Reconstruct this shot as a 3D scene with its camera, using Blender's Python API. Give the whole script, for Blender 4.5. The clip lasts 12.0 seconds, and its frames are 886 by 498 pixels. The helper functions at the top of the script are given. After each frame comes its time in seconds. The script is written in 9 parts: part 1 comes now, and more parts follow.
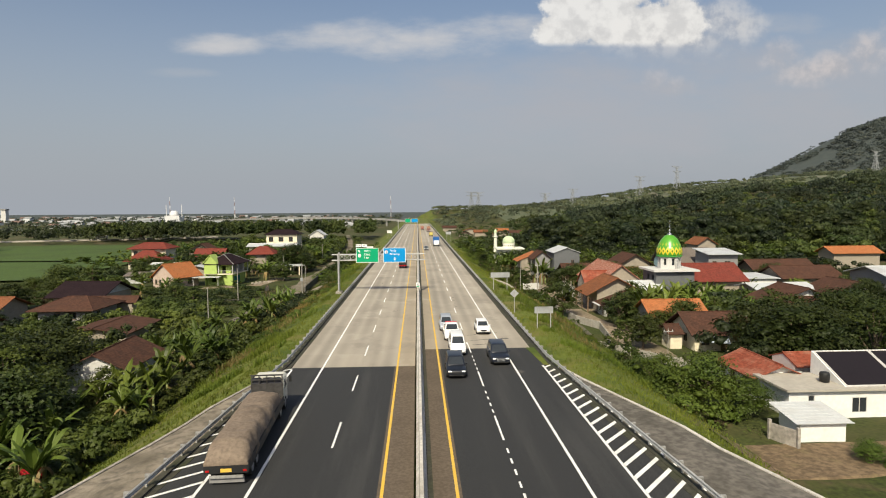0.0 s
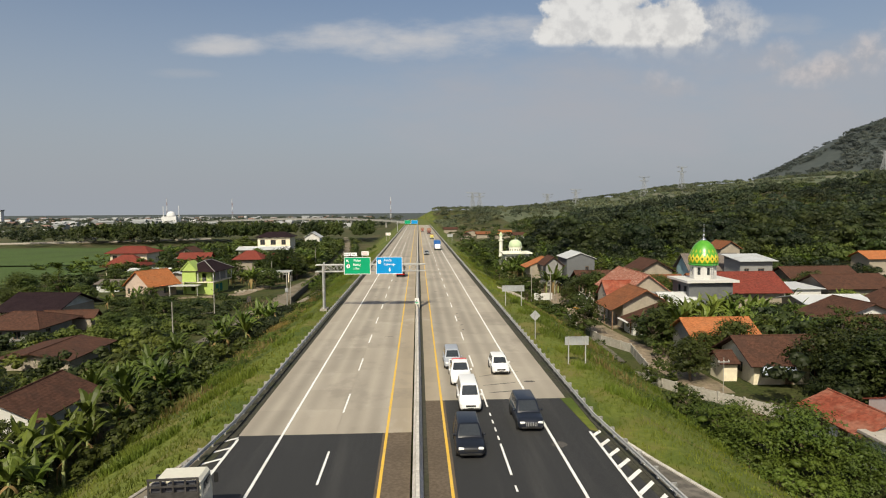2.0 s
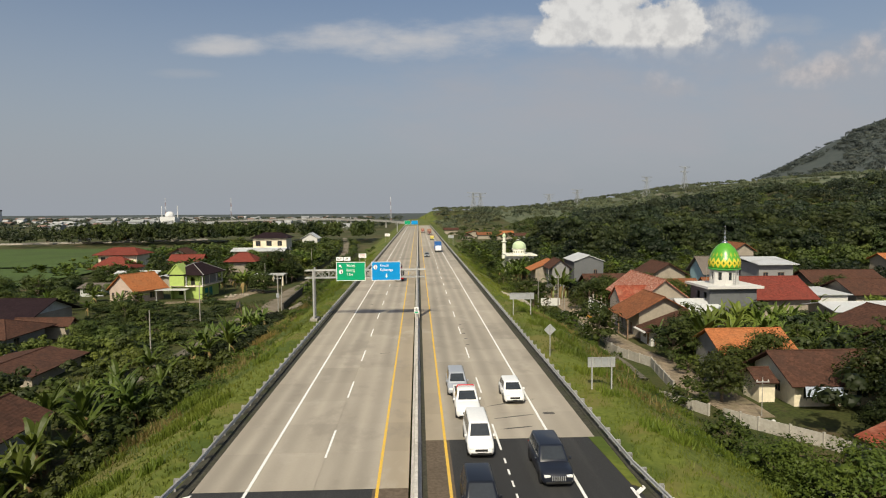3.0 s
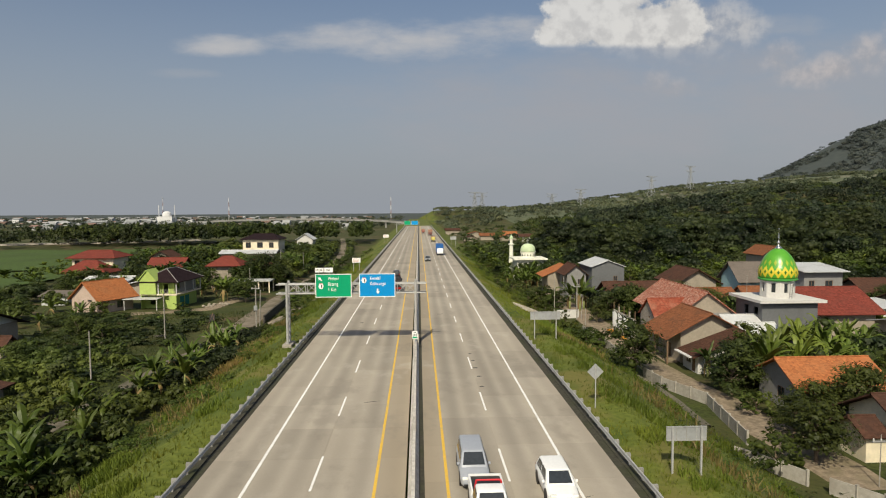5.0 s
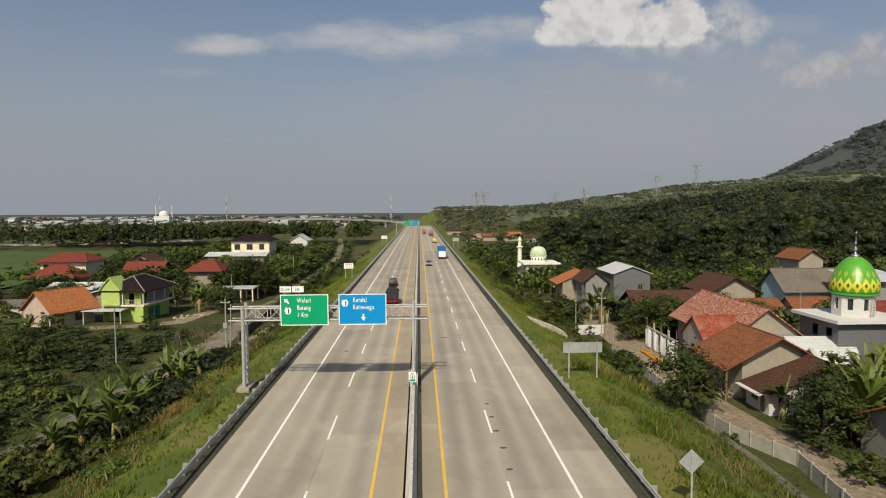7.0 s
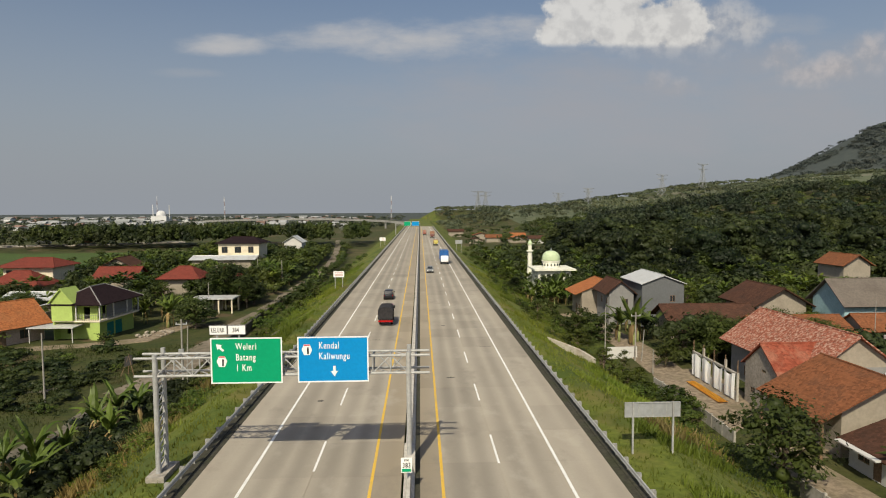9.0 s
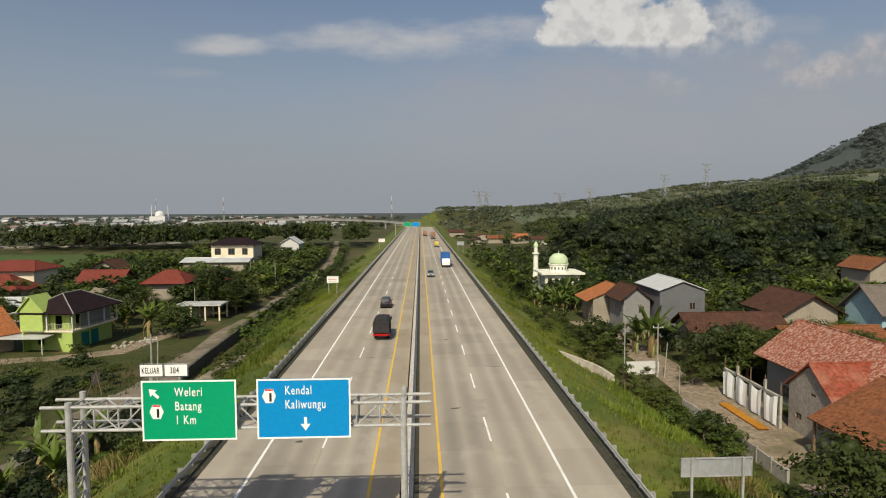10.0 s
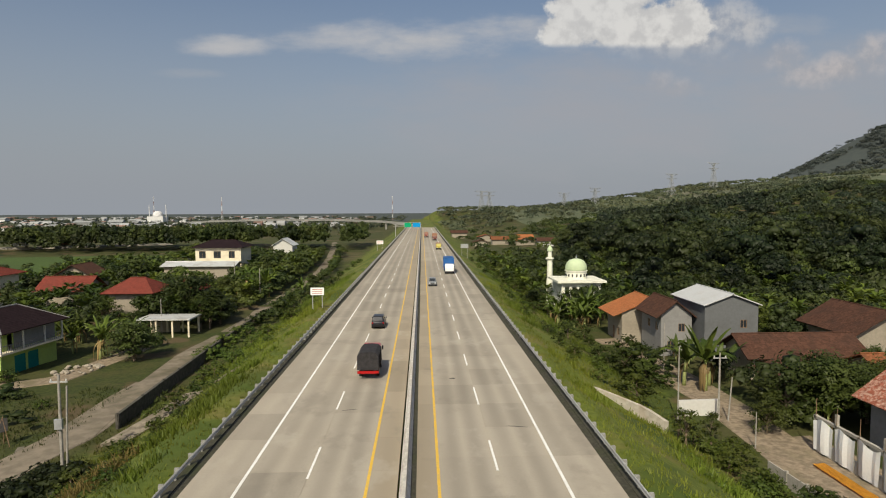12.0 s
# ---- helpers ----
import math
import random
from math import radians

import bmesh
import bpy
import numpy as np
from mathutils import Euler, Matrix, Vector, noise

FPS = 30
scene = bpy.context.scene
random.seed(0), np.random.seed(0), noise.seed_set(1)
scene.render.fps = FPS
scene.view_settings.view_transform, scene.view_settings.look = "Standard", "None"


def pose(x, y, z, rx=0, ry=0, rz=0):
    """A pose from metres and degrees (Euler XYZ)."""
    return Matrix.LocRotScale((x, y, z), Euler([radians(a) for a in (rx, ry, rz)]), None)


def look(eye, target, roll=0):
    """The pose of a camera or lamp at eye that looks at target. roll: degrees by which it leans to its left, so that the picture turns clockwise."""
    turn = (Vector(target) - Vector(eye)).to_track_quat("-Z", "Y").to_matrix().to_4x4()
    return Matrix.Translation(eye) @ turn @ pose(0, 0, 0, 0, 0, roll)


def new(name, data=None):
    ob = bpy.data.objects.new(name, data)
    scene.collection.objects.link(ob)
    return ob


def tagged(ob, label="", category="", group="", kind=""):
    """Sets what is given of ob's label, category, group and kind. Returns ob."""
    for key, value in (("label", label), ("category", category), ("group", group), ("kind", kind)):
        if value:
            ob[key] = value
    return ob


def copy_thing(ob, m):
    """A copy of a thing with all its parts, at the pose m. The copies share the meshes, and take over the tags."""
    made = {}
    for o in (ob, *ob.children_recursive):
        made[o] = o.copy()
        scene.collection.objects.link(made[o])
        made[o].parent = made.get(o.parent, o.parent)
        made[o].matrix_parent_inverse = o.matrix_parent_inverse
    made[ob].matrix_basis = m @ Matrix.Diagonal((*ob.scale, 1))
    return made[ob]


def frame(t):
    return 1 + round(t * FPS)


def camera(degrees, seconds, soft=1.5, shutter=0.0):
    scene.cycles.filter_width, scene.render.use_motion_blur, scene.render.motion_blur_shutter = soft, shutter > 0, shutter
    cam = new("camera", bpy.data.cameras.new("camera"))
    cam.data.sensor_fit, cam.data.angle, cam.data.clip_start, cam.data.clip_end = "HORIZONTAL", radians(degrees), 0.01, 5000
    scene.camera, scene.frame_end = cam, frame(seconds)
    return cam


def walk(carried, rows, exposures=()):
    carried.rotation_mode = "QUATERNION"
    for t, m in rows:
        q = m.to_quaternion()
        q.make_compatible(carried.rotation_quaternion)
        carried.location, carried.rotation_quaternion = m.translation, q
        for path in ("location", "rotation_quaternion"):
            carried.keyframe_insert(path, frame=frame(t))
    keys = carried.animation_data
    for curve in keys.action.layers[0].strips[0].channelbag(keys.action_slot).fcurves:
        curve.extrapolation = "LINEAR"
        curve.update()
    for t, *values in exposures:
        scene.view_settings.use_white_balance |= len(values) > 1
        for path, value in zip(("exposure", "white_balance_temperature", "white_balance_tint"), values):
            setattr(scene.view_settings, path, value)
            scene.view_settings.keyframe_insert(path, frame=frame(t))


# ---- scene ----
cam = camera(72.9, 12.0, soft=1.1)
PATH = [
    (0, (0.024, 0.524, 15.153), (4.258, 100.216, 8.547), -0.41),
    (0.5, (0.083, 4.516, 15.252), (4.310, 104.209, 8.672), -0.42),
    (1, (0.139, 8.516, 15.318), (4.354, 108.213, 8.773), -0.42),
    (1.5, (0.192, 12.524, 15.358), (4.390, 112.224, 8.849), -0.41),
    (2, (0.241, 16.539, 15.377), (4.422, 116.242, 8.902), -0.40),
    (2.5, (0.289, 20.560, 15.380), (4.449, 120.265, 8.933), -0.38),
    (3, (0.334, 24.586, 15.373), (4.472, 124.293, 8.944), -0.37),
    (3.5, (0.377, 28.616, 15.359), (4.493, 128.325, 8.941), -0.35),
    (4, (0.419, 32.649, 15.342), (4.511, 132.359, 8.925), -0.33),
    (4.5, (0.459, 36.685, 15.325), (4.528, 136.396, 8.902), -0.32),
    (5, (0.499, 40.723, 15.311), (4.543, 140.434, 8.877), -0.31),
    (5.5, (0.537, 44.763, 15.302), (4.557, 144.474, 8.852), -0.30),
    (6, (0.576, 48.804, 15.301), (4.570, 148.515, 8.832), -0.29),
    (6.5, (0.614, 52.846, 15.306), (4.581, 152.557, 8.820), -0.29),
    (7, (0.652, 56.889, 15.320), (4.592, 156.599, 8.818), -0.29),
    (7.5, (0.691, 60.931, 15.342), (4.601, 160.642, 8.828), -0.28),
    (8, (0.731, 64.974, 15.369), (4.609, 164.686, 8.850), -0.28),
    (8.5, (0.771, 69.017, 15.401), (4.615, 168.730, 8.884), -0.28),
    (9, (0.813, 73.059, 15.435), (4.620, 172.774, 8.926), -0.28),
    (9.5, (0.857, 77.101, 15.466), (4.622, 176.819, 8.972), -0.28),
    (10, (0.902, 81.144, 15.492), (4.623, 180.864, 9.016), -0.28),
    (10.5, (0.950, 85.186, 15.505), (4.621, 184.910, 9.049), -0.28),
    (11, (1.001, 89.229, 15.501), (4.616, 188.956, 9.061), -0.27),
    (11.5, (1.056, 93.272, 15.473), (4.609, 193.001, 9.037), -0.26),
    (12, (1.114, 97.316, 15.411), (4.599, 197.047, 8.962), -0.25),
]
walk(cam, [(t, look(eye, target, roll)) for t, eye, target, roll in PATH],
     [(0.0, 0.16), (1.5, 0.10), (3.0, 0.0), (5.5, -0.12), (9.5, -0.14), (12.0, -0.12)])

# ---- light ----
SUN_TO = Vector((-0.205, -0.69, 0.70)).normalized()
sun = new("sun", bpy.data.lights.new("sun", "SUN"))
sun.data.energy, sun.data.angle, sun.data.color = 4.7, radians(0.6), (1.0, 0.915, 0.71)
sun.matrix_world = look(SUN_TO * 200, (0, 0, 0))


class Nodes:
    """Short-hand for building a node tree."""

    def __init__(self, tree):
        self.tree = tree

    def put(self, kind, props=None, **links):
        n = self.tree.nodes.new(kind)
        for k, v in (props or {}).items():
            if k == "blend_type":
                n.blend_type = v
            elif k == "operation":
                n.operation = v
            elif k == "data_type":
                n.data_type = v
            elif k == "noise_dimensions":
                n.noise_dimensions = v
            elif k == "feature":
                n.feature = v
            elif k == "wave_type":
                n.wave_type = v
            elif k == "bands_direction":
                n.bands_direction = v
            elif k == "sky_type":
                n.sky_type = v
            elif k == "clamp":
                n.use_clamp = v
        for k, v in links.items():
            self.feed(n, k.replace("_", " ") if not k.startswith("i_") else int(k[2:]), v)
        return n

    def feed(self, n, key, v):
        s = n.inputs[key]
        if isinstance(v, bpy.types.NodeSocket):
            self.tree.links.new(v, s)
        elif isinstance(v, bpy.types.Node):
            self.tree.links.new(v.outputs[0], s)
        else:
            s.default_value = v

    def math(self, op, a, b=0.0, c=0.0, clamp=False):
        n = self.put("ShaderNodeMath", {"operation": op, "clamp": clamp}, i_0=a, i_1=b)
        if op in ("SMOOTH_MIN", "MULTIPLY_ADD"):
            self.feed(n, 2, c)
        return n.outputs[0]

    def step(self, v, lo, hi, a=0.0, b=1.0):
        n = self.tree.nodes.new("ShaderNodeMapRange")
        n.interpolation_type = "SMOOTHSTEP"
        self.feed(n, 0, v)
        for i, x in enumerate((lo, hi, a, b)):
            n.inputs[i + 1].default_value = x
        return n.outputs[0]

    def mix(self, f, a, b, blend="MIX"):
        n = self.put("ShaderNodeMix", {"data_type": "RGBA", "blend_type": blend})
        self.feed(n, 0, f)
        self.feed(n, 6, a if not isinstance(a, tuple) else (*a[:3], 1))
        self.feed(n, 7, b if not isinstance(b, tuple) else (*b[:3], 1))
        return n.outputs[2]

    def noise(self, vec, scale, detail=3.0, rough=0.55):
        n = self.put("ShaderNodeTexNoise", Scale=scale, Detail=detail, Roughness=rough)
        if vec is not None:
            self.feed(n, "Vector", vec)
        return n.outputs[0]

    def stretch(self, vec, s):
        n = self.put("ShaderNodeMapping", Vector=vec)
        n.inputs["Scale"].default_value = s
        return n.outputs[0]


def build_world():
    world = bpy.data.worlds.new("sky")
    scene.world = world
    world.use_nodes = True
    t = world.node_tree
    t.nodes.clear()
    n = Nodes(t)
    sky = n.put("ShaderNodeTexSky", {"sky_type": "NISHITA"})
    sky.sun_disc = False
    sky.sun_elevation = math.asin(SUN_TO.z)
    sky.sun_rotation = math.atan2(SUN_TO.x, SUN_TO.y)
    sky.altitude, sky.air_density, sky.dust_density, sky.ozone_density = 50, 1.0, 3.0, 1.0
    way = n.put("ShaderNodeTexCoord").outputs["Generated"]
    sep = n.put("ShaderNodeSeparateXYZ", Vector=way)
    x, y, z = sep.outputs
    ys = n.math("MAXIMUM", y, 0.15)
    u, v = n.math("DIVIDE", x, ys), n.math("DIVIDE", z, ys)
    uv = n.put("ShaderNodeCombineXYZ", X=u, Y=v, Z=0.0).outputs[0]
    base = n.mix(1.0, sky.outputs[0], (0.10, 0.10, 0.10), "MULTIPLY")
    # thick humid haze over the horizon
    haze_f = n.step(z, 0.40, -0.02, 0.06, 0.95)
    col = n.mix(haze_f, base, HAZE)
    billow = n.noise(uv, 17.0, 10.0, 0.60)
    puff = n.noise(uv, 34.0, 6.0, 0.55)
    soft = n.noise(n.stretch(uv, (1.0, 2.8, 1.0)), 5.0, 7.0, 0.62)
    ahead = n.step(y, 0.05, 0.3)

    def cloud(col, lobes, rag, edge, tone, alpha, field, floor=None):
        """One cloud: the union of round lobes (u, v, width, height), its rim torn by a noise field."""
        f = None
        for uc, vc, ru, rv in lobes:
            a = n.math("POWER", n.math("ABSOLUTE", n.math("DIVIDE", n.math("SUBTRACT", u, uc), ru)), 2.0)
            b = n.math("POWER", n.math("ABSOLUTE", n.math("DIVIDE", n.math("SUBTRACT", v, vc), rv)), 2.0)
            g = n.math("SUBTRACT", 1.0, n.math("ADD", a, b))
            f = g if f is None else n.math("MAXIMUM", f, g)
        f = n.math("ADD", f, n.math("MULTIPLY", n.math("SUBTRACT", field, 0.5), rag))
        m = n.math("MULTIPLY", n.step(f, 0.0, edge), alpha)
        if floor:
            m = n.math("MULTIPLY", m, n.step(v, floor[0], floor[1]))
        return n.mix(n.math("MULTIPLY", m, ahead), col, tone)

    # a wide grey veil, thin wisps, rosy heaps far off and the bright heap of cumulus
    heap = n.math("ADD", n.math("MULTIPLY", billow, 0.6), n.math("MULTIPLY", puff, 0.4))
    col = cloud(col, [(0.30, 0.16, 0.55, 0.135), (0.70, 0.17, 0.6, 0.13), (0.50, 0.24, 0.20, 0.07)], 1.6, 1.5, (0.380, 0.384, 0.412), 0.85, soft)
    col = cloud(col, [(-0.02, 0.280, 0.30, 0.040), (-0.31, 0.268, 0.10, 0.020), (0.13, 0.287, 0.18, 0.038)], 3.6, 1.7, (0.52, 0.52, 0.53), 0.95, soft)
    col = cloud(col, [(-0.38, 0.222, 0.07, 0.010), (0.60, 0.305, 0.10, 0.02)], 3.6, 2.0, (0.43, 0.44, 0.46), 0.45, soft)
    rosy = n.mix(n.step(heap, 0.40, 0.60), (0.44, 0.415, 0.415), (0.56, 0.515, 0.50))
    col = cloud(col, [(0.40, 0.213, 0.03, 0.028), (0.43, 0.200, 0.045, 0.025)], 1.8, 1.8, rosy, 0.6, heap)
    col = cloud(col, [(0.612, 0.252, 0.045, 0.040), (0.65, 0.225, 0.07, 0.03)], 1.8, 1.7, rosy, 0.85, heap)
    col = cloud(col, [(0.765, 0.262, 0.065, 0.044), (0.705, 0.240, 0.05, 0.03), (0.84, 0.275, 0.09, 0.06)], 1.8, 1.6, rosy, 0.9, heap)
    shade = n.mix(n.step(heap, 0.40, 0.58), (0.44, 0.43, 0.435), (0.60, 0.585, 0.57))
    lit = n.mix(n.step(heap, 0.40, 0.60), (0.60, 0.59, 0.575), (0.75, 0.735, 0.705))
    col = cloud(col, [(0.505, 0.310, 0.085, 0.05), (0.42, 0.285, 0.16, 0.06), (0.54, 0.300, 0.06, 0.04)], 2.2, 1.5, shade, 0.85, heap, (0.225, 0.285))
    col = cloud(col, [(0.30, 0.335, 0.105, 0.09), (0.43, 0.306, 0.062, 0.052), (0.238, 0.292, 0.046, 0.036), (0.36, 0.302, 0.08, 0.05)], 2.3, 0.5, lit, 0.94, heap, (0.264, 0.275))
    bg = n.put("ShaderNodeBackground", Color=col, Strength=1.0)
    out = n.put("ShaderNodeOutputWorld", Surface=bg.outputs[0])


HAZE = (0.335, 0.360, 0.397)
build_world()


# ---- materials ----
def material(name, paint, rough=0.8, metal=0.0, bump=0.0, bump_scale=8.0, spec=0.3, tree=None):
    """paint(n, P) gives a colour socket or tuple; P holds object and world coordinates and a random value."""
    m = bpy.data.materials.new(name)
    m.use_nodes = True
    t = m.node_tree
    t.nodes.clear()
    n = Nodes(t)
    tc = n.put("ShaderNodeTexCoord")
    geo = n.put("ShaderNodeNewGeometry")
    info = n.put("ShaderNodeObjectInfo")
    P = {"obj": tc.outputs["Object"], "pos": geo.outputs["Position"], "rand": info.outputs["Random"], "island": geo.outputs["Random Per Island"]}
    b = n.put("ShaderNodeBsdfPrincipled")
    c = paint(n, P)
    n.feed(b, "Base Color", (*c[:3], 1) if isinstance(c, tuple) else c)
    n.feed(b, "Roughness", rough)
    n.feed(b, "Metallic", metal)
    n.feed(b, "Specular IOR Level", spec)
    if bump:
        h = n.put("ShaderNodeBump", Strength=bump, Height=n.noise(P["pos"], bump_scale, 4.0))
        n.feed(h, "Distance", 0.05)
        n.feed(b, "Normal", h.outputs[0])
    n.put("ShaderNodeOutputMaterial", Surface=b.outputs[0])
    return m


def mottled(c, amount=0.25, fine=6.0, coarse=0.5, dirt=None, dirt_amount=0.35, key="pos"):
    """A colour with grain and stains at two scales."""

    def paint(n, P):
        f = n.noise(P[key], fine, 4.0)
        g = n.noise(P[key], coarse, 3.0)
        lo = tuple(x * (1 - amount) for x in c)
        hi = tuple(min(1, x * (1 + amount)) for x in c)
        col = n.mix(n.step(f, 0.3, 0.7), lo, hi)
        d = dirt or tuple(x * 0.55 for x in c)
        col = n.mix(n.step(g, 0.45, 0.75, 0.0, dirt_amount), col, d)
        return col

    return paint


def plain(name, c, rough=0.7, amount=0.12, dirt_amount=0.2, **k):
    return material(name, mottled(c, amount, dirt_amount=dirt_amount), rough, **k)


def paint_concrete(n, P):
    """Smooth beige concrete: soft dark tyre bands along the lanes, broad stains, each slab a little different."""
    x = n.put("ShaderNodeSeparateXYZ", Vector=P["pos"]).outputs[0]
    lane = n.math("PINGPONG", n.math("ABSOLUTE", n.math("SUBTRACT", n.math("ABSOLUTE", x), 1.95)), 1.71)
    band = n.math("MULTIPLY", n.step(lane, 0.05, 0.95), n.step(lane, 1.8, 1.0))
    wander = n.noise(n.stretch(P["pos"], (0.16, 0.012, 1.0)), 1.0, 2.0)
    grain = n.noise(P["pos"], 7.0, 3.0)
    cloud = n.noise(n.stretch(P["pos"], (0.4, 0.16, 1.0)), 0.8, 4.0)
    col = n.mix(grain, (0.345, 0.305, 0.245), (0.40, 0.355, 0.29))
    col = n.mix(n.step(cloud, 0.35, 0.75, 0.0, 0.35), col, (0.26, 0.225, 0.175))
    dark = n.math("MULTIPLY", band, n.step(wander, 0.34, 0.64, 0.08, 0.60))
    col = n.mix(dark, col, (0.20, 0.18, 0.15))
    oil = n.noise(n.stretch(P["pos"], (0.9, 0.05, 1.0)), 0.55, 2.0)
    col = n.mix(n.step(oil, 0.54, 0.8, 0.0, 0.35), col, (0.21, 0.188, 0.155))
    inner = n.step(n.math("ABSOLUTE", x), 2.05, 1.85)
    col = n.mix(n.math("MULTIPLY", inner, 0.75), col, (0.315, 0.262, 0.19))
    blot = n.noise(n.stretch(P["pos"], (0.5, 0.3, 1.0)), 0.5, 5.0, 0.65)
    col = n.mix(n.step(blot, 0.53, 0.66, 0.0, 0.38), col, (0.20, 0.178, 0.148))
    col = n.mix(n.step(blot, 0.44, 0.32, 0.0, 0.35), col, (0.43, 0.39, 0.325))
    tone = n.math("MULTIPLY_ADD", P["rand"], 0.17, 0.915)
    return n.mix(1.0, col, n.put("ShaderNodeCombineColor", Red=tone, Green=tone, Blue=tone).outputs[0], "MULTIPLY")


def paint_asphalt(n, P):
    track = n.noise(n.stretch(P["pos"], (1.0, 0.05, 1.0)), 0.9, 3.0)
    grain = n.noise(P["pos"], 14.0, 4.0)
    col = n.mix(grain, (0.021, 0.0215, 0.022), (0.042, 0.0415, 0.041))
    return n.mix(n.step(track, 0.45, 0.75, 0.0, 0.5), col, (0.066, 0.064, 0.06))


def paint_ground(n, P):
    """Rough meadow on the flat, lusher grass on the road banks, blending unevenly into each other."""
    big, mid, fine = n.noise(P["pos"], 0.018, 4.0), n.noise(P["pos"], 0.16, 5.0), n.noise(P["pos"], 2.2, 5.0)
    col = n.mix(n.step(fine, 0.3, 0.7), (0.022, 0.031, 0.006), (0.052, 0.064, 0.012))
    col = n.mix(n.step(mid, 0.42, 0.62, 0.0, 0.55), col, (0.074, 0.068, 0.023))
    col = n.mix(n.step(n.noise(P["pos"], 0.11, 4.0), 0.55, 0.65, 0.0, 0.75), col, (0.105, 0.070, 0.040))
    col = n.mix(n.step(big, 0.52, 0.66, 0.0, 0.35), col, (0.13, 0.098, 0.052))
    bank = n.mix(n.step(fine, 0.3, 0.7), (0.078, 0.100, 0.012), (0.128, 0.152, 0.022))
    bank = n.mix(n.step(mid, 0.47, 0.64, 0.0, 0.75), bank, (0.150, 0.128, 0.038))
    bank = n.mix(n.step(n.noise(P["pos"], 0.09, 4.0), 0.48, 0.60, 0.0, 0.8), bank, (0.050, 0.078, 0.010))
    x = n.put("ShaderNodeSeparateXYZ", Vector=P["pos"]).outputs[0]
    edge = n.math("ADD", n.math("ABSOLUTE", x), n.math("MULTIPLY", n.math("SUBTRACT", mid, 0.5), 16.0))
    return n.mix(n.step(edge, 23.0, 31.0), bank, col)


def tiled(c, c2, row=0.3, col_w=0.25, weather=0.5, patches=0.55):
    """Roof tiles: rows and columns in relief, each patch weathered differently."""

    def make(name):
        m = bpy.data.materials.new(name)
        m.use_nodes = True
        t = m.node_tree
        t.nodes.clear()
        n = Nodes(t)
        tc = n.put("ShaderNodeTexCoord").outputs["Object"]
        pos = n.put("ShaderNodeNewGeometry").outputs["Position"]
        cell = n.put("ShaderNodeTexVoronoi", Vector=n.stretch(pos, (1 / col_w, 1 / col_w, 1.4 / row)), Scale=1.0)
        tint = n.put("ShaderNodeSeparateColor", Color=cell.outputs["Color"]).outputs[0]
        cl = n.mix(tint, tuple(x * 0.72 for x in c), tuple(min(1, x * 1.22) for x in c))
        patch = n.noise(pos, patches, 5.0, 0.65)
        streak = n.noise(n.stretch(pos, (1.0, 1.0, 0.25)), 2.4, 4.0)
        cl = n.mix(n.step(patch, 0.42, 0.68, 0.0, weather), cl, c2)
        cl = n.mix(n.step(streak, 0.52, 0.75, 0.0, weather * 0.8), cl, tuple(x * 0.4 for x in c))
        z = n.put("ShaderNodeSeparateXYZ", Vector=pos).outputs[2]
        rows = n.math("PINGPONG", n.math("MULTIPLY", z, 1.0), row * 0.28)
        h = n.put("ShaderNodeBump", Strength=0.8, Height=n.math("ADD", n.math("MULTIPLY", rows, 4.0), n.math("MULTIPLY", tint, 0.3)))
        n.feed(h, "Distance", 0.06)
        b = n.put("ShaderNodeBsdfPrincipled", Base_Color=cl, Roughness=0.9, Normal=h.outputs[0])
        n.feed(b, "Specular IOR Level", 0.12)
        n.put("ShaderNodeOutputMaterial", Surface=b.outputs[0])
        return m

    return make


def leafy(c1, c2, gloss=0.55, crowns=False):
    """Leaves from c1 to c2: a little from leaf to leaf, more from crown to crown and from stand to stand."""

    def paint(n, P):
        crown, stand = n.noise(P["pos"], 0.24, 2.0), n.noise(P["pos"], 0.035, 3.0)
        if crowns:
            own = n.tree.nodes.new("ShaderNodeAttribute")
            own.attribute_name = "crown"
            crown = n.math("MULTIPLY_ADD", own.outputs["Fac"], 0.62, 0.2)
        f = n.math("ADD", n.math("MULTIPLY", P["island"], 0.22), n.step(crown, 0.32, 0.68, 0.0, 0.75))
        col = n.mix(f, c1, c2)
        col = n.mix(n.step(stand, 0.44, 0.66, 0.0, 0.6), col, (c2[0] * 1.3, c2[1] * 1.12, c2[2] * 0.9))
        tone = n.math("MULTIPLY_ADD", P["rand"], 0.4, 0.8)
        tone = n.math("MULTIPLY", tone, n.step(n.noise(P["pos"], 0.021, 2.0), 0.36, 0.62, 0.62, 1.2))
        return n.mix(1.0, col, n.put("ShaderNodeCombineColor", Red=tone, Green=tone, Blue=tone).outputs[0], "MULTIPLY")

    return lambda name: leaf_material(name, paint, gloss)


def leaf_material(name, paint, gloss):
    m = material(name, paint, gloss, spec=0.25)
    t = m.node_tree
    b = next(x for x in t.nodes if x.type == "BSDF_PRINCIPLED")
    out = next(x for x in t.nodes if x.type == "OUTPUT_MATERIAL")
    n = Nodes(t)
    tr = n.put("ShaderNodeBsdfTranslucent")
    t.links.new(b.inputs["Base Color"].links[0].from_socket, tr.inputs[0])
    mx = n.put("ShaderNodeMixShader", i_0=0.28, i_1=b.outputs[0], i_2=tr.outputs[0])
    t.links.new(mx.outputs[0], out.inputs[0])
    return m


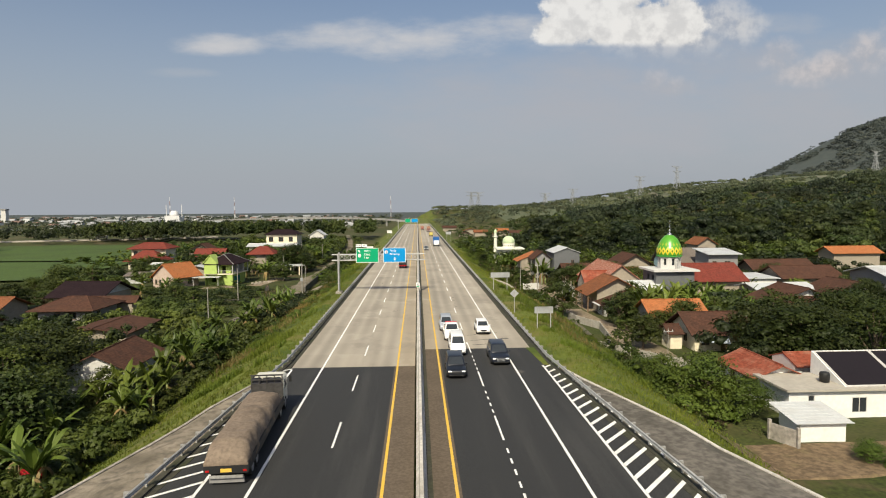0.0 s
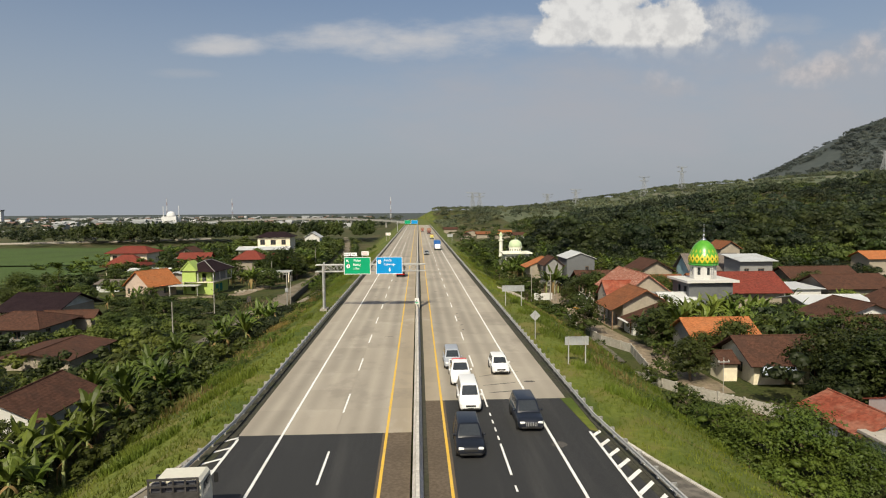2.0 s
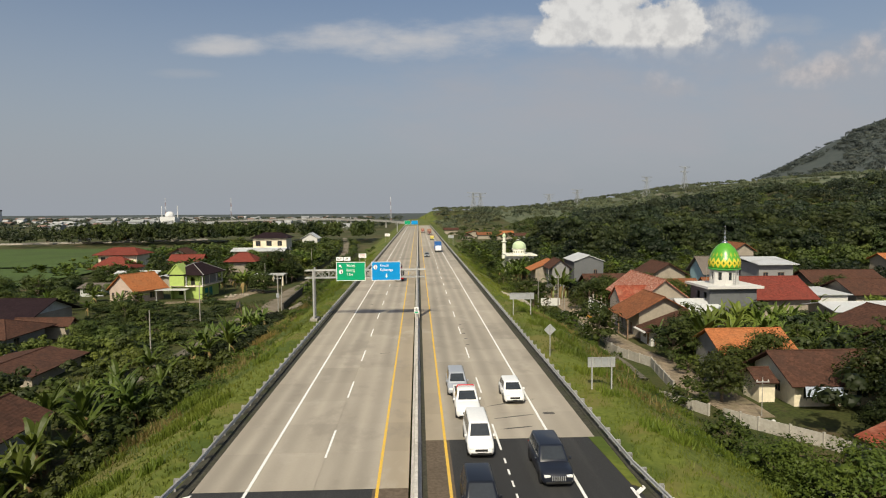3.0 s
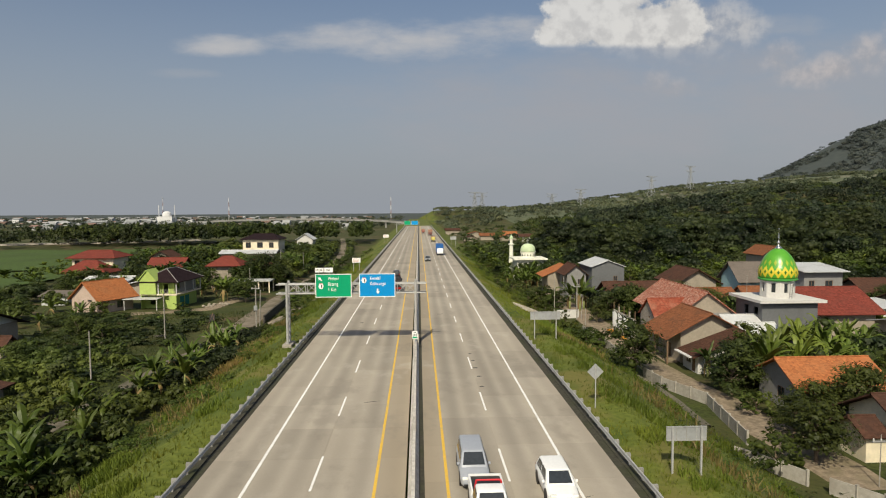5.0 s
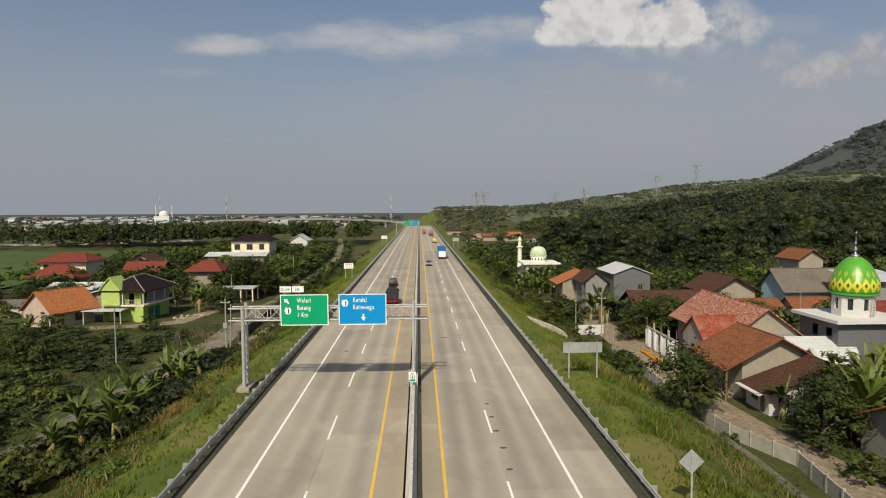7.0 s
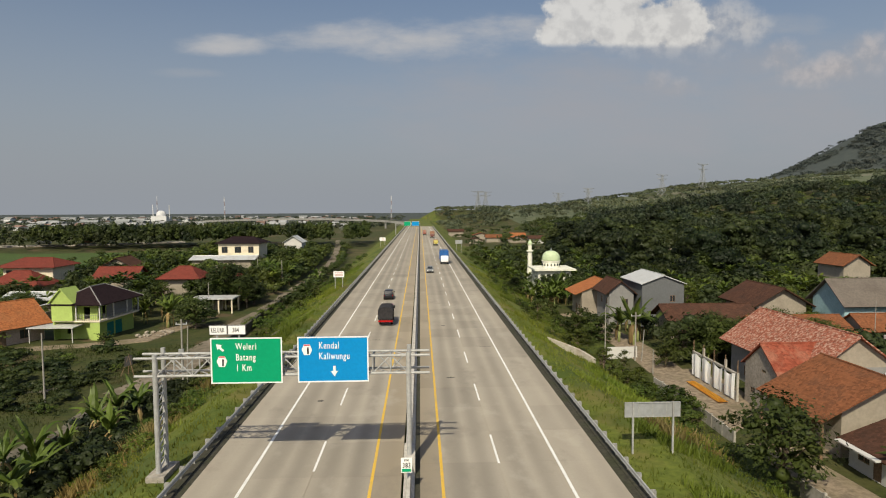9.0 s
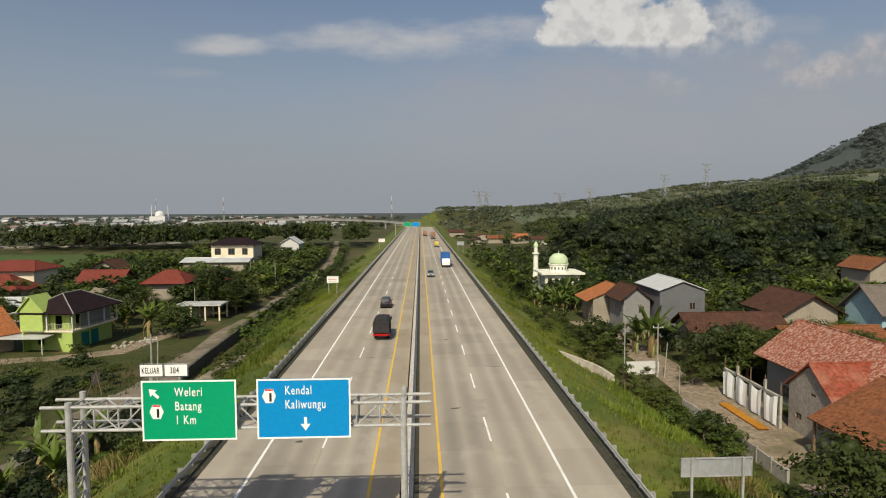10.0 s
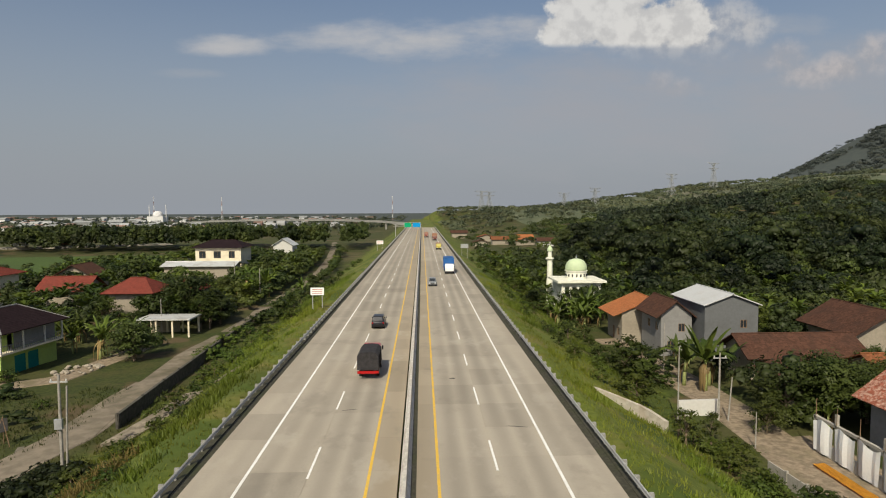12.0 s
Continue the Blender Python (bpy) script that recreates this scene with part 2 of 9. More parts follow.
CONCRETE = material("concrete_pavement", paint_concrete, 0.85, bump=0.06, bump_scale=20)
ASPHALT = material("asphalt", paint_asphalt, 0.8, bump=0.4, bump_scale=40)
BROWN_ASPHALT = material("dusty_asphalt", mottled((0.115, 0.088, 0.062), 0.2, 5, 0.3), 0.9)
GROUND = material("ground", paint_ground, 0.95, bump=0.8, bump_scale=2.0)
WHITE_LINE = material("white_line", mottled((0.78, 0.77, 0.74), 0.08, 9, 1.2, (0.5, 0.48, 0.44), 0.4), 0.7)
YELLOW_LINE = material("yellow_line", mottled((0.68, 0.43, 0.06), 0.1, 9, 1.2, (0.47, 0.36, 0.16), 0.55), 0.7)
BARRIER = material("barrier_concrete", mottled((0.52, 0.49, 0.44), 0.15, 3, 0.4, (0.25, 0.21, 0.16), 0.5), 0.85)
WORN_CONCRETE = material("worn_concrete", mottled((0.33, 0.30, 0.26), 0.25, 2.5, 0.4, (0.14, 0.13, 0.10), 0.6), 0.9, bump=0.5)
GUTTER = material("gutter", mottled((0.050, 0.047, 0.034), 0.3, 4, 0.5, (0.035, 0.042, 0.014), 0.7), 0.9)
STEEL = material("galvanised_steel", mottled((0.40, 0.40, 0.39), 0.12, 5, 0.5, (0.24, 0.23, 0.21), 0.5), 0.6, metal=0.2)
POST_STEEL = material("weathered_steel", mottled((0.30, 0.295, 0.28), 0.15, 5, 0.5, (0.14, 0.13, 0.11), 0.5), 0.7, metal=0.1)
SIGN_BACK = material("sign_back", mottled((0.42, 0.43, 0.44), 0.08, 4, 0.6), 0.45, metal=0.4)
SIGN_GREEN = plain("sign_green", (0.0, 0.30, 0.135), 0.4, 0.04, 0.05)
SIGN_BLUE = plain("sign_blue", (0.0, 0.235, 0.56), 0.4, 0.04, 0.05)
SIGN_WHITE = plain("sign_white", (0.82, 0.82, 0.80), 0.45, 0.03, 0.08)
BLACK = plain("black_paint", (0.02, 0.02, 0.02), 0.5, 0.05, 0.1)
RED_PAINT = plain("red_paint", (0.55, 0.03, 0.04), 0.5, 0.05, 0.1)
WHITE_WALL = material("white_plaster", mottled((0.55, 0.54, 0.515), 0.05, 3, 0.5, (0.55, 0.52, 0.46), 0.35), 0.85)
BRIGHT_WALL = material("fresh_white_plaster", mottled((0.74, 0.73, 0.70), 0.05, 3, 0.5, (0.62, 0.60, 0.55), 0.35), 0.85)
CREAM_WALL = material("cream_plaster", mottled((0.72, 0.64, 0.48), 0.06, 3, 0.5), 0.85)
GREY_WALL = material("grey_plaster", mottled((0.23, 0.225, 0.22), 0.06, 3, 0.5, (0.15, 0.145, 0.14), 0.35), 0.9)
SLATE_WALL = material("slate_grey_plaster", mottled((0.125, 0.13, 0.135), 0.06, 3, 0.5, (0.09, 0.09, 0.09), 0.35), 0.9)
PINK_WALL = material("bare_block", mottled((0.46, 0.36, 0.30), 0.15, 4, 0.5, (0.33, 0.27, 0.22), 0.4), 0.9)
LIME_WALL = material("lime_green_plaster", mottled((0.36, 0.47, 0.125), 0.06, 3, 0.5, (0.27, 0.34, 0.10), 0.35), 0.8)
BLUE_WALL = material("pale_blue_plaster", mottled((0.29, 0.44, 0.48), 0.08, 3, 0.5), 0.85)
GLASS = material("window_glass", mottled((0.03, 0.035, 0.04), 0.1), 0.08, spec=0.6)
WOOD = material("weathered_wood", mottled((0.20, 0.13, 0.08), 0.25, 6, 0.8), 0.85)
ORANGE_TILE = tiled((0.36, 0.13, 0.05), (0.28, 0.13, 0.06), weather=0.45)("orange_roof_tile")
RUST_TILE = tiled((0.21, 0.082, 0.038), (0.12, 0.06, 0.036))("rust_brown_roof_tile")
BROWN_TILE = tiled((0.082, 0.040, 0.027), (0.045, 0.028, 0.022))("dark_brown_roof_tile")
RED_TILE = tiled((0.235, 0.062, 0.036), (0.36, 0.19, 0.13))("red_roof_tile")
MOTTLED_TILE = tiled((0.27, 0.085, 0.052), (0.52, 0.36, 0.28), weather=0.85, patches=3.2)("mottled_red_roof_tile")
DEEPRED_TILE = tiled((0.175, 0.042, 0.030), (0.13, 0.04, 0.03))("deep_red_roof_tile")
BLACK_TILE = tiled((0.018, 0.010, 0.012), (0.026, 0.016, 0.017))("black_roof_tile")
ZINC = material("zinc_sheet", mottled((0.55, 0.56, 0.55), 0.08, 3, 0.4, (0.33, 0.30, 0.27), 0.5), 0.5, metal=0.2)
BARK = material("bark", mottled((0.16, 0.12, 0.085), 0.3, 5, 0.8), 0.95)


# ---- building blocks ----
def box(bm, x0, x1, y0, y1, z0, z1):
    v = [bm.verts.new(p) for p in ((x0, y0, z0), (x1, y0, z0), (x1, y1, z0), (x0, y1, z0), (x0, y0, z1), (x1, y0, z1), (x1, y1, z1), (x0, y1, z1))]
    for f in ((0, 3, 2, 1), (4, 5, 6, 7), (0, 1, 5, 4), (1, 2, 6, 5), (2, 3, 7, 6), (3, 0, 4, 7)):
        bm.faces.new([v[i] for i in f])
    return bm


def tube(bm, p, q, r, seg=8, r2=None):
    p, q = Vector(p), Vector(q)
    d = (q - p).normalized()
    a = d.orthogonal().normalized()
    b = d.cross(a)
    r2 = r if r2 is None else r2
    rings = []
    for c, rr in ((p, r), (q, r2)):
        rings.append([bm.verts.new(c + (a * math.cos(k * 2 * math.pi / seg) + b * math.sin(k * 2 * math.pi / seg)) * rr) for k in range(seg)])
    for k in range(seg):
        bm.faces.new((rings[0][k], rings[0][(k + 1) % seg], rings[1][(k + 1) % seg], rings[1][k]))
    bm.faces.new(rings[0][::-1])
    bm.faces.new(rings[1])
    return bm


def slab(bm, pts, th):
    """A flat polygon given thickness downwards along its normal."""
    pts = [Vector(p) for p in pts]
    nrm = (pts[1] - pts[0]).cross(pts[2] - pts[0]).normalized()
    if nrm.z < 0:
        pts, nrm = pts[::-1], -nrm
    top = [bm.verts.new(p) for p in pts]
    low = [bm.verts.new(p - nrm * th) for p in pts]
    bm.faces.new(top)
    bm.faces.new(low[::-1])
    k = len(pts)
    for i in range(k):
        bm.faces.new((top[i], low[i], low[(i + 1) % k], top[(i + 1) % k]))
    return bm


def prism(bm, pts, d):
    """A polygon pushed along d."""
    d = Vector(d)
    a = [bm.verts.new(p) for p in pts]
    b = [bm.verts.new(Vector(p) + d) for p in pts]
    k = len(pts)
    bm.faces.new(a[::-1])
    bm.faces.new(b)
    for i in range(k):
        bm.faces.new((a[i], a[(i + 1) % k], b[(i + 1) % k], b[i]))
    return bm


def lathe(bm, prof, c=(0, 0, 0), seg=24):
    """A profile of (radius, height) turned about z."""
    rings = [[bm.verts.new((c[0] + max(r, 1e-4) * math.cos(2 * math.pi * k / seg), c[1] + max(r, 1e-4) * math.sin(2 * math.pi * k / seg), c[2] + h)) for k in range(seg)] for r, h in prof]
    for a, b in zip(rings, rings[1:]):
        for k in range(seg):
            bm.faces.new((a[k], a[(k + 1) % seg], b[(k + 1) % seg], b[k]))
    bm.faces.new(rings[0][::-1])
    bm.faces.new(rings[-1])
    return bm


def rounded(bm, off, seg=3):
    """Rounds all edges of a closed form."""
    bmesh.ops.bevel(bm, geom=list(bm.edges), offset=off, segments=seg, profile=0.5, affect="EDGES", clamp_overlap=True)
    return bm


def to_mesh(name, bm, mat, smooth=False):
    bmesh.ops.recalc_face_normals(bm, faces=bm.faces)
    me = bpy.data.meshes.new(name)
    bm.to_mesh(me)
    bm.free()
    me.materials.append(mat)
    if smooth:
        me.polygons.foreach_set("use_smooth", [True] * len(me.polygons))
    return me


def part(name, bm, mat, parent=None, label="", smooth=False):
    ob = new(name, to_mesh(name, bm, mat, smooth))
    if parent:
        ob.parent = parent
    return tagged(ob, label)


def thing(name, label, category, m=None, group="", kind=""):
    ob = new(name)
    ob.empty_display_size = 0.3
    if m is not None:
        ob.matrix_world = m
    return tagged(ob, label, category, group, kind)


def single(name, bm, mat, label, category, group="", kind="", m=None, smooth=False):
    ob = part(name, bm, mat, None, "", smooth)
    if m is not None:
        ob.matrix_world = m
    return tagged(ob, label, category, group, kind)


def B():
    return bmesh.new()


def soup(name, verts, faces, mat):
    """A mesh from arrays, for things without number."""
    me = bpy.data.meshes.new(name)
    me.from_pydata(verts.tolist() if hasattr(verts, "tolist") else verts, [], faces.tolist() if hasattr(faces, "tolist") else faces)
    me.materials.append(mat)
    return me


# ---- terrain ----
GR, GL = -6.3, -6.5
RZ = 0.55  # height of the carriageways
LEVELS = (
    (140, (0, 150, 400, 1500, 4600), (GR, GR, 2, 40, 100)),
    (300, (0, 100, 200, 300, 500, 1500, 4600), (GR, GR, -5, -2, 5, 50, 110)),
    (420, (0, 90, 160, 240, 320, 500, 1500, 4600), (GR, GR, -4, 0, 6, 22, 60, 120)),
    (560, (0, 60, 100, 136, 203, 291, 343, 430, 700, 1500, 4600), (GR, GR, -2, 3, 12, 24, 30, 37, 60, 120, 150)),
    (1000, (0, 24, 107, 153, 247, 342, 436, 530, 624, 783, 1500, 4600), (2, 15, 16, 15, 24, 37, 50, 58, 65, 72, 120, 160)),
    (1350, (0, 31, 153, 247, 342, 436, 530, 624, 783, 1500, 4600), (0, 6, 9, 15, 22, 34, 41, 48, 58, 150, 220)),
    (1800, (0, 300, 600, 900, 1005, 1061, 1144, 1226, 1365, 1800, 2600, 4600), (0, 15, 40, 68, 92, 104, 130, 172, 254, 400, 300, 200)),
    (2600, (0, 600, 1200, 1800, 2600, 4600), (-5, 2, 15, 110, 200, 150)),
    (4600, (0, 4600), (GR, GR)),
)


def plain_height(x, y):
    """The land without the road's embankment."""
    if x <= 0:
        return GL + (GR - GL) * max(0, 1 + x / 20)
    ys = [lv[0] for lv in LEVELS]
    hs = [float(np.interp(x, lv[1], lv[2])) for lv in LEVELS]
    k = int(np.searchsorted(ys, y))
    if k == 0:
        return hs[0]
    if k >= len(ys):
        return hs[-1]
    f = (y - ys[k - 1]) / (ys[k] - ys[k - 1])
    f = f * f * (3 - 2 * f)
    base = hs[k - 1] + (hs[k] - hs[k - 1]) * f
    return GR + (base - GR) * min(1, max(0, (x - 20) / 60)) if y < 900 else GR + (base - GR) * min(1, max(0, (x + 0) / 60 + (y - 900) / 200))


def flare(y):
    return max(0.0, 57 - y) * 0.075


def ground_z(x, y):
    base = plain_height(x, y)
    if y > 1100:
        return base + 0.0
    top = float(np.interp(y, (110, 138), (16.2, 13.8))) + flare(y) if x > 0 else 14.7 + flare(y)
    foot = float(np.interp(y, (110, 138), (29.0, 26.5))) if x > 0 else 27.5
    a = abs(x)
    lump = 0.25 * noise.noise((x * 0.13, y * 0.13, 0)) + 0.12 * noise.noise((x * 0.5, y * 0.5, 3))
    if a <= 12.6 + flare(y):
        return RZ - 0.45
    if a <= top:
        return RZ - 0.12 + 0.05 * lump
    if a <= foot:
        f = (a - top) / (foot - top)
        cut = 1.3 * math.exp(-((y - 153.5) / 4.5) ** 2) * min(1, (a - top) / 1.5) if x > 0 else 0.0
        return max((RZ - 0.12) * (1 - f) + base * f - cut, base) + lump * min(1, (a - top) / 2)
    return base + lump * 0.7 + (0.02 * min(a, 900) ** 0.5 * noise.noise((x * 0.012, y * 0.012, 7)) * 2 if a > 90 else 0)


def axis(spans):
    out = []
    for a, b, s in spans:
        out += list(np.arange(a, b, s))
    return out


def build_ground():
    xs = axis([(-4800, -1200, 300), (-1200, -300, 60), (-300, -120, 20), (-120, -30, 3), (-30, -12.5, 0.7), (-12.5, 12.5, 6.25), (12.5, 30, 0.7), (30, 130, 3), (130, 900, 18), (900, 2000, 40), (2000, 4801, 350)])
    ys = axis([(-60, 20, 8), (20, 220, 2.0), (220, 420, 5), (420, 1200, 20), (1200, 2200, 40), (2200, 4801, 325)])
    verts = [(x, y, ground_z(x, y)) for y in ys for x in xs]
    w = len(xs)
    faces = [(j * w + i, j * w + i + 1, (j + 1) * w + i + 1, (j + 1) * w + i) for j in range(len(ys) - 1) for i in range(w - 1)]
    me = soup("ground", verts, faces, GROUND)
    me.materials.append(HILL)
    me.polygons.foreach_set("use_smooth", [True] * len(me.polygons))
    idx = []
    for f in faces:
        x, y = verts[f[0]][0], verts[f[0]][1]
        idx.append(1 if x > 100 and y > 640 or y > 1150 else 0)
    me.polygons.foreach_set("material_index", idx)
    tagged(new("ground", me), "uneven grassy land with a steep road bank", "ground", kind="structure")


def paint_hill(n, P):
    """Ridge scrub with cleared plots, darker mountain forest; distance haze mixed into both colours."""
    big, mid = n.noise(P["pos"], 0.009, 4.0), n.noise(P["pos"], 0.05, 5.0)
    # ridge tones lightened and greyed to carry the haze
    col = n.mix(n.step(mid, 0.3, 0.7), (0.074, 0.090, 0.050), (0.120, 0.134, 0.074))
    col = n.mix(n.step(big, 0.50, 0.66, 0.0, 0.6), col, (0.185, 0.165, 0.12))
    # mountain tone shifted to blue-grey in place of real haze
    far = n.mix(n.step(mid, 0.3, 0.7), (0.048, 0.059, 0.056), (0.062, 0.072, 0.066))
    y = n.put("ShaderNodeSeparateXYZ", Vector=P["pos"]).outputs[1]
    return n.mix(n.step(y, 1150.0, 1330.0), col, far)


HILL = material("hazy_hill", paint_hill, 0.95, bump=1.0, bump_scale=0.3)
build_ground()


# ---- carriageways ----
SEAM = {-1: 55.9, 1: 62.5}
EDGE, LANE, INNER, OUTER = 8.87, 5.36, 1.95, 11.74
ROAD_END = 620


def flat(x0, x1, y0, y1, z0, z1):
    return box(B(), x0, x1, y0, y1, z0, z1)


PALE_EARTH = material("pale_trodden_earth", mottled((0.235, 0.185, 0.13), 0.3, 2.0, 0.25, (0.13, 0.115, 0.06), 0.8), 0.95, bump=0.7, bump_scale=2.5)
YARD_EARTH = material("trodden_earth", mottled((0.15, 0.105, 0.062), 0.35, 2.0, 0.25, (0.085, 0.092, 0.026), 0.9), 0.95, bump=0.8, bump_scale=2.5)


def laid(ob, label, category, group=""):
    """A piece of the carriageway, lifted to its level."""
    ob.location.z = RZ
    return tagged(ob, label, category, group, "structure")


for side in (-1, 1):
    ys = SEAM[side]
    # asphalt stretch, widening towards the junction
    bm = prism(B(), [(side * 2.2, -40, -0.3), (side * (OUTER + flare(-40)), -40, -0.3), (side * OUTER, 57, -0.3), (side * OUTER, ys, -0.3), (side * 2.2, ys, -0.3)] if ys > 57 else
               [(side * 2.2, -40, -0.3), (side * (OUTER + flare(-40)), -40, -0.3), (side * (OUTER + flare(ys)), ys, -0.3), (side * 2.2, ys, -0.3)], (0, 0, 0.29))
    laid(part("road_asphalt", bm, ASPHALT), "dark smooth asphalt carriageway with fresh markings", "road")
    laid(part("road_shoulder", flat(*sorted((side * 0.3, side * 2.2)), -40, ys, -0.3, -0.008), BROWN_ASPHALT), "dusty brown asphalt inner shoulder", "road")
    # far concrete in one piece
    laid(part("road_concrete", flat(*sorted((side * 0.3, side * OUTER)), ys + 5 * 42, ROAD_END, -0.3, 0), CONCRETE), "pale worn concrete motorway carriageway", "road")
    # lines
    laid(part("edge_line", flat(side * EDGE - 0.085, side * EDGE + 0.085, -30, ROAD_END, 0.001, 0.006), WHITE_LINE), "continuous white edge line", "road marking")
    laid(part("median_line", flat(side * INNER - 0.085, side * INNER + 0.085, -30, ROAD_END, 0.001, 0.006), YELLOW_LINE), "continuous yellow line beside the median", "road marking")

# lane dashes
dash_me = to_mesh("lane_dash", flat(-0.067, 0.067, 0, 4.5, 0.001, 0.006), WHITE_LINE)
for side in (-1, 1):
    for k in range(-2, 34):
        d = new("lane_dash", dash_me)
        d.location = (side * LANE, (37.4 if side > 0 else 36.8) + 11.65 * k, 0)
        laid(d, "white lane dash on the carriageway", "road marking", "lane dashes")
# small blocks between the dashes on the asphalt
dot_me = to_mesh("lane_dot", flat(-0.057, 0.057, 0, 0.7, 0.001, 0.006), WHITE_LINE)
for k in range(3):
    for j in range(4):
        d = new("lane_dot", dot_me)
        d.location = (LANE, 30.9 + 11.65 * k + 1.5 * j, 0)
        laid(d, "short white block between lane dashes", "road marking", "lane dots")

# hatched wedges where the asphalt widens
for side in (-1, 1):
    laid(part("hatch_line", flat(side * 11.6 - 0.085, side * 11.6 + 0.085, -30, 55.3, 0.001, 0.006), WHITE_LINE), "white line along the hatched wedge", "road marking")
    for k in range(32):
        y = 54.4 - 1.64 * k + (0.0 if side > 0 else 1.0)
        w = max(0.5, 0.9 + flare(y) * 1.05)
        lean, th = (w * 1.1, 0.40) if side > 0 else (-w * 0.75, 0.26)
        bm = prism(B(), [(side * 11.65, y, 0.001), (side * (11.65 + w), y + lean, 0.001), (side * (11.65 + w), y + lean + th, 0.001), (side * 11.65, y + th, 0.001)], (0, 0, 0.005))
        laid(part("hatch_stripe", bm, WHITE_LINE), "white slanting hatch stripe", "road marking", "hatch stripes")

# stone paving down the bank beside the hatched wedges
PALE_PAVING = material("pale_stone_paving", mottled((0.195, 0.165, 0.125), 0.4, 1.6, 0.4, (0.095, 0.08, 0.055), 0.75), 0.95, bump=1.0, bump_scale=3)
PAVING = material("stained_paving", mottled((0.130, 0.116, 0.098), 0.35, 2.0, 0.35, (0.06, 0.055, 0.043), 0.75), 0.95, bump=0.6, bump_scale=3)
for side in (-1, 1):
    bm = B()
    rows = []
    for y in np.arange(-36, 54.1, 3.0):
        r0 = 12.7 + flare(y)
        w = max(0.2, min(7.0, (54 - y) * (0.24 if side > 0 else 0.2)))
        rows.append([bm.verts.new((side * (r0 + w * f), y, max(ground_z(side * (r0 + w * f), y), RZ - 0.4) + 0.10 if f < 1 else ground_z(side * (r0 + w), y) - 0.3)) for f in (0, 0.25, 0.5, 0.75, 0.97, 1)])
    for p, q in zip(rows, rows[1:]):
        for k in range(5):
            bm.faces.new((p[k], p[k + 1], q[k + 1], q[k]))
    rim = B()
    for p, q in zip(rows, rows[1:]):
        a, b = p[4].co, q[4].co
        prism(rim, [(a.x, a.y, a.z - 0.1), (a.x + side * 0.22, a.y, a.z - 0.1), (a.x + side * 0.22, a.y, a.z + 0.07), (a.x, a.y, a.z + 0.07)], tuple(b - a))
    tagged(part("paving_rim", rim, BARRIER if side > 0 else WORN_CONCRETE), "pale mortar rim along the bank paving", "kerb", kind="structure")
    tagged(part("bank_paving", bm, PAVING if side > 0 else PALE_PAVING), "stained dark mortar paving on the bank", "paving", kind="structure")


# grass that creeps in between the asphalt and the right guard rail
laid(part("verge", prism(B(), [(11.5, 62.45, -0.2), (11.3, 62.45, -0.2), (11.72, 55.6, -0.2), (12.2, 55.2, -0.2), (12.3, 62.45, -0.2)], (0, 0, 0.215)), GROUND), "grassy strip beside the guard rail", "verge")


# ---- median barrier and guard rails ----
def barrier():
    ob = thing("median_barrier", "pale stained concrete median barrier", "barrier", pose(0, 0, RZ), kind="structure")
    prof = [(-0.30, 0), (-0.30, 0.08), (-0.13, 0.30), (-0.09, 0.86), (0.09, 0.86), (0.13, 0.30), (0.30, 0.08), (0.30, 0)]
    me = to_mesh("barrier_block", prism(B(), [(x + 0.0, 0, z) for x, z in prof], (0, 3.94, 0)), BARRIER)
    for k in range(105):
        o = new("barrier_block", me)
        o.parent = ob
        o.location = (0.12, -20 + 4 * k, 0)
    tagged(part("barrier_rest", prism(B(), [(x + 0.12, 400, z) for x, z in prof], (0, ROAD_END - 400, 0)), BARRIER, ob), kind="stuff")
    # dark strip along the barrier's right side only
    laid(part("median_gutter", flat(0.3, 0.72, -30, ROAD_END, -0.02, 0.004), GUTTER), "dark strip along the right foot of the barrier", "gutter")


def rail_x(side, y):
    return side * (12.32 + flare(y))


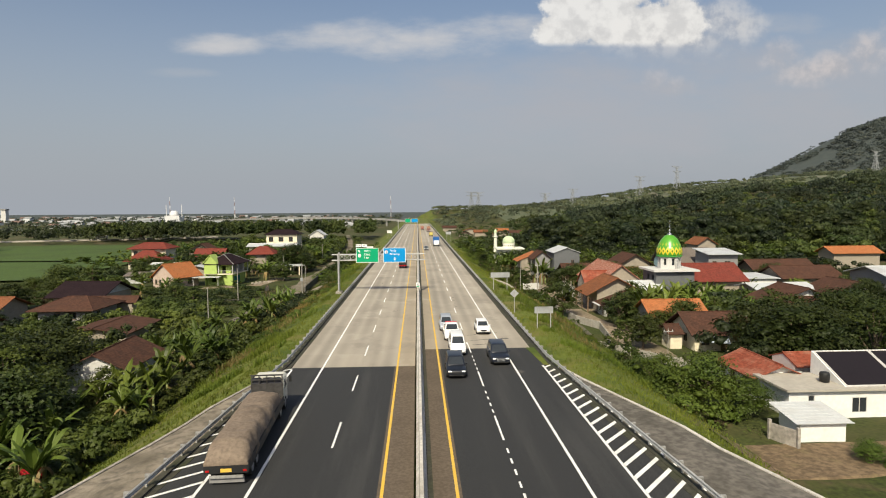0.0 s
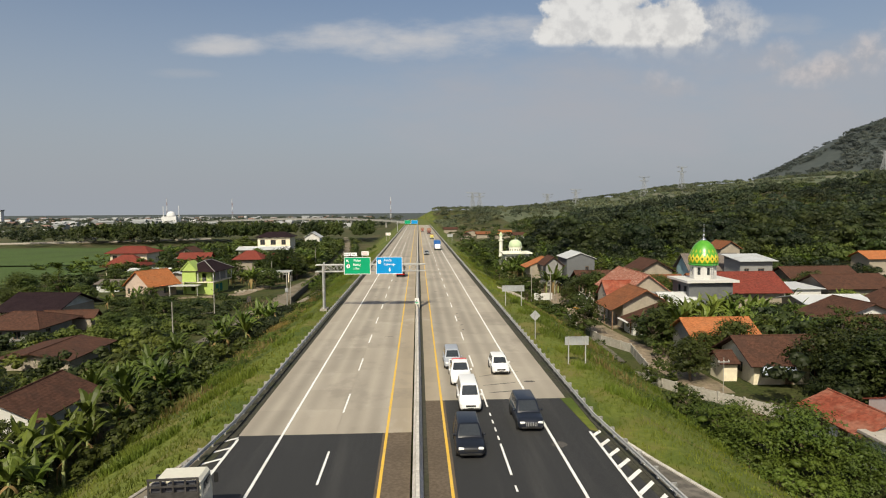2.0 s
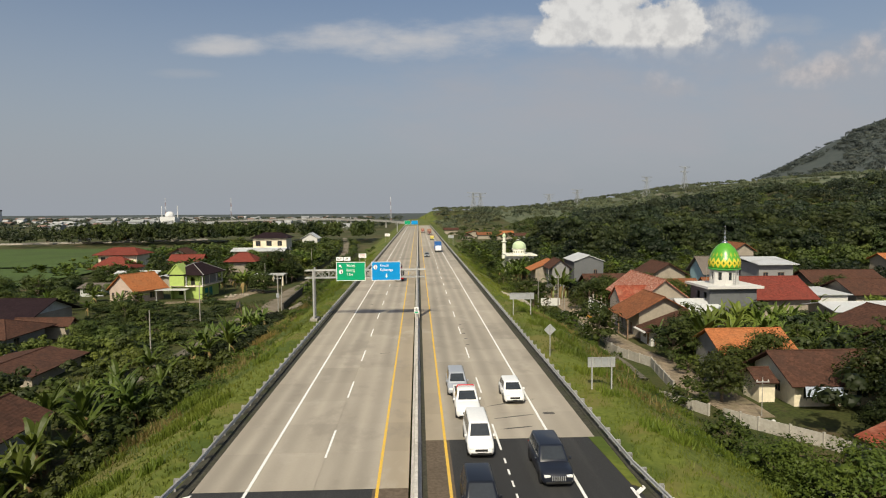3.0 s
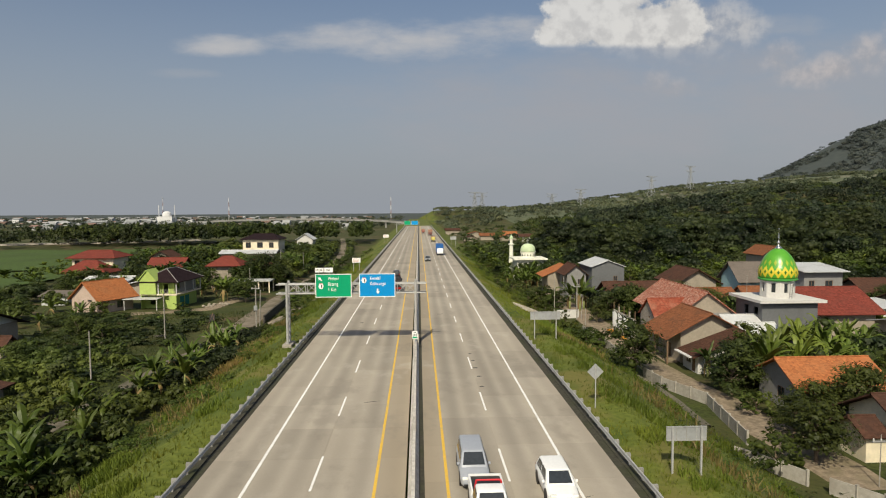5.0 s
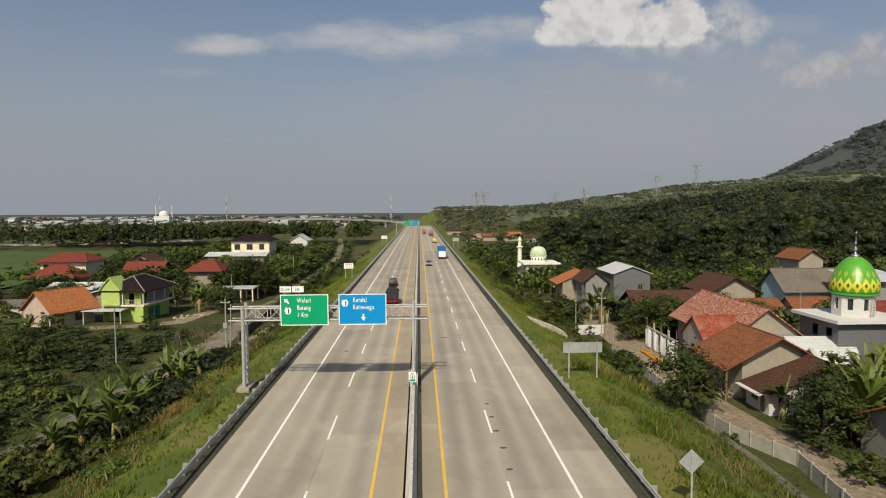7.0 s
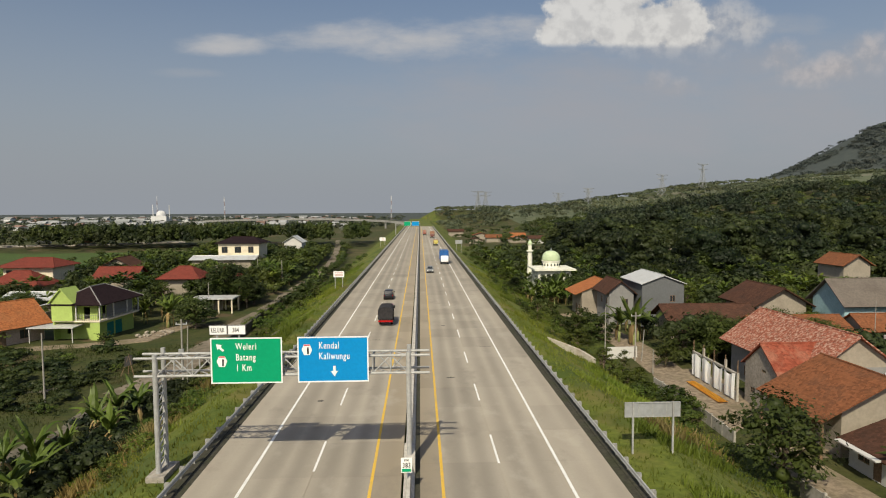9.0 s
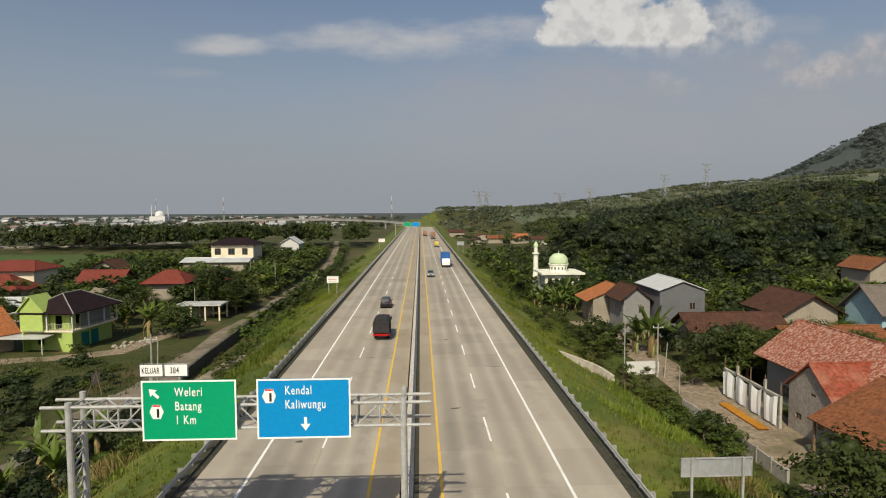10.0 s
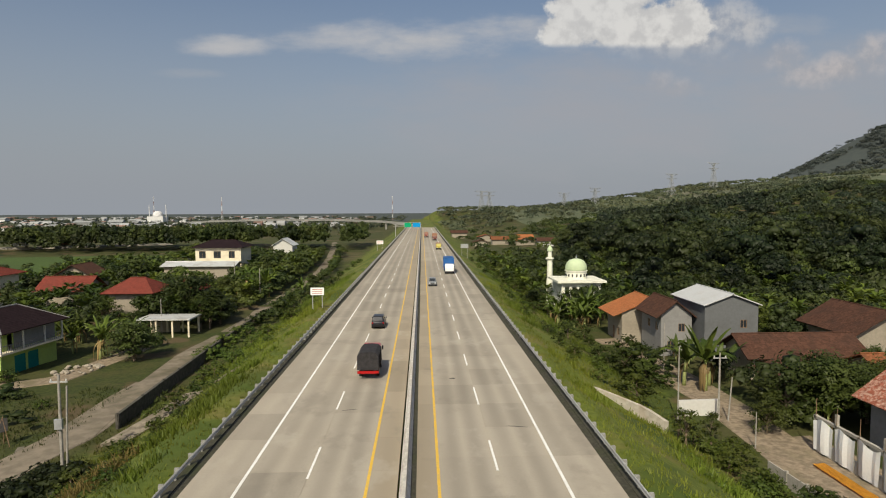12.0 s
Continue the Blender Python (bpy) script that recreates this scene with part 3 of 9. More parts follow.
def guard_rail(side):
    ob = thing("guard_rail", "galvanised steel guard rail on short posts", "guard rail", pose(0, 0, RZ))
    prof = [(0, 0.44), (0.05, 0.48), (0.05, 0.53), (0.0, 0.575), (0.0, 0.615), (0.05, 0.66), (0.05, 0.71), (0.0, 0.75), (-0.012, 0.75), (-0.012, 0.44)]
    ys = [-40, 57, ROAD_END]
    bm = B()
    for a, b in zip(ys, ys[1:]):
        pa = [bm.verts.new((rail_x(side, a) - side * x, a, z)) for x, z in prof]
        pb = [bm.verts.new((rail_x(side, b) - side * x, b, z)) for x, z in prof]
        for i in range(len(prof)):
            j = (i + 1) % len(prof)
            bm.faces.new((pa[i], pa[j], pb[j], pb[i]))
    part("beam", bm, STEEL, ob)
    me = to_mesh("post", flat(-0.05, 0.05, -0.05, 0.05, -0.5, 0.70), POST_STEEL)
    cap = to_mesh("spacer", flat(-0.22, 0.03, -0.05, 0.05, 0.47, 0.77), POST_STEEL)
    for k in range(80):
        y = 6.0 + 2.0 * k
        o = new("post", me)
        o.parent = ob
        o.location = (rail_x(side, y) + side * 0.24, y, 0)
        if side < 0:
            o.rotation_euler.z = math.pi
        c = new("spacer", cap)
        c.parent = o
    rest = B()
    for k in range(227):
        y = 166 + 2.0 * k
        x = rail_x(side, y) + side * 0.16
        box(rest, x - 0.12, x + 0.12, y - 0.05, y + 0.05, -0.5, 0.76)
    tagged(part("far_rail_rest", rest, POST_STEEL, ob), kind="stuff")
    kerb = B()
    for a, b in ((-40, 57), (57, ROAD_END)):
        x0, x1 = abs(rail_x(side, a)), abs(rail_x(side, b))
        prism(kerb, [(side * (x0 - 0.57), a, -0.3), (side * (x0 + 0.34), a, -0.3), (side * (x0 + 0.34), a, 0.06), (side * (x0 - 0.1), a, 0.06), (side * (x0 - 0.12), a, 0.004), (side * (x0 - 0.57), a, 0.004)], (side * (x1 - x0), b - a, 0))
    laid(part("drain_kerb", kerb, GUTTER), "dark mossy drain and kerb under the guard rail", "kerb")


barrier()
guard_rail(-1)
guard_rail(1)


# ---- writing ----
def lettering(text, size, mat, parent, at, name="lettering", stretch=0.66, bold=0.003):
    cu = bpy.data.curves.new(name, "FONT")
    cu.body, cu.size, cu.extrude, cu.offset, cu.space_character = text, size, 0.004, bold, 1.16
    ob = bpy.data.objects.new(name, cu)
    scene.collection.objects.link(ob)
    bpy.context.view_layer.update()
    me = bpy.data.meshes.new_from_object(ob.evaluated_get(bpy.context.evaluated_depsgraph_get()))
    bpy.data.objects.remove(ob)
    me.materials.clear()
    me.materials.append(mat)
    o = new(name, me)
    o.parent = parent
    o.matrix_local = Matrix.Translation(at) @ Euler((radians(90), 0, 0)).to_matrix().to_4x4() @ Matrix.Diagonal((stretch, 1, 1, 1))
    return o


def panel(name, x0, x1, z0, z1, mat, parent, y, label, border=0.07):
    """A sign board facing -y, with a white rim."""
    p = part(name, flat(x0, x1, y, y + 0.05, z0, z1), mat, parent, label)
    bm = B()
    for a, b, c, d in ((x0, x1, z0, z0 + border), (x0, x1, z1 - border, z1), (x0, x0 + border, z0 + border, z1 - border), (x1 - border, x1, z0 + border, z1 - border)):
        box(bm, a, b, y - 0.012, y, c, d)
    part("rim", bm, SIGN_WHITE, p, "white reflective rim")
    bm = B()
    for f in (0.2, 0.5, 0.8):
        x = x0 + (x1 - x0) * f
        box(bm, x - 0.05, x + 0.05, y + 0.05, y + 0.14, z0 + 0.1, z1 - 0.1)
    part("stiffener", bm, STEEL, p)
    return p


def truss_x(bm, x0, x1, yc, zc, wy, wz, r, bay):
    c = [(yc - wy, zc - wz), (yc + wy, zc - wz), (yc + wy, zc + wz), (yc - wy, zc + wz)]
    for y, z in c:
        tube(bm, (x0 - 1.2, y, z), (x1 + 1.2, y, z), r, 8)
    k = max(1, round((x1 - x0) / bay))
    st = (x1 - x0) / k
    for i in range(k + 1):
        x = x0 + i * st
        for (ya, za), (yb, zb) in zip(c, c[1:] + c[:1]):
            tube(bm, (x, ya, za), (x, yb, zb), r * 0.55, 6)
            if i < k:
                if i % 2:
                    tube(bm, (x, ya, za), (x + st, yb, zb), r * 0.5, 6)
                else:
                    tube(bm, (x + st, ya, za), (x, yb, zb), r * 0.5, 6)
    return bm


def arrow(bm, cx, cz, ang, s, y):
    pts = [(-0.11, 0.5), (0.11, 0.5), (0.11, 0.0), (0.36, 0.0), (0, -0.5), (-0.36, 0.0), (-0.11, 0.0)]
    ca, sa = math.cos(radians(ang)), math.sin(radians(ang))
    q = [(cx + s * (a * ca - b * sa), y, cz + s * (a * sa + b * ca)) for a, b in pts]
    prism(bm, q, (0, 0.01, 0))
    return bm


def shield(parent, cx, cz, y):
    hexa = [(-0.16, 0.30), (0.16, 0.30), (0.29, 0.0), (0.16, -0.30), (-0.16, -0.30), (-0.29, 0.0)]
    p = part("route_shield", prism(B(), [(cx + a, y, cz + b) for a, b in hexa], (0, 0.01, 0)), SIGN_WHITE, parent, "white hexagonal route shield")
    part("shield_top", flat(cx - 0.16, cx + 0.16, y - 0.008, y, cz + 0.225, cz + 0.29), RED_PAINT, p, "red strip")
    lettering("1", 0.48, BLACK, p, (cx - 0.075, y - 0.006, cz - 0.22), "numeral", 1.1, 0.02)
    return p


def gantry():
    y = 107.0
    ob = thing("sign_gantry", "grey steel lattice gantry carrying two direction signs", "sign gantry")
    zc, wz, wy = 6.78, 0.5, 0.55
    part("beam", truss_x(B(), -13.9, 0.1, y, zc, wy, wz, 0.075, 1.0), STEEL, ob, "lattice beam of steel tubes")
    for x in (-13.95, 0.12):
        leg = part("leg", tube(B(), (x, y - wy, 0.3 if x < -1 else 1.0), (x, y - wy, zc + wz + 0.2), 0.145, 12), STEEL, ob)
        bm = tube(B(), (x, y + wy, 0.3 if x < -1 else 1.0), (x, y + wy, zc + wz + 0.35), 0.13, 12)
        for k in range(9):
            za = 0.8 + k * 0.62
            tube(bm, (x, y - wy, za), (x, y + wy, za + 0.62), 0.05, 6)
            tube(bm, (x, y - wy, za), (x, y + wy, za), 0.04, 6)
        part("rear_leg", bm, STEEL, ob)
        if x < -1:
            part("footing", flat(x - 0.5, x + 0.5, y - 1.1, y + 1.1, -0.5, 0.75), WORN_CONCRETE, ob, "concrete footing")
        else:
            part("footing", flat(x - 0.32, x + 0.32, y - 1.1, y + 1.1, RZ, RZ + 1.0), BARRIER, ob, "concrete footing in the median")
    f = y - wy - 0.32
    g = panel("green_board", -10.77, -6.86, 5.9, 8.46, SIGN_GREEN, ob, f, "green direction board")
    lettering("Weleri", 0.54, SIGN_WHITE, g, (-9.41, f - 0.006, 7.79))
    lettering("Batang", 0.54, SIGN_WHITE, g, (-9.41, f - 0.006, 7.19))
    lettering("1 Km", 0.54, SIGN_WHITE, g, (-9.41, f - 0.006, 6.60))
    part("arrow", arrow(B(), -10.26, 7.92, 135 + 90, 0.55, f - 0.012), SIGN_WHITE, g, "white arrow")
    shield(g, -10.16, 7.14, f - 0.012)
    b = panel("blue_board", -6.02, -2.1, 5.9, 8.46, SIGN_BLUE, ob, f, "blue direction board")
    lettering("Kendal", 0.54, SIGN_WHITE, b, (-4.85, f - 0.006, 7.79))
    lettering("Kaliwungu", 0.54, SIGN_WHITE, b, (-4.85, f - 0.006, 7.19))
    part("arrow", arrow(B(), -4.0, 6.52, 0, 0.58, f - 0.012), SIGN_WHITE, b, "white arrow pointing down")
    shield(b, -5.5, 7.74, f - 0.012)
    for x0, x1, text in ((-10.82, -9.83, "KELUAR"), (-9.81, -8.82, "384")):
        p = part("exit_plate", flat(x0, x1, f, f + 0.04, 8.62, 9.17), SIGN_WHITE, ob, "white exit plate")
        bm = B()
        for a, c, d, e in ((x0, x1, 8.62, 8.65), (x0, x1, 9.14, 9.17), (x0, x0 + 0.03, 8.65, 9.14), (x1 - 0.03, x1, 8.65, 9.14)):
            box(bm, a, c, f - 0.008, f, d, e)
        part("rim", bm, BLACK, p)
        lettering(text, 0.36, BLACK, p, (x0 + (0.1 if text == "KELUAR" else 0.25), f - 0.006, 8.77), "lettering", 0.50 if text == "KELUAR" else 0.62, 0.004)
    part("bracket", tube(tube(B(), (-10.4, f + 0.05, 8.4), (-10.4, f + 0.05, 9.1), 0.04), (-9.2, f + 0.05, 8.4), (-9.2, f + 0.05, 9.1), 0.04), STEEL, ob)


gantry()


def kilometre_sign(x, y, z):
    """A small white plate with a green foot, on a post on the median barrier."""
    ob = thing("kilometre_sign", "small white kilometre plate on the median barrier", "road sign")
    p = part("plate", rounded(flat(x - 0.29, x + 0.29, y, y + 0.03, z, z + 0.8), 0.012, 2), SIGN_WHITE, ob)
    part("green_band", flat(x - 0.24, x + 0.24, y - 0.006, y, z + 0.05, z + 0.22), SIGN_GREEN, p, "green band")
    lettering("KM", 0.17, BLACK, p, (x - 0.12, y - 0.005, z + 0.61), "lettering", 0.9)
    lettering("383", 0.36, BLACK, p, (x - 0.215, y - 0.005, z + 0.28), "lettering", 0.72, 0.008)
    part("post", flat(x - 0.04, x + 0.04, y + 0.03, y + 0.09, RZ + 0.3, z + 0.6), STEEL, ob)


kilometre_sign(0.02, 103.6, 1.75)



def far_gantry():
    y = 440.0
    ob = thing("sign_gantry", "distant lattice gantry with green and blue boards", "sign gantry")
    part("beam", truss_x(B(), -13.9, 0.1, y, 6.84, 0.5, 0.5, 0.08, 2.0), STEEL, ob)
    for x in (-13.95, 0.12):
        part("leg", tube(B(), (x, y, -0.3), (x, y, 7.6), 0.25, 8), STEEL, ob)
    panel("green_board", -8.9, -4.9, 5.8, 8.5, SIGN_GREEN, ob, y - 0.9, "green direction board")
    panel("blue_board", -4.2, 0.3, 5.8, 8.5, SIGN_BLUE, ob, y - 0.9, "blue direction board")


far_gantry()


# ---- roadside signs ----
def back_sign(x0, x1, y, z0, z1, zb, label):
    """A board on two posts with its back towards the viewer."""
    ob = thing("road_sign", label, "road sign", group="roadside boards")
    p = part("board", flat(x0, x1, y + 0.12, y + 0.16, z0, z1), SIGN_BACK, ob)
    bm = B()
    for k in range(5):
        x = x0 + (x1 - x0) * k / 4
        box(bm, max(x - 0.025, x0), min(x + 0.025, x1), y + 0.08, y + 0.12, z0, z1)
    for z in (z0, z1 - 0.05):
        box(bm, x0, x1, y + 0.06, y + 0.08, z, z + 0.05)
    part("rib", bm, STEEL, p)
    for f in (0.14, 0.86):
        x = x0 + (x1 - x0) * f
        part("post", flat(x - 0.05, x + 0.05, y - 0.04, y + 0.06, zb - 0.9, z1 + 0.05), STEEL, ob, "pale grey post")


def front_sign(x0, x1, y, z0, z1, zb, label, name="road_sign"):
    ob = thing(name, label, "road sign", group="roadside boards")
    p = part("board", flat(x0, x1, y, y + 0.04, z0, z1), SIGN_WHITE, ob)
    bm = B()
    for k in range(3):
        z = z0 + (z1 - z0) * (0.25 + 0.25 * k)
        box(bm, x0 + 0.25, x1 - 0.25, y - 0.008, y, z - 0.05, z + 0.05)
    part("unreadable_text", bm, plain("faded_red", (0.5, 0.22, 0.2), 0.6), p)
    for f in (0.15, 0.85):
        x = x0 + (x1 - x0) * f
        part("post", flat(x - 0.05, x + 0.05, y + 0.04, y + 0.14, zb - 0.6, z1), STEEL, ob)
back_sign(14.35, 16.65, 73.1, 2.28, 3.1, -0.2, "grey back of a road sign on two grey posts")
back_sign(13.26, 16.72, 108.5, 2.7, 3.62, -0.2, "grey back of a road sign on two posts in the grass")
front_sign(-15.9, -13.85, 188.6, 2.6, 3.75, -0.3, "small white board on two posts beside the motorway")
back_sign(14.2, 16.8, 300.0, 2.6, 4.0, -0.1, "distant road sign on two posts")
front_sign(-16.5, -13.9, 330.0, 2.4, 3.8, -0.3, "distant white board beside the motorway")


def diamond_sign(x, y):
    ob = thing("warning_sign", "grey back of a diamond warning sign on a post", "road sign")
    s = 0.62
    part("plate", prism(B(), [(x - s, y, 3.16), (x, y, 3.16 - s), (x + s, y, 3.16), (x, y, 3.16 + s)], (0, 0.03, 0)), SIGN_BACK, ob)
    part("post", tube(B(), (x, y - 0.06, -0.8), (x, y - 0.06, 3.7), 0.05), STEEL, ob)


diamond_sign(13.68, 84.55)


# ---- houses ----
FOOT = [(-84, -54, 268, 298), (-67, -54, 345, 366), (49, 61.5, 124.5, 135.8), (28, 41, 219, 232), (29.5, 32, 233.5, 235.5), (-65, -52, 173.5, 189), (-49, -38.5, 201, 208)]


def settle(ob, base, rz=0.0):
    """Gives a thing built in world coordinates its own origin at base, and turns it there."""
    seen = set()
    for o in ob.children_recursive:
        if o.type == "MESH" and o.parent is not None and o.data.name not in seen:
            if o.matrix_basis == Matrix.Identity(4):
                seen.add(o.data.name)
                o.data.transform(Matrix.Translation(-Vector(base)))
    ob.matrix_world = pose(*base, 0, 0, rz)
    return ob


def wall(bm, along, c, a0, a1, z0, z1, th, holes, inward):
    """An upright wall along x or y at the coordinate c, one solid with openings (a, b, za, zb) through it."""
    holes = [h for h in holes if h[3] - h[2] > 0.05]
    us = sorted({a0, a1, *(h[0] for h in holes), *(h[1] for h in holes)})
    vs = sorted({z0, z1, *(h[2] for h in holes), *(h[3] for h in holes)})
    us, vs = [u for u in us if a0 <= u <= a1], [v for v in vs if z0 <= v <= z1]

    def solid(i, j):
        if not (0 <= i < len(us) - 1 and 0 <= j < len(vs) - 1):
            return False
        u, v = (us[i] + us[i + 1]) / 2, (vs[j] + vs[j + 1]) / 2
        return not any(h[0] < u < h[1] and h[2] < v < h[3] for h in holes)

    made = {}

    def vert(i, j, k):
        if (i, j, k) not in made:
            d = c + th * inward * k
            made[i, j, k] = bm.verts.new((us[i], d, vs[j]) if along == "x" else (d, us[i], vs[j]))
        return made[i, j, k]

    for i in range(len(us) - 1):
        for j in range(len(vs) - 1):
            if not solid(i, j):
                continue
            for k in (0, 1):
                bm.faces.new((vert(i, j, k), vert(i + 1, j, k), vert(i + 1, j + 1, k), vert(i, j + 1, k)))
            for di, dj, p, q in ((-1, 0, (i, j), (i, j + 1)), (1, 0, (i + 1, j), (i + 1, j + 1)), (0, -1, (i, j), (i + 1, j)), (0, 1, (i, j + 1), (i + 1, j + 1))):
                if not solid(i + di, j + dj):
                    bm.faces.new((vert(*p, 0), vert(*q, 0), vert(*q, 1), vert(*p, 1)))


def window(parent, along, c, a, b, za, zb, inward, frame_mat, door=False):
    f = B()
    w = 0.07
    lo, hi = sorted((c + 0.03 * inward, c + 0.12 * inward))
    bars = [(a, a + w, za, zb), (b - w, b, za, zb), (a + w, b - w, zb - w, zb)]
    if not door:
        bars += [(a + w, b - w, za, za + w)]
    if b - a > 0.9:
        m = (a + b) / 2
        bars += [(m - 0.03, m + 0.03, za + w, zb - w)]
    for p, q, r, s in bars:
        if along == "x":
            box(f, p, q, lo, hi, r, s)
        else:
            box(f, lo, hi, p, q, r, s)
    fr = part("door" if door else "window", f, frame_mat, parent)
    lo, hi = sorted((c + 0.065 * inward, c + 0.085 * inward))
    g = B()
    if along == "x":
        box(g, a + w, b - w, lo, hi, za + w * (not door), zb - w)
    else:
        box(g, lo, hi, a + w, b - w, za + w * (not door), zb - w)
    part("leaf" if door else "pane", g, WOOD if door else GLASS, fr)


def house(label, walls, roof, zg, ze, zr, ridge, roof_mat, wall_mat, front=(), left=(), right=(), hip=0.0, rz=0.0, group="village houses", frame_mat=None, name="house", gable_mat=None, category="house"):
    """walls, roof: (x0, x1, y0, y1); openings as (from, to, bottom, top, 'w' or 'd') counted from the wall's start and the ground."""
    x0, x1, y0, y1 = walls
    X0, X1, Y0, Y1 = roof
    FOOT.append((X0 - 0.3, X1 + 0.3, Y0 - 0.3, Y1 + 0.3))
    ob = thing(name, label, category, group=group)
    cx, cy = (X0 + X1) / 2, (Y0 + Y1) / 2
    frame_mat = frame_mat or WOOD

    def top(x, y):
        if ridge == "y":
            return zr - (zr - ze) * abs(x - cx) / ((X1 - X0) / 2)
        if ridge == "x":
            return zr - (zr - ze) * abs(y - cy) / ((Y1 - Y0) / 2)
        return ze + (zr - ze) * (y - Y0) / (Y1 - Y0) if ridge == "up" else zr

    th = 0.18
    zt = [top(x0, cy), top(x1, cy)] if ridge == "y" else [top(cx, y0), top(cx, y1)]
    for along, c, a0, a1, holes, inward, zz in (
        ("x", y0, x0, x1, front, 1, zt[0] if ridge != "y" else min(zt)),
        ("x", y1, x0, x1, (), -1, zt[1] if ridge != "y" else min(zt)),
        ("y", x0, y0 + th, y1 - th, left, 1, zt[0] if ridge == "y" else min(zt)),
        ("y", x1, y0 + th, y1 - th, right, -1, zt[1] if ridge == "y" else min(zt)),
    ):
        bm = B()
        hs = [(a0 + a, a0 + b, zg + p, min(zg + q, zz - 0.3)) for a, b, p, q, k in holes if a0 + b < a1]
        wall(bm, along, c, a0, a1, zg - 0.5, zz - 0.12, th, hs, inward)
        w = part("wall", bm, wall_mat, ob)
        for (a, b, p, q, k), h in zip([h for h in holes if a0 + h[1] < a1], hs):
            window(w, along, c, *h, inward, frame_mat, k == "d")
    # gable ends
    t = 0.14
    if not hip and ridge in "xy":
        for s in (0, 1):
            if ridge == "y":
                yy = y0 if s == 0 else y1 - th
                m = min(zt)
                pts = [(x0, yy, m - 0.12), (x1, yy, m - 0.12), (x1, yy, zt[1] - 0.12), (cx, yy, zr - 0.12), (x0, yy, zt[0] - 0.12)]
                pts = [p for i, p in enumerate(pts) if (Vector(p) - Vector(pts[i - 1])).length > 0.01]
                part("gable", prism(B(), pts, (0, th, 0)), gable_mat or wall_mat, ob)
            else:
                xx = x0 if s == 0 else x1 - th
                m = min(zt)
                pts = [(xx, y0, m - 0.12), (xx, y1, m - 0.12), (xx, y1, zt[1] - 0.12), (xx, cy, zr - 0.12), (xx, y0, zt[0] - 0.12)]
                pts = [p for i, p in enumerate(pts) if (Vector(p) - Vector(pts[i - 1])).length > 0.01]
                part("gable", prism(B(), pts, (th, 0, 0)), gable_mat or wall_mat, ob)
    if ridge == "y":
        ra, rb = (cx, Y0 + hip, zr), (cx, Y1 - hip, zr)
        part("roof", slab(B(), [(X0, Y0, ze), ra, rb, (X0, Y1, ze)], t), roof_mat, ob)
        part("roof", slab(B(), [(X1, Y0, ze), (X1, Y1, ze), rb, ra], t), roof_mat, ob)
        if hip:
            part("roof", slab(B(), [(X0, Y0, ze), (X1, Y0, ze), ra], t), roof_mat, ob)
            part("roof", slab(B(), [(X0, Y1, ze), rb, (X1, Y1, ze)], t), roof_mat, ob)
    elif ridge == "x":
        ra, rb = (X0 + hip, cy, zr), (X1 - hip, cy, zr)
        part("roof", slab(B(), [(X0, Y0, ze), (X1, Y0, ze), rb, ra], t), roof_mat, ob)
        part("roof", slab(B(), [(X0, Y1, ze), ra, rb, (X1, Y1, ze)], t), roof_mat, ob)
        if hip:
            part("roof", slab(B(), [(X0, Y0, ze), ra, (X0, Y1, ze)], t), roof_mat, ob)
            part("roof", slab(B(), [(X1, Y0, ze), (X1, Y1, ze), rb], t), roof_mat, ob)
    elif ridge == "up":
        part("roof", slab(B(), [(X0, Y0, ze), (X1, Y0, ze), (X1, Y1, zr), (X0, Y1, zr)], t), roof_mat, ob)
    else:
        part("roof", flat(X0, X1, Y0, Y1, zr - 0.22, zr), roof_mat, ob)
    if ridge in "xy":
        rm = tube(B(), ra, rb, 0.11, 8)
        if hip:
            for c in ((X0, Y0, ze), (X1, Y0, ze)) if ridge == "y" else ((X0, Y0, ze), (X0, Y1, ze)):
                tube(rm, c, ra, 0.09, 6)
            for c in ((X0, Y1, ze), (X1, Y1, ze)) if ridge == "y" else ((X1, Y0, ze), (X1, Y1, ze)):
                tube(rm, c, rb, 0.09, 6)
        part("ridge_tiles", rm, roof_mat, ob)
    settle(ob, ((x0 + x1) / 2, (y0 + y1) / 2, zg), rz)
    return ob


W = lambda a, b: (a, b, 0.9, 2.2, "w")
D_ = lambda a, b: (a, b, 0.0, 2.1, "d")
PALE_PLASTER = material("sandy_plaster", mottled((0.31, 0.27, 0.215), 0.08, 3, 0.5, (0.20, 0.17, 0.135), 0.4), 0.9)
CEMENT_BLOCK = material("bare_cement_block", mottled((0.33, 0.29, 0.25), 0.2, 4, 0.6, (0.2, 0.18, 0.15), 0.5), 0.95)
WHITE_SHEET = material("white_sheet_roof", mottled((0.49, 0.50, 0.50), 0.05, 3, 0.4, (0.40, 0.38, 0.35), 0.4), 0.5)
BEIGE_ROOF = material("beige_flat_roof", mottled((0.40, 0.365, 0.31), 0.1, 2, 0.5, (0.27, 0.24, 0.20), 0.5), 0.9)
GREY_SHEET = material("grey_fibre_roof", mottled((0.14, 0.118, 0.10), 0.12, 3, 0.4, (0.08, 0.066, 0.056), 0.5), 0.85)

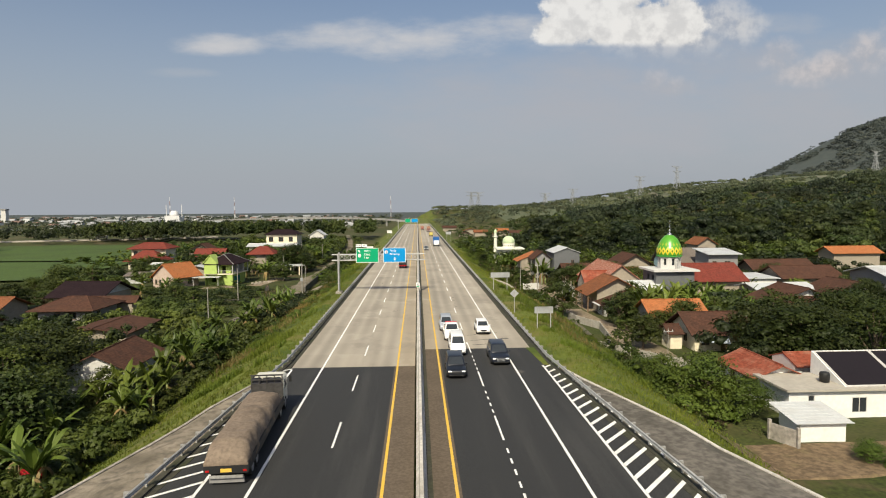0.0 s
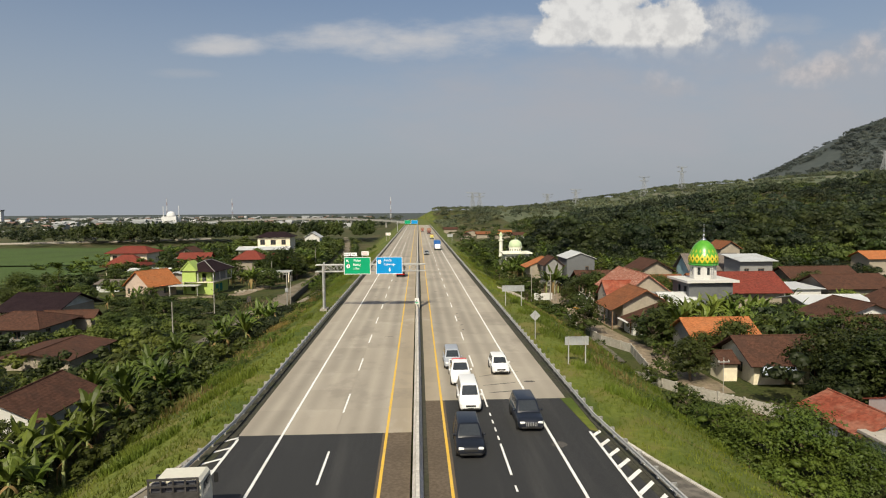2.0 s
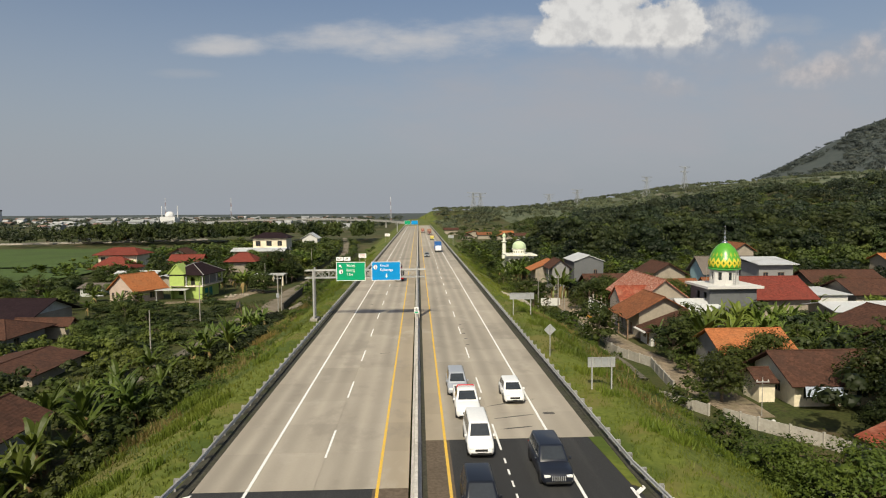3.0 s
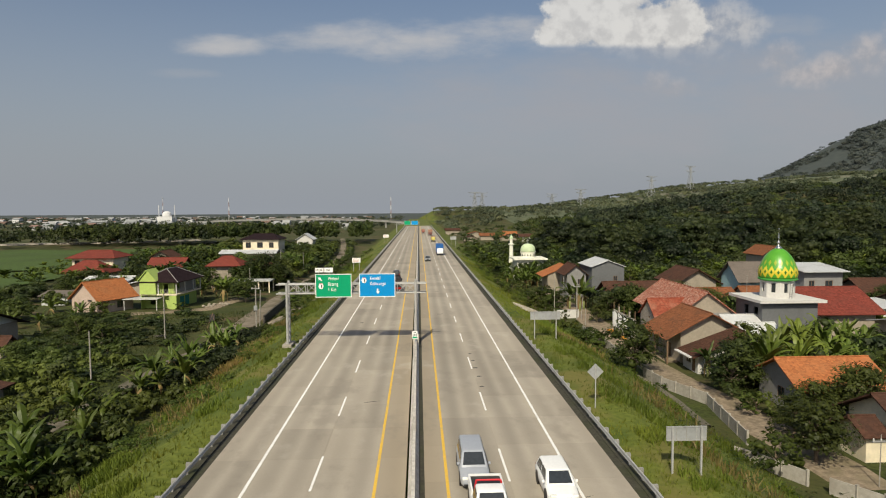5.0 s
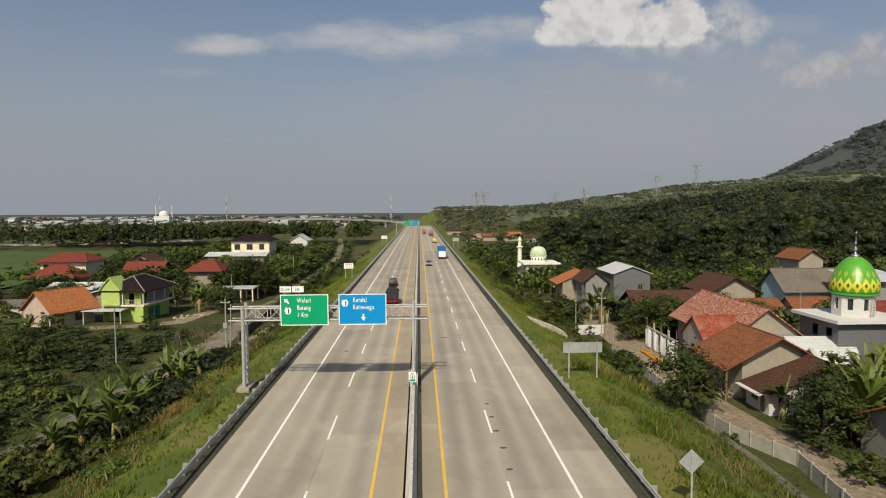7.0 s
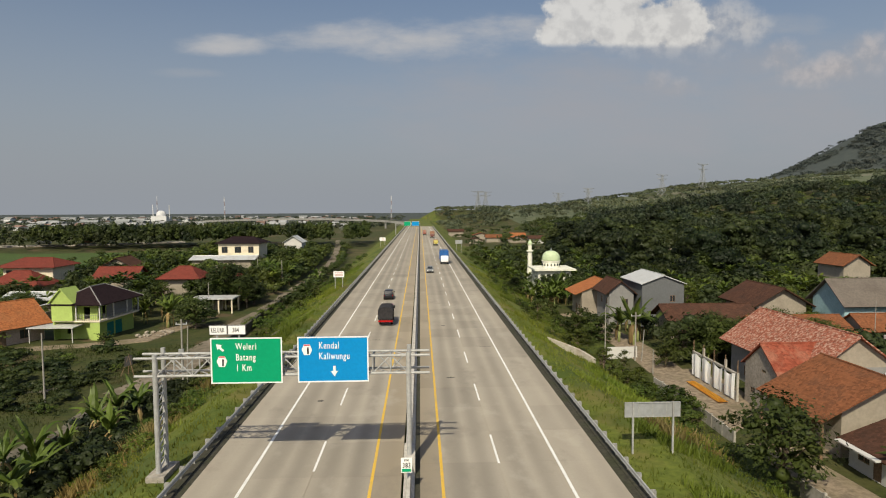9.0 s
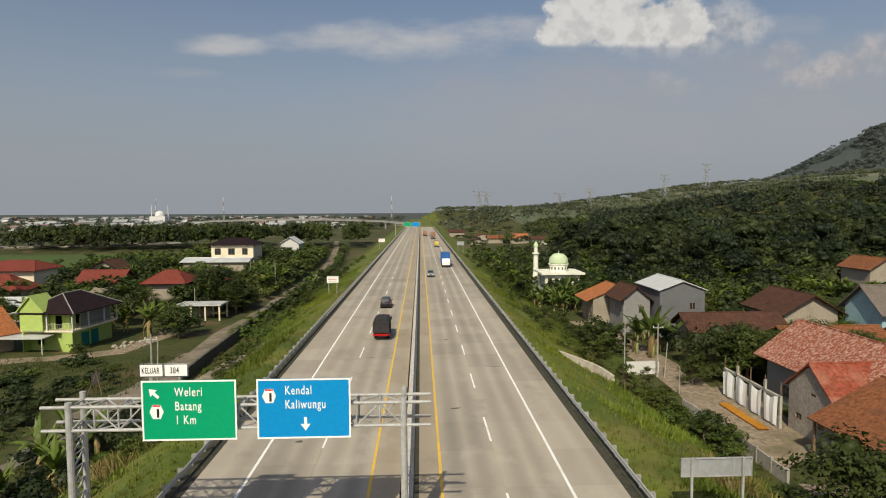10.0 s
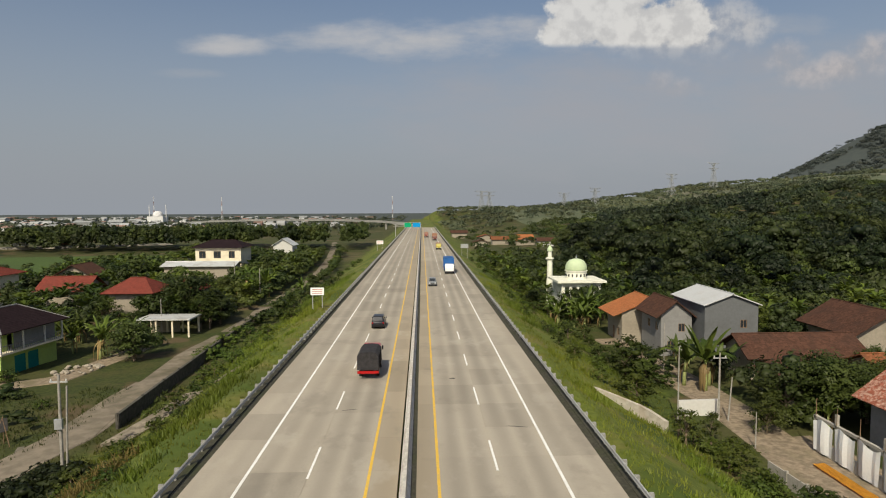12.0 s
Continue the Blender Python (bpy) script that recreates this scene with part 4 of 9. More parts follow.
# right of the motorway
r1 = house("rust-brown tiled gable house with plastered walls and open porch", (37.2, 46.2, 122.6, 130.4), (34.6, 47.8, 121.6, 131.4), GR, -2.75, 0.8, "y", RUST_TILE, PALE_PLASTER, front=(W(1.5, 2.9), W(5.5, 6.9)), left=(D_(3, 4), W(5, 6.4)))
for y in (122.0, 126.5, 131.0):
    tagged(part("porch_post", flat(34.95, 35.15, y - 0.1, y + 0.1, GR - 0.3, -2.95), WOOD), "weathered wooden porch post", "post", "porch posts")
house("low house with dark brown tiles and white walls", (37.0, 46.4, 116.9, 121.3), (36.0, 52.2, 116.2, 121.58), GR, -4.0, -1.1, "y", BROWN_TILE, WHITE_WALL, front=(W(1, 2.2),), left=(D_(0.6, 1.5), W(1.9, 3.2)))
tagged(part("window_canopy", slab(B(), [(35.6, 116.6, -4.0), (36.9, 116.6, -3.9), (36.9, 121.2, -3.9), (35.6, 121.2, -4.0)], 0.12), WHITE_WALL), "white canopy slab over the windows", "canopy")
house("unplastered block house with a red tiled roof", (37.4, 44.0, 132.0, 138.4), (37.1, 44.4, 131.5, 138.9), GR, -1.9, 1.0, "x", RED_TILE, CEMENT_BLOCK, left=((2.2, 3.0, 4.2, 5.6, "w"), (1.0, 1.9, 1.4, 2.0, "w"), (4.2, 5.1, 1.4, 2.0, "w")))
house("large house with mottled red tiles and pale plaster gable", (41.2, 49.6, 131.8, 148.6), (39.9, 50.6, 131.2, 149.4), GR, -1.5, 2.5, "y", MOTTLED_TILE, GREY_WALL, left=(W(7.4, 8.8), D_(10, 11), W(12, 13.5)), gable_mat=PALE_PLASTER)
house("shed with a pale grey sheet roof beside the prayer house", (46.4, 50.4, 121.9, 125.4), (45.6, 51.2, 121.5, 125.7), GR, -2.2, -0.9, "x", ZINC, PALE_PLASTER)
house("low building with a white sheet roof", (46.5, 52.4, 126.2, 130.6), (45.6, 53.0, 125.9, 131.0), GR, -1.7, -0.6, "x", WHITE_SHEET, PALE_PLASTER)
house("house with a bright orange tiled roof and grey gable", (40.0, 49.2, 100.4, 107.8), (39.3, 50.0, 99.4, 108.8), GR, -3.5, -1.0, "x", ORANGE_TILE, GREY_WALL, front=(W(1.5, 2.7), D_(4, 5), W(6.3, 7.5)), left=(W(2.5, 3.8),))
house("house with weathered brown tiles and cream gable", (41.2, 53.0, 87.2, 95.0), (40.2, 54.0, 86.0, 96.2), GR, -3.7, -1.0, "x", BROWN_TILE, CREAM_WALL, front=(W(1, 2.3), D_(4, 5), W(7, 8.4)), left=(W(2.4, 3.6),))
house("small porch with a brown tiled gable", (38.2, 40.0, 88.8, 92.0), (37.6, 40.15, 88.2, 92.6), GR, -3.9, -2.7, "x", BROWN_TILE, CREAM_WALL)
AWNING_BLUE = plain("pale_blue_awning", (0.36, 0.40, 0.46), 0.6)
tagged(part("awning", slab(B(), [(40.8, 84.6, -4.3), (44.9, 83.8, -4.4), (45.6, 85.9, -3.8), (41.6, 86.0, -3.7)], 0.05), AWNING_BLUE), "sagging blue-grey awning on the house front", "awning")


house("small white gabled house with a red tiled roof", (37.4, 42.4, 64.3, 71.4), (36.6, 43.2, 63.6, 72.2), GR, -3.65, -2.2, "y", RED_TILE, BRIGHT_WALL, left=(W(1.5, 2.7), W(4.2, 5.4)))
house("back wing with a red tiled roof", (43.3, 46.6, 66.8, 71.2), (43.25, 47.3, 66.2, 72.0), GR, -3.1, -2.1, "x", RED_TILE, WHITE_WALL)
house("white flat-roofed house with windows", (37.4, 58.0, 58.5, 64.2), (36.9, 58.4, 58.0, 64.25), GR, -3.3, -3.2, "none", BEIGE_ROOF, BRIGHT_WALL, front=((2.0, 2.7, 1.3, 2.4, "w"), (6.6, 8.2, 0.5, 2.1, "w"), (11, 12.4, 0.7, 2.3, "w")), frame_mat=WHITE_WALL)


def solar_wedge():
    ob = thing("solar_roof", "white sloping roof frame with two black panels", "solar roof")
    x0, x1, y0, y1, z0, z1 = 43.4, 57.0, 58.4, 64.2, -3.18, -0.75
    part("wedge", prism(B(), [(x0, y0 + 0.3, z0), (x0, y1, z0), (x0, y1, z1)], (x1 - x0, 0, 0)), BRIGHT_WALL, ob)
    sl = (z1 - z0) / (y1 - y0 - 0.3)
    PANEL = plain("solar_panel", (0.014, 0.010, 0.011), 0.5, 0.2, 0.1)
    for a, b in ((x0 + 0.2, 49.6), (49.8, x1 - 0.1)):
        q = lambda x, f, u=0.06: (x, y0 + 0.35 + f * (y1 - y0 - 0.6), z0 + sl * (0.05 + f * (y1 - y0 - 0.6)) + u)
        p = part("panel", slab(B(), [q(a, 0), q(b, 0), q(b, 1), q(a, 1)], 0.04), PANEL, ob, "black solar panel")
        bm = B()
        for s, e in (((a, 0), (b, 0)), ((b, 0), (b, 1)), ((b, 1), (a, 1)), ((a, 1), (a, 0))):
            tube(bm, q(*s, 0.08), q(*e, 0.08), 0.07, 6)
        part("rim", bm, WHITE_WALL, p, "white rim")
    settle(ob, ((x0 + x1) / 2, (y0 + y1) / 2, z0))


solar_wedge()
tagged(part("water_tank", lathe(B(), [(0.3, 0), (0.48, 0.05), (0.5, 0.9), (0.42, 1.05), (0.15, 1.12)], (42.5, 60.6, -3.2), 16), BLACK, smooth=True), "black plastic roof water tank", "tank")


def ribbed_roof(pts, n, mat, parent, th=0.06):
    """Sheet roofing with raised seams running between two opposite edges."""
    a, b, c, d = (Vector(p) for p in pts)
    r = part("roof", slab(B(), pts, th), mat, parent)
    bm = B()
    for k in range(n + 1):
        f = k / n
        tube(bm, a.lerp(d, f) + Vector((0, 0, 0.02)), b.lerp(c, f) + Vector((0, 0, 0.02)), 0.035, 5)
    part("seams", bm, mat, r)


def lean_shed():
    ob = thing("lean_to_shed", "white lean-to shed with a ribbed sheet roof", "shed")
    bm = B()
    for args in (("x", 52.4, 34.6, 38.9, GR - 0.4, -4.5, 0.14, [], 1), ("y", 34.6, 52.54, 55.6, GR - 0.4, -4.4, 0.14, [], 1), ("y", 38.9, 52.54, 55.6, GR - 0.4, -4.4, 0.14, [], -1)):
        wall(bm, *args)
    part("wall", bm, BRIGHT_WALL, ob)
    ribbed_roof([(34.0, 52.0, -4.42), (39.4, 52.0, -4.42), (39.1, 56.2, -3.75), (33.9, 56.2, -3.75)], 7, WHITE_SHEET, ob)
    settle(ob, (36.8, 54, GR))


lean_shed()
gate = thing("panel_wall", "short concrete panel wall with posts", "wall")
part("wall_panel", prism(B(), [(32.4, 53.4, GR - 0.3), (33.5, 51.2, GR - 0.3), (33.6, 51.25, GR - 0.3), (32.5, 53.45, GR - 0.3)], (0, 0, 1.9)), WORN_CONCRETE, gate)
for x, y in ((32.4, 53.5), (33.6, 51.1)):
    part("post", flat(x - 0.13, x + 0.13, y - 0.13, y + 0.13, GR - 0.4, GR + 1.9), WORN_CONCRETE, gate)
settle(gate, (33, 52.3, GR))

# further houses on the right
house("two-storey grey rendered house with a white sheet roof", (41.6, 49.4, 181.2, 192.0), (41.2, 49.8, 180.8, 192.4), GR, 1.7, 3.3, "y", WHITE_SHEET, SLATE_WALL, front=((5.2, 6.2, 4.6, 5.8, "w"),), left=((2, 3.2, 1, 2.3, "w"),))
house("house with an orange tiled roof", (33.6, 43.2, 193.0, 200.4), (32.0, 45.0, 192.6, 201.2), GR, -1.8, 1.0, "y", ORANGE_TILE, PALE_PLASTER, left=(W(1, 2.2), D_(3.5, 4.5)))
house("narrow two-storey house with dark brown tiles and white bays", (36.4, 41.0, 184.0, 191.8), (35.4, 41.55, 183.4, 192.4), GR, -0.5, 2.0, "y", BROWN_TILE, GREY_WALL, front=((1.0, 2.0, 0.9, 2.2, "w"), (2.6, 3.6, 3.6, 4.8, "w")), left=((1, 2, 3.6, 4.8, "w"), (4, 5, 3.6, 4.8, "w")))
house("long house with dark brown tiles", (42.6, 57.0, 170.6, 177.0), (41.6, 57.8, 169.6, 178.0), GR, -3.3, -0.9, "x", BROWN_TILE, PALE_PLASTER)
house("low house with rust-brown tiles among trees", (41.8, 49.0, 160.4, 167.4), (40.8, 50.0, 159.6, 168.2), GR, -4.0, -1.7, "y", BROWN_TILE, PALE_PLASTER, hip=2.0)
house("broad house with weathered brown tiles", (52.0, 65.0, 158.6, 167.8), (51.0, 66.0, 157.6, 168.8), GR, -3.7, -1.1, "x", RUST_TILE, PALE_PLASTER)
house("house with dark brown tiles and pale gable", (60.4, 69.4, 176.4, 187.0), (59.2, 70.6, 175.4, 188.0), GR, -1.9, 1.4, "y", BROWN_TILE, PALE_PLASTER)
house("pale blue house with a grey fibre roof", (70.6, 84.0, 168.4, 176.4), (69.8, 85.0, 167.4, 177.4), GR, -0.7, 3.4, "x", GREY_SHEET, BLUE_WALL, front=(W(2, 3.4),))
house("small house with a rust-red roof", (66.6, 73.4, 158.4, 163.8), (66.05, 74.2, 157.6, 164.6), GR, -2.8, -0.6, "x", RUST_TILE, PALE_PLASTER)
house("large house with deep red tiles beside the prayer house", (63.4, 74.0, 133.6, 145.4), (62.2, 75.2, 132.4, 146.6), GR, -1.6, 2.0, "x", DEEPRED_TILE, PALE_PLASTER)
house("two-storey grey house with a sheet roof and white balcony", (78.4, 86.4, 158.4, 166.2), (77.6, 87.2, 157.2, 166.8), GR, 2.6, 3.7, "up", ZINC, GREY_WALL, front=((1, 2.2, 5.4, 7, "w"), (4.4, 6, 5.4, 7, "w")))
house("low hall with white sheet roof", (72.0, 84.0, 123.6, 131.2), (71.2, 85.0, 122.8, 132.0), GR, -2.3, -1.3, "x", WHITE_SHEET, PALE_PLASTER)
house("low building with a flat white roof", (76.0, 86.0, 140.0, 149.0), (75.4, 86.6, 139.4, 149.6), GR, -1.8, -1.5, "up", WHITE_SHEET, WHITE_WALL)
house("house with dark brown tiles in the village", (88.0, 102.0, 140.4, 150.4), (87.0, 103.0, 139.4, 151.4), GR, -2.0, 0.6, "x", BROWN_TILE, PALE_PLASTER)
house("brown-roofed house among palms", (84.0, 94.0, 117.0, 126.0), (83.0, 95.0, 116.2, 127.0), GR, -2.6, 0.0, "y", BROWN_TILE, WHITE_WALL)
house("house with dark tiles behind the village lane", (90.0, 106.0, 156.4, 164.4), (89.0, 107.0, 155.4, 165.4), GR, -1.6, 0.9, "x", BROWN_TILE, PALE_PLASTER)
house("brown-tiled house near the fields", (62.0, 72.0, 96.0, 104.0), (61.0, 73.0, 95.0, 105.0), GR, -2.6, -0.2, "x", BROWN_TILE, PALE_PLASTER)
house("brown-tiled house behind the trees", (66.0, 78.0, 108.0, 116.0), (65.0, 79.0, 107.0, 117.0), GR, -2.6, 0.2, "y", BROWN_TILE, WHITE_WALL)
house("pale house with a faded red roof on the slope", (99.0, 105.4, 208.0, 217.0), (98.2, 106.2, 207.2, 217.8), plain_height(102, 212) - 0.5, 2.0, 4.6, "y", RUST_TILE, PALE_PLASTER)
house("long house with an orange roof at the wood's edge", (140.0, 156.0, 196.0, 204.0), (139.0, 157.0, 195.0, 205.0), plain_height(148, 200), -0.6, 1.6, "x", ORANGE_TILE, PALE_PLASTER)
house("house with grey sheet roof and dark walls", (104.0, 126.0, 128.0, 140.0), (103.0, 127.0, 127.0, 141.0), GR, -0.4, 1.4, "x", ZINC, GREY_WALL)
for k, (x, y, w, d, h) in enumerate(((32, 455, 9, 8, 4), (45, 470, 10, 8, 5), (58, 462, 12, 9, 4.6), (70, 450, 9, 8, 5), (40, 510, 11, 8, 5), (66, 500, 10, 8, 4.6), (83, 430, 9, 8, 5), (98, 380, 8, 7, 5.4), (112, 345, 9, 7, 5.4), (24, 560, 12, 9, 6))):
    zg = ground_z(x, y) if x > 30 else GR
    house("small tiled house at the far edge of the village", (x, x + w, y, y + d), (x - 0.8, x + w + 0.8, y - 0.8, y + d + 0.8), zg, zg + h - 1.8, zg + h, "x" if k % 2 else "y", (BROWN_TILE, RUST_TILE, ORANGE_TILE)[k % 3] if k != 7 else ORANGE_TILE, WHITE_WALL if k in (7, 3) else PALE_PLASTER, group="far village houses")

# left of the motorway
house("unfinished block house with a bright orange tiled roof", (-74.0, -65.6, 171.8, 180.4), (-74.6, -64.4, 171.2, 181.2), GL, -3.6, 0.3, "y", ORANGE_TILE, PINK_WALL, front=((0.8, 1.7, 0.8, 2.3, "w"), (2.4, 3.3, 0.8, 2.3, "w"), (5.4, 6.8, 2.6, 4.2, "w"), (6.9, 7.9, 0.0, 2.2, "w")), right=((1.0, 2.4, 0, 2.4, "d"), (4.5, 6, 0.8, 2.3, "w")), rz=-28)
house("low workshop with a white sheet roof", (-90.0, -79.0, 206.0, 214.0), (-91.0, -78.0, 205.0, 215.0), GL, -3.6, -2.4, "x", ZINC, PALE_PLASTER)
house("shed with a white sheet roof by the green house", (-76.0, -66.0, 196.0, 204.0), (-77.0, -65.0, 195.0, 205.0), GL, -3.6, -2.3, "y", WHITE_SHEET, PALE_PLASTER)
house("grey sheet metal shed", (-88.0, -82.0, 184.0, 191.0), (-88.6, -81.4, 183.4, 191.6), GL, -4.2, -3.4, "x", GREY_SHEET, ZINC)
house("house with a deep red hipped roof", (-59.0, -51.4, 214.0, 221.6), (-60.2, -50.2, 212.8, 222.8), GL, -0.2, 2.4, "x", DEEPRED_TILE, PALE_PLASTER, front=(W(1.5, 3), W(4.6, 6)), hip=3.6)
house("red-tiled wing behind the hipped house", (-50.6, -45.6, 222.0, 229.0), (-51.2, -45.0, 221.4, 229.6), GL, -1.0, 1.2, "x", DEEPRED_TILE, PALE_PLASTER, hip=1.8)
house("far house with faded red roof in the trees", (-86.0, -76.0, 236.0, 244.0), (-87.0, -75.0, 235.0, 245.0), GL, -2.6, 0.4, "x", DEEPRED_TILE, PALE_PLASTER)
house("brown-roofed house in the trees", (-98.0, -88.0, 262.0, 270.0), (-99.0, -87.0, 261.0, 271.0), GL, -2.2, 1.2, "y", BROWN_TILE, PALE_PLASTER)
house("two-storey cream house with black tiles", (-74.6, -59.6, 300.0, 312.0), (-75.6, -58.6, 299.0, 313.0), GL, 3.3, 5.6, "x", BLACK_TILE, CREAM_WALL, front=((1.2, 3.4, 6.2, 8.6, "w"), (6.0, 8.4, 6.2, 8.6, "w"), (11, 13, 6.2, 8.6, "w")), hip=4.5)
house("long front wing with a grey sheet roof", (-80.0, -58.6, 288.0, 296.0), (-81.0, -57.6, 287.0, 297.0), GL, -1.8, -0.6, "x", ZINC, PALE_PLASTER)
house("white gabled house beside the lane", (-65.0, -56.6, 366.0, 376.0), (-65.8, -55.8, 365.2, 376.8), GL, 0.0, 3.2, "y", ZINC, WHITE_WALL, front=((1.4, 2.8, 1.0, 2.6, "w"), (5.4, 6.8, 1.0, 2.6, "w")))
house("two-storey cream house with red hipped roof", (-110.6, -97.6, 237.0, 247.0), (-112.0, -96.4, 235.6, 248.4), GL, 0.7, 2.9, "x", DEEPRED_TILE, CREAM_WALL, front=((0.8, 2.4, 4.4, 6.4, "w"),), hip=4.0)
house("front wing with a red hipped roof", (-107.0, -95.4, 226.4, 235.0), (-108.4, -94.0, 225.0, 235.5), GL, -3.2, 0.5, "x", DEEPRED_TILE, CREAM_WALL, hip=5.2)
house("large dark-roofed house with a pale gable", (-79.6, -68.6, 134.4, 145.6), (-80.8, -67.4, 133.0, 147.0), GL, -3.5, -0.7, "x", BLACK_TILE, PALE_PLASTER, gable_mat=ZINC, rz=-6)
house("house with dark hipped tiles and plastered walls", (-73.1, -63.1, 118.0, 128.0), (-74.5, -61.9, 116.6, 129.4), GL, -3.7, -1.7, "x", BROWN_TILE, GREY_WALL, front=(W(3, 4.2), W(6, 7.2)), right=(W(2, 3.4),), hip=4.4)
house("brown-tiled house beside the dark one", (-69.0, -60.6, 129.8, 134.0), (-70.0, -59.8, 129.5, 132.9), GL, -4.2, -2.9, "x", BROWN_TILE, PALE_PLASTER)
house("low shed with rusty brown roof", (-58.0, -48.4, 101.0, 112.0), (-59.0, -47.6, 100.0, 113.0), GL, -4.9, -3.9, "y", BROWN_TILE, PALE_PLASTER)
house("whitewashed house with dark brown tiles", (-40.6, -34.6, 70.6, 80.0), (-41.4, -33.4, 70.0, 80.6), GL, -3.1, -1.2, "y", BROWN_TILE, WHITE_WALL, front=((2.0, 3.4, 0.0, 2.0, "d"),), right=(W(2, 3.2), W(5, 6.2)))
house("house with orange tiles in the trees", (-92.0, -80.0, 116.0, 126.0), (-93.0, -79.0, 115.0, 127.0), GL, -3.8, -1.4, "x", RUST_TILE, PALE_PLASTER)
house("rust-tiled house in the trees", (-84.0, -74.0, 100.0, 109.0), (-85.0, -73.0, 99.0, 110.0), GL, -4.2, -2.0, "x", RUST_TILE, PALE_PLASTER)
house("distant white house with a red roof", (-246.0, -232.0, 330.0, 342.0), (-247.0, -231.0, 329.0, 343.0), GL, 1.0, 4.2, "x", RED_TILE, WHITE_WALL)


def green_house():
    """Two storeys in lime green, balcony round two sides, black hipped roof."""
    ob = thing("green_house", "lime green two-storey house with balcony and black tiles", "house")
    x0, x1, y0, y1 = -61.2, -52.9, 176.4, 188.0
    f2, ze = -3.35, -0.35
    bm = B()
    wall(bm, "x", y0 + 1.2, x0, x1 - 1.2, GL - 0.4, f2, 0.18, [(x0 + 1.5, x0 + 2.6, GL + 0.9, GL + 2.2)], 1)
    wall(bm, "y", x1 - 1.2, y0 + 1.38, y1 - 0.18, GL - 0.4, f2, 0.18, [(y0 + 3.6, y0 + 5.6, GL, GL + 2.4), (y0 + 6.0, y0 + 8.0, GL, GL + 2.4)], -1)
    wall(bm, "x", y1, x0, x1 - 1.2, GL - 0.4, ze, 0.18, [], -1)
    wall(bm, "y", x0, y0 + 1.38, y1 - 0.18, GL - 0.4, ze, 0.18, [], 1)
    part("wall", bm, LIME_WALL, ob, "lime green plaster wall")
    bm = B()
    wall(bm, "x", y0 + 1.2, x0, x1 - 1.2, f2 + 0.25, ze, 0.18, [(x0 + 1.4, x0 + 2.5, f2 + 1.1, f2 + 2.3), (x0 + 4.6, x0 + 5.7, f2 + 0.25, f2 + 2.4)], 1)
    wall(bm, "y", x1 - 1.2, y0 + 1.38, y1 - 0.18, f2 + 0.25, ze, 0.18, [(y0 + 2.5, y0 + 3.5, f2 + 0.25, f2 + 2.4), (y0 + 5, y0 + 6.2, f2 + 1, f2 + 2.3)], -1)
    part("upper_wall", bm, LIME_WALL, ob, "upper lime green wall")
    w = part("upper_grey_wall", flat(x1 - 1.19, x1 - 1.185, y0 + 3.6, y1 - 0.2, f2 + 0.3, ze - 0.1), GREY_WALL, ob)
    part("floor_slab", flat(x0 - 0.2, x1, y0, y1, f2, f2 + 0.25), CREAM_WALL, ob, "pale floor edge")
    TEAL = plain("teal_shutter", (0.0, 0.16, 0.15), 0.5)
    for a in (y0 + 3.6, y0 + 6.0):
        part("shutter", flat(x1 - 1.3, x1 - 1.24, a, a + 2.0, GL, GL + 2.4), TEAL, ob, "teal roller shutter")
    part("pillar_wall", flat(x1 - 1.9, x1 - 0.2, y0 + 0.1, y0 + 0.35, GL - 0.4, f2), LIME_WALL, ob)
    for x, y in ((x1 - 0.12, y0 + 0.12), (x1 - 0.12, y0 + 4.0), (x1 - 0.12, y0 + 8.0), (x1 - 0.12, y1 - 0.12), (x0 + 4, y0 + 0.12)):
        part("post", flat(x - 0.09, x + 0.09, y - 0.09, y + 0.09, f2 + 0.25, ze), WHITE_WALL, ob)
    bm = B()
    for k in range(30):
        y = y0 + 0.2 + k * (y1 - y0 - 0.4) / 29
        box(bm, x1 - 0.1, x1 - 0.06, y - 0.02, y + 0.02, f2 + 0.25, f2 + 1.2)
    box(bm, x1 - 0.13, x1 - 0.03, y0 + 0.1, y1, f2 + 1.2, f2 + 1.27)
    for k in range(14):
        x = x0 + 3.8 + k * 0.33
        box(bm, x - 0.02, x + 0.02, y0 + 0.06, y0 + 0.1, f2 + 0.25, f2 + 1.2)
    box(bm, x0 + 3.7, x1 - 0.1, y0 + 0.03, y0 + 0.13, f2 + 1.2, f2 + 1.27)
    part("railing", bm, GREY_WALL, ob, "grey balcony railing")
    X0, X1, Y0, Y1, zr = x0 - 0.5, x1 + 0.6, y0 - 0.5, y1 + 0.6, 2.3
    ra, rb = ((X0 + X1) / 2, Y0 + 4.2, zr), ((X0 + X1) / 2, Y1 - 4.2, zr)
    for p in ([(X0, Y0, ze), ra, rb, (X0, Y1, ze)], [(X1, Y0, ze), (X1, Y1, ze), rb, ra], [(X0, Y0, ze), (X1, Y0, ze), ra], [(X0, Y1, ze), rb, (X1, Y1, ze)]):
        part("roof", slab(B(), p, 0.16), BLACK_TILE, ob, "black hipped tile roof")
    bm = tube(B(), ra, rb, 0.12, 6)
    for c, e in (((X0, Y0, ze), ra), ((X1, Y0, ze), ra), ((X1, Y1, ze), rb)):
        tube(bm, c, e, 0.1, 6)
    part("ridge_tiles", bm, GREY_WALL, ob)
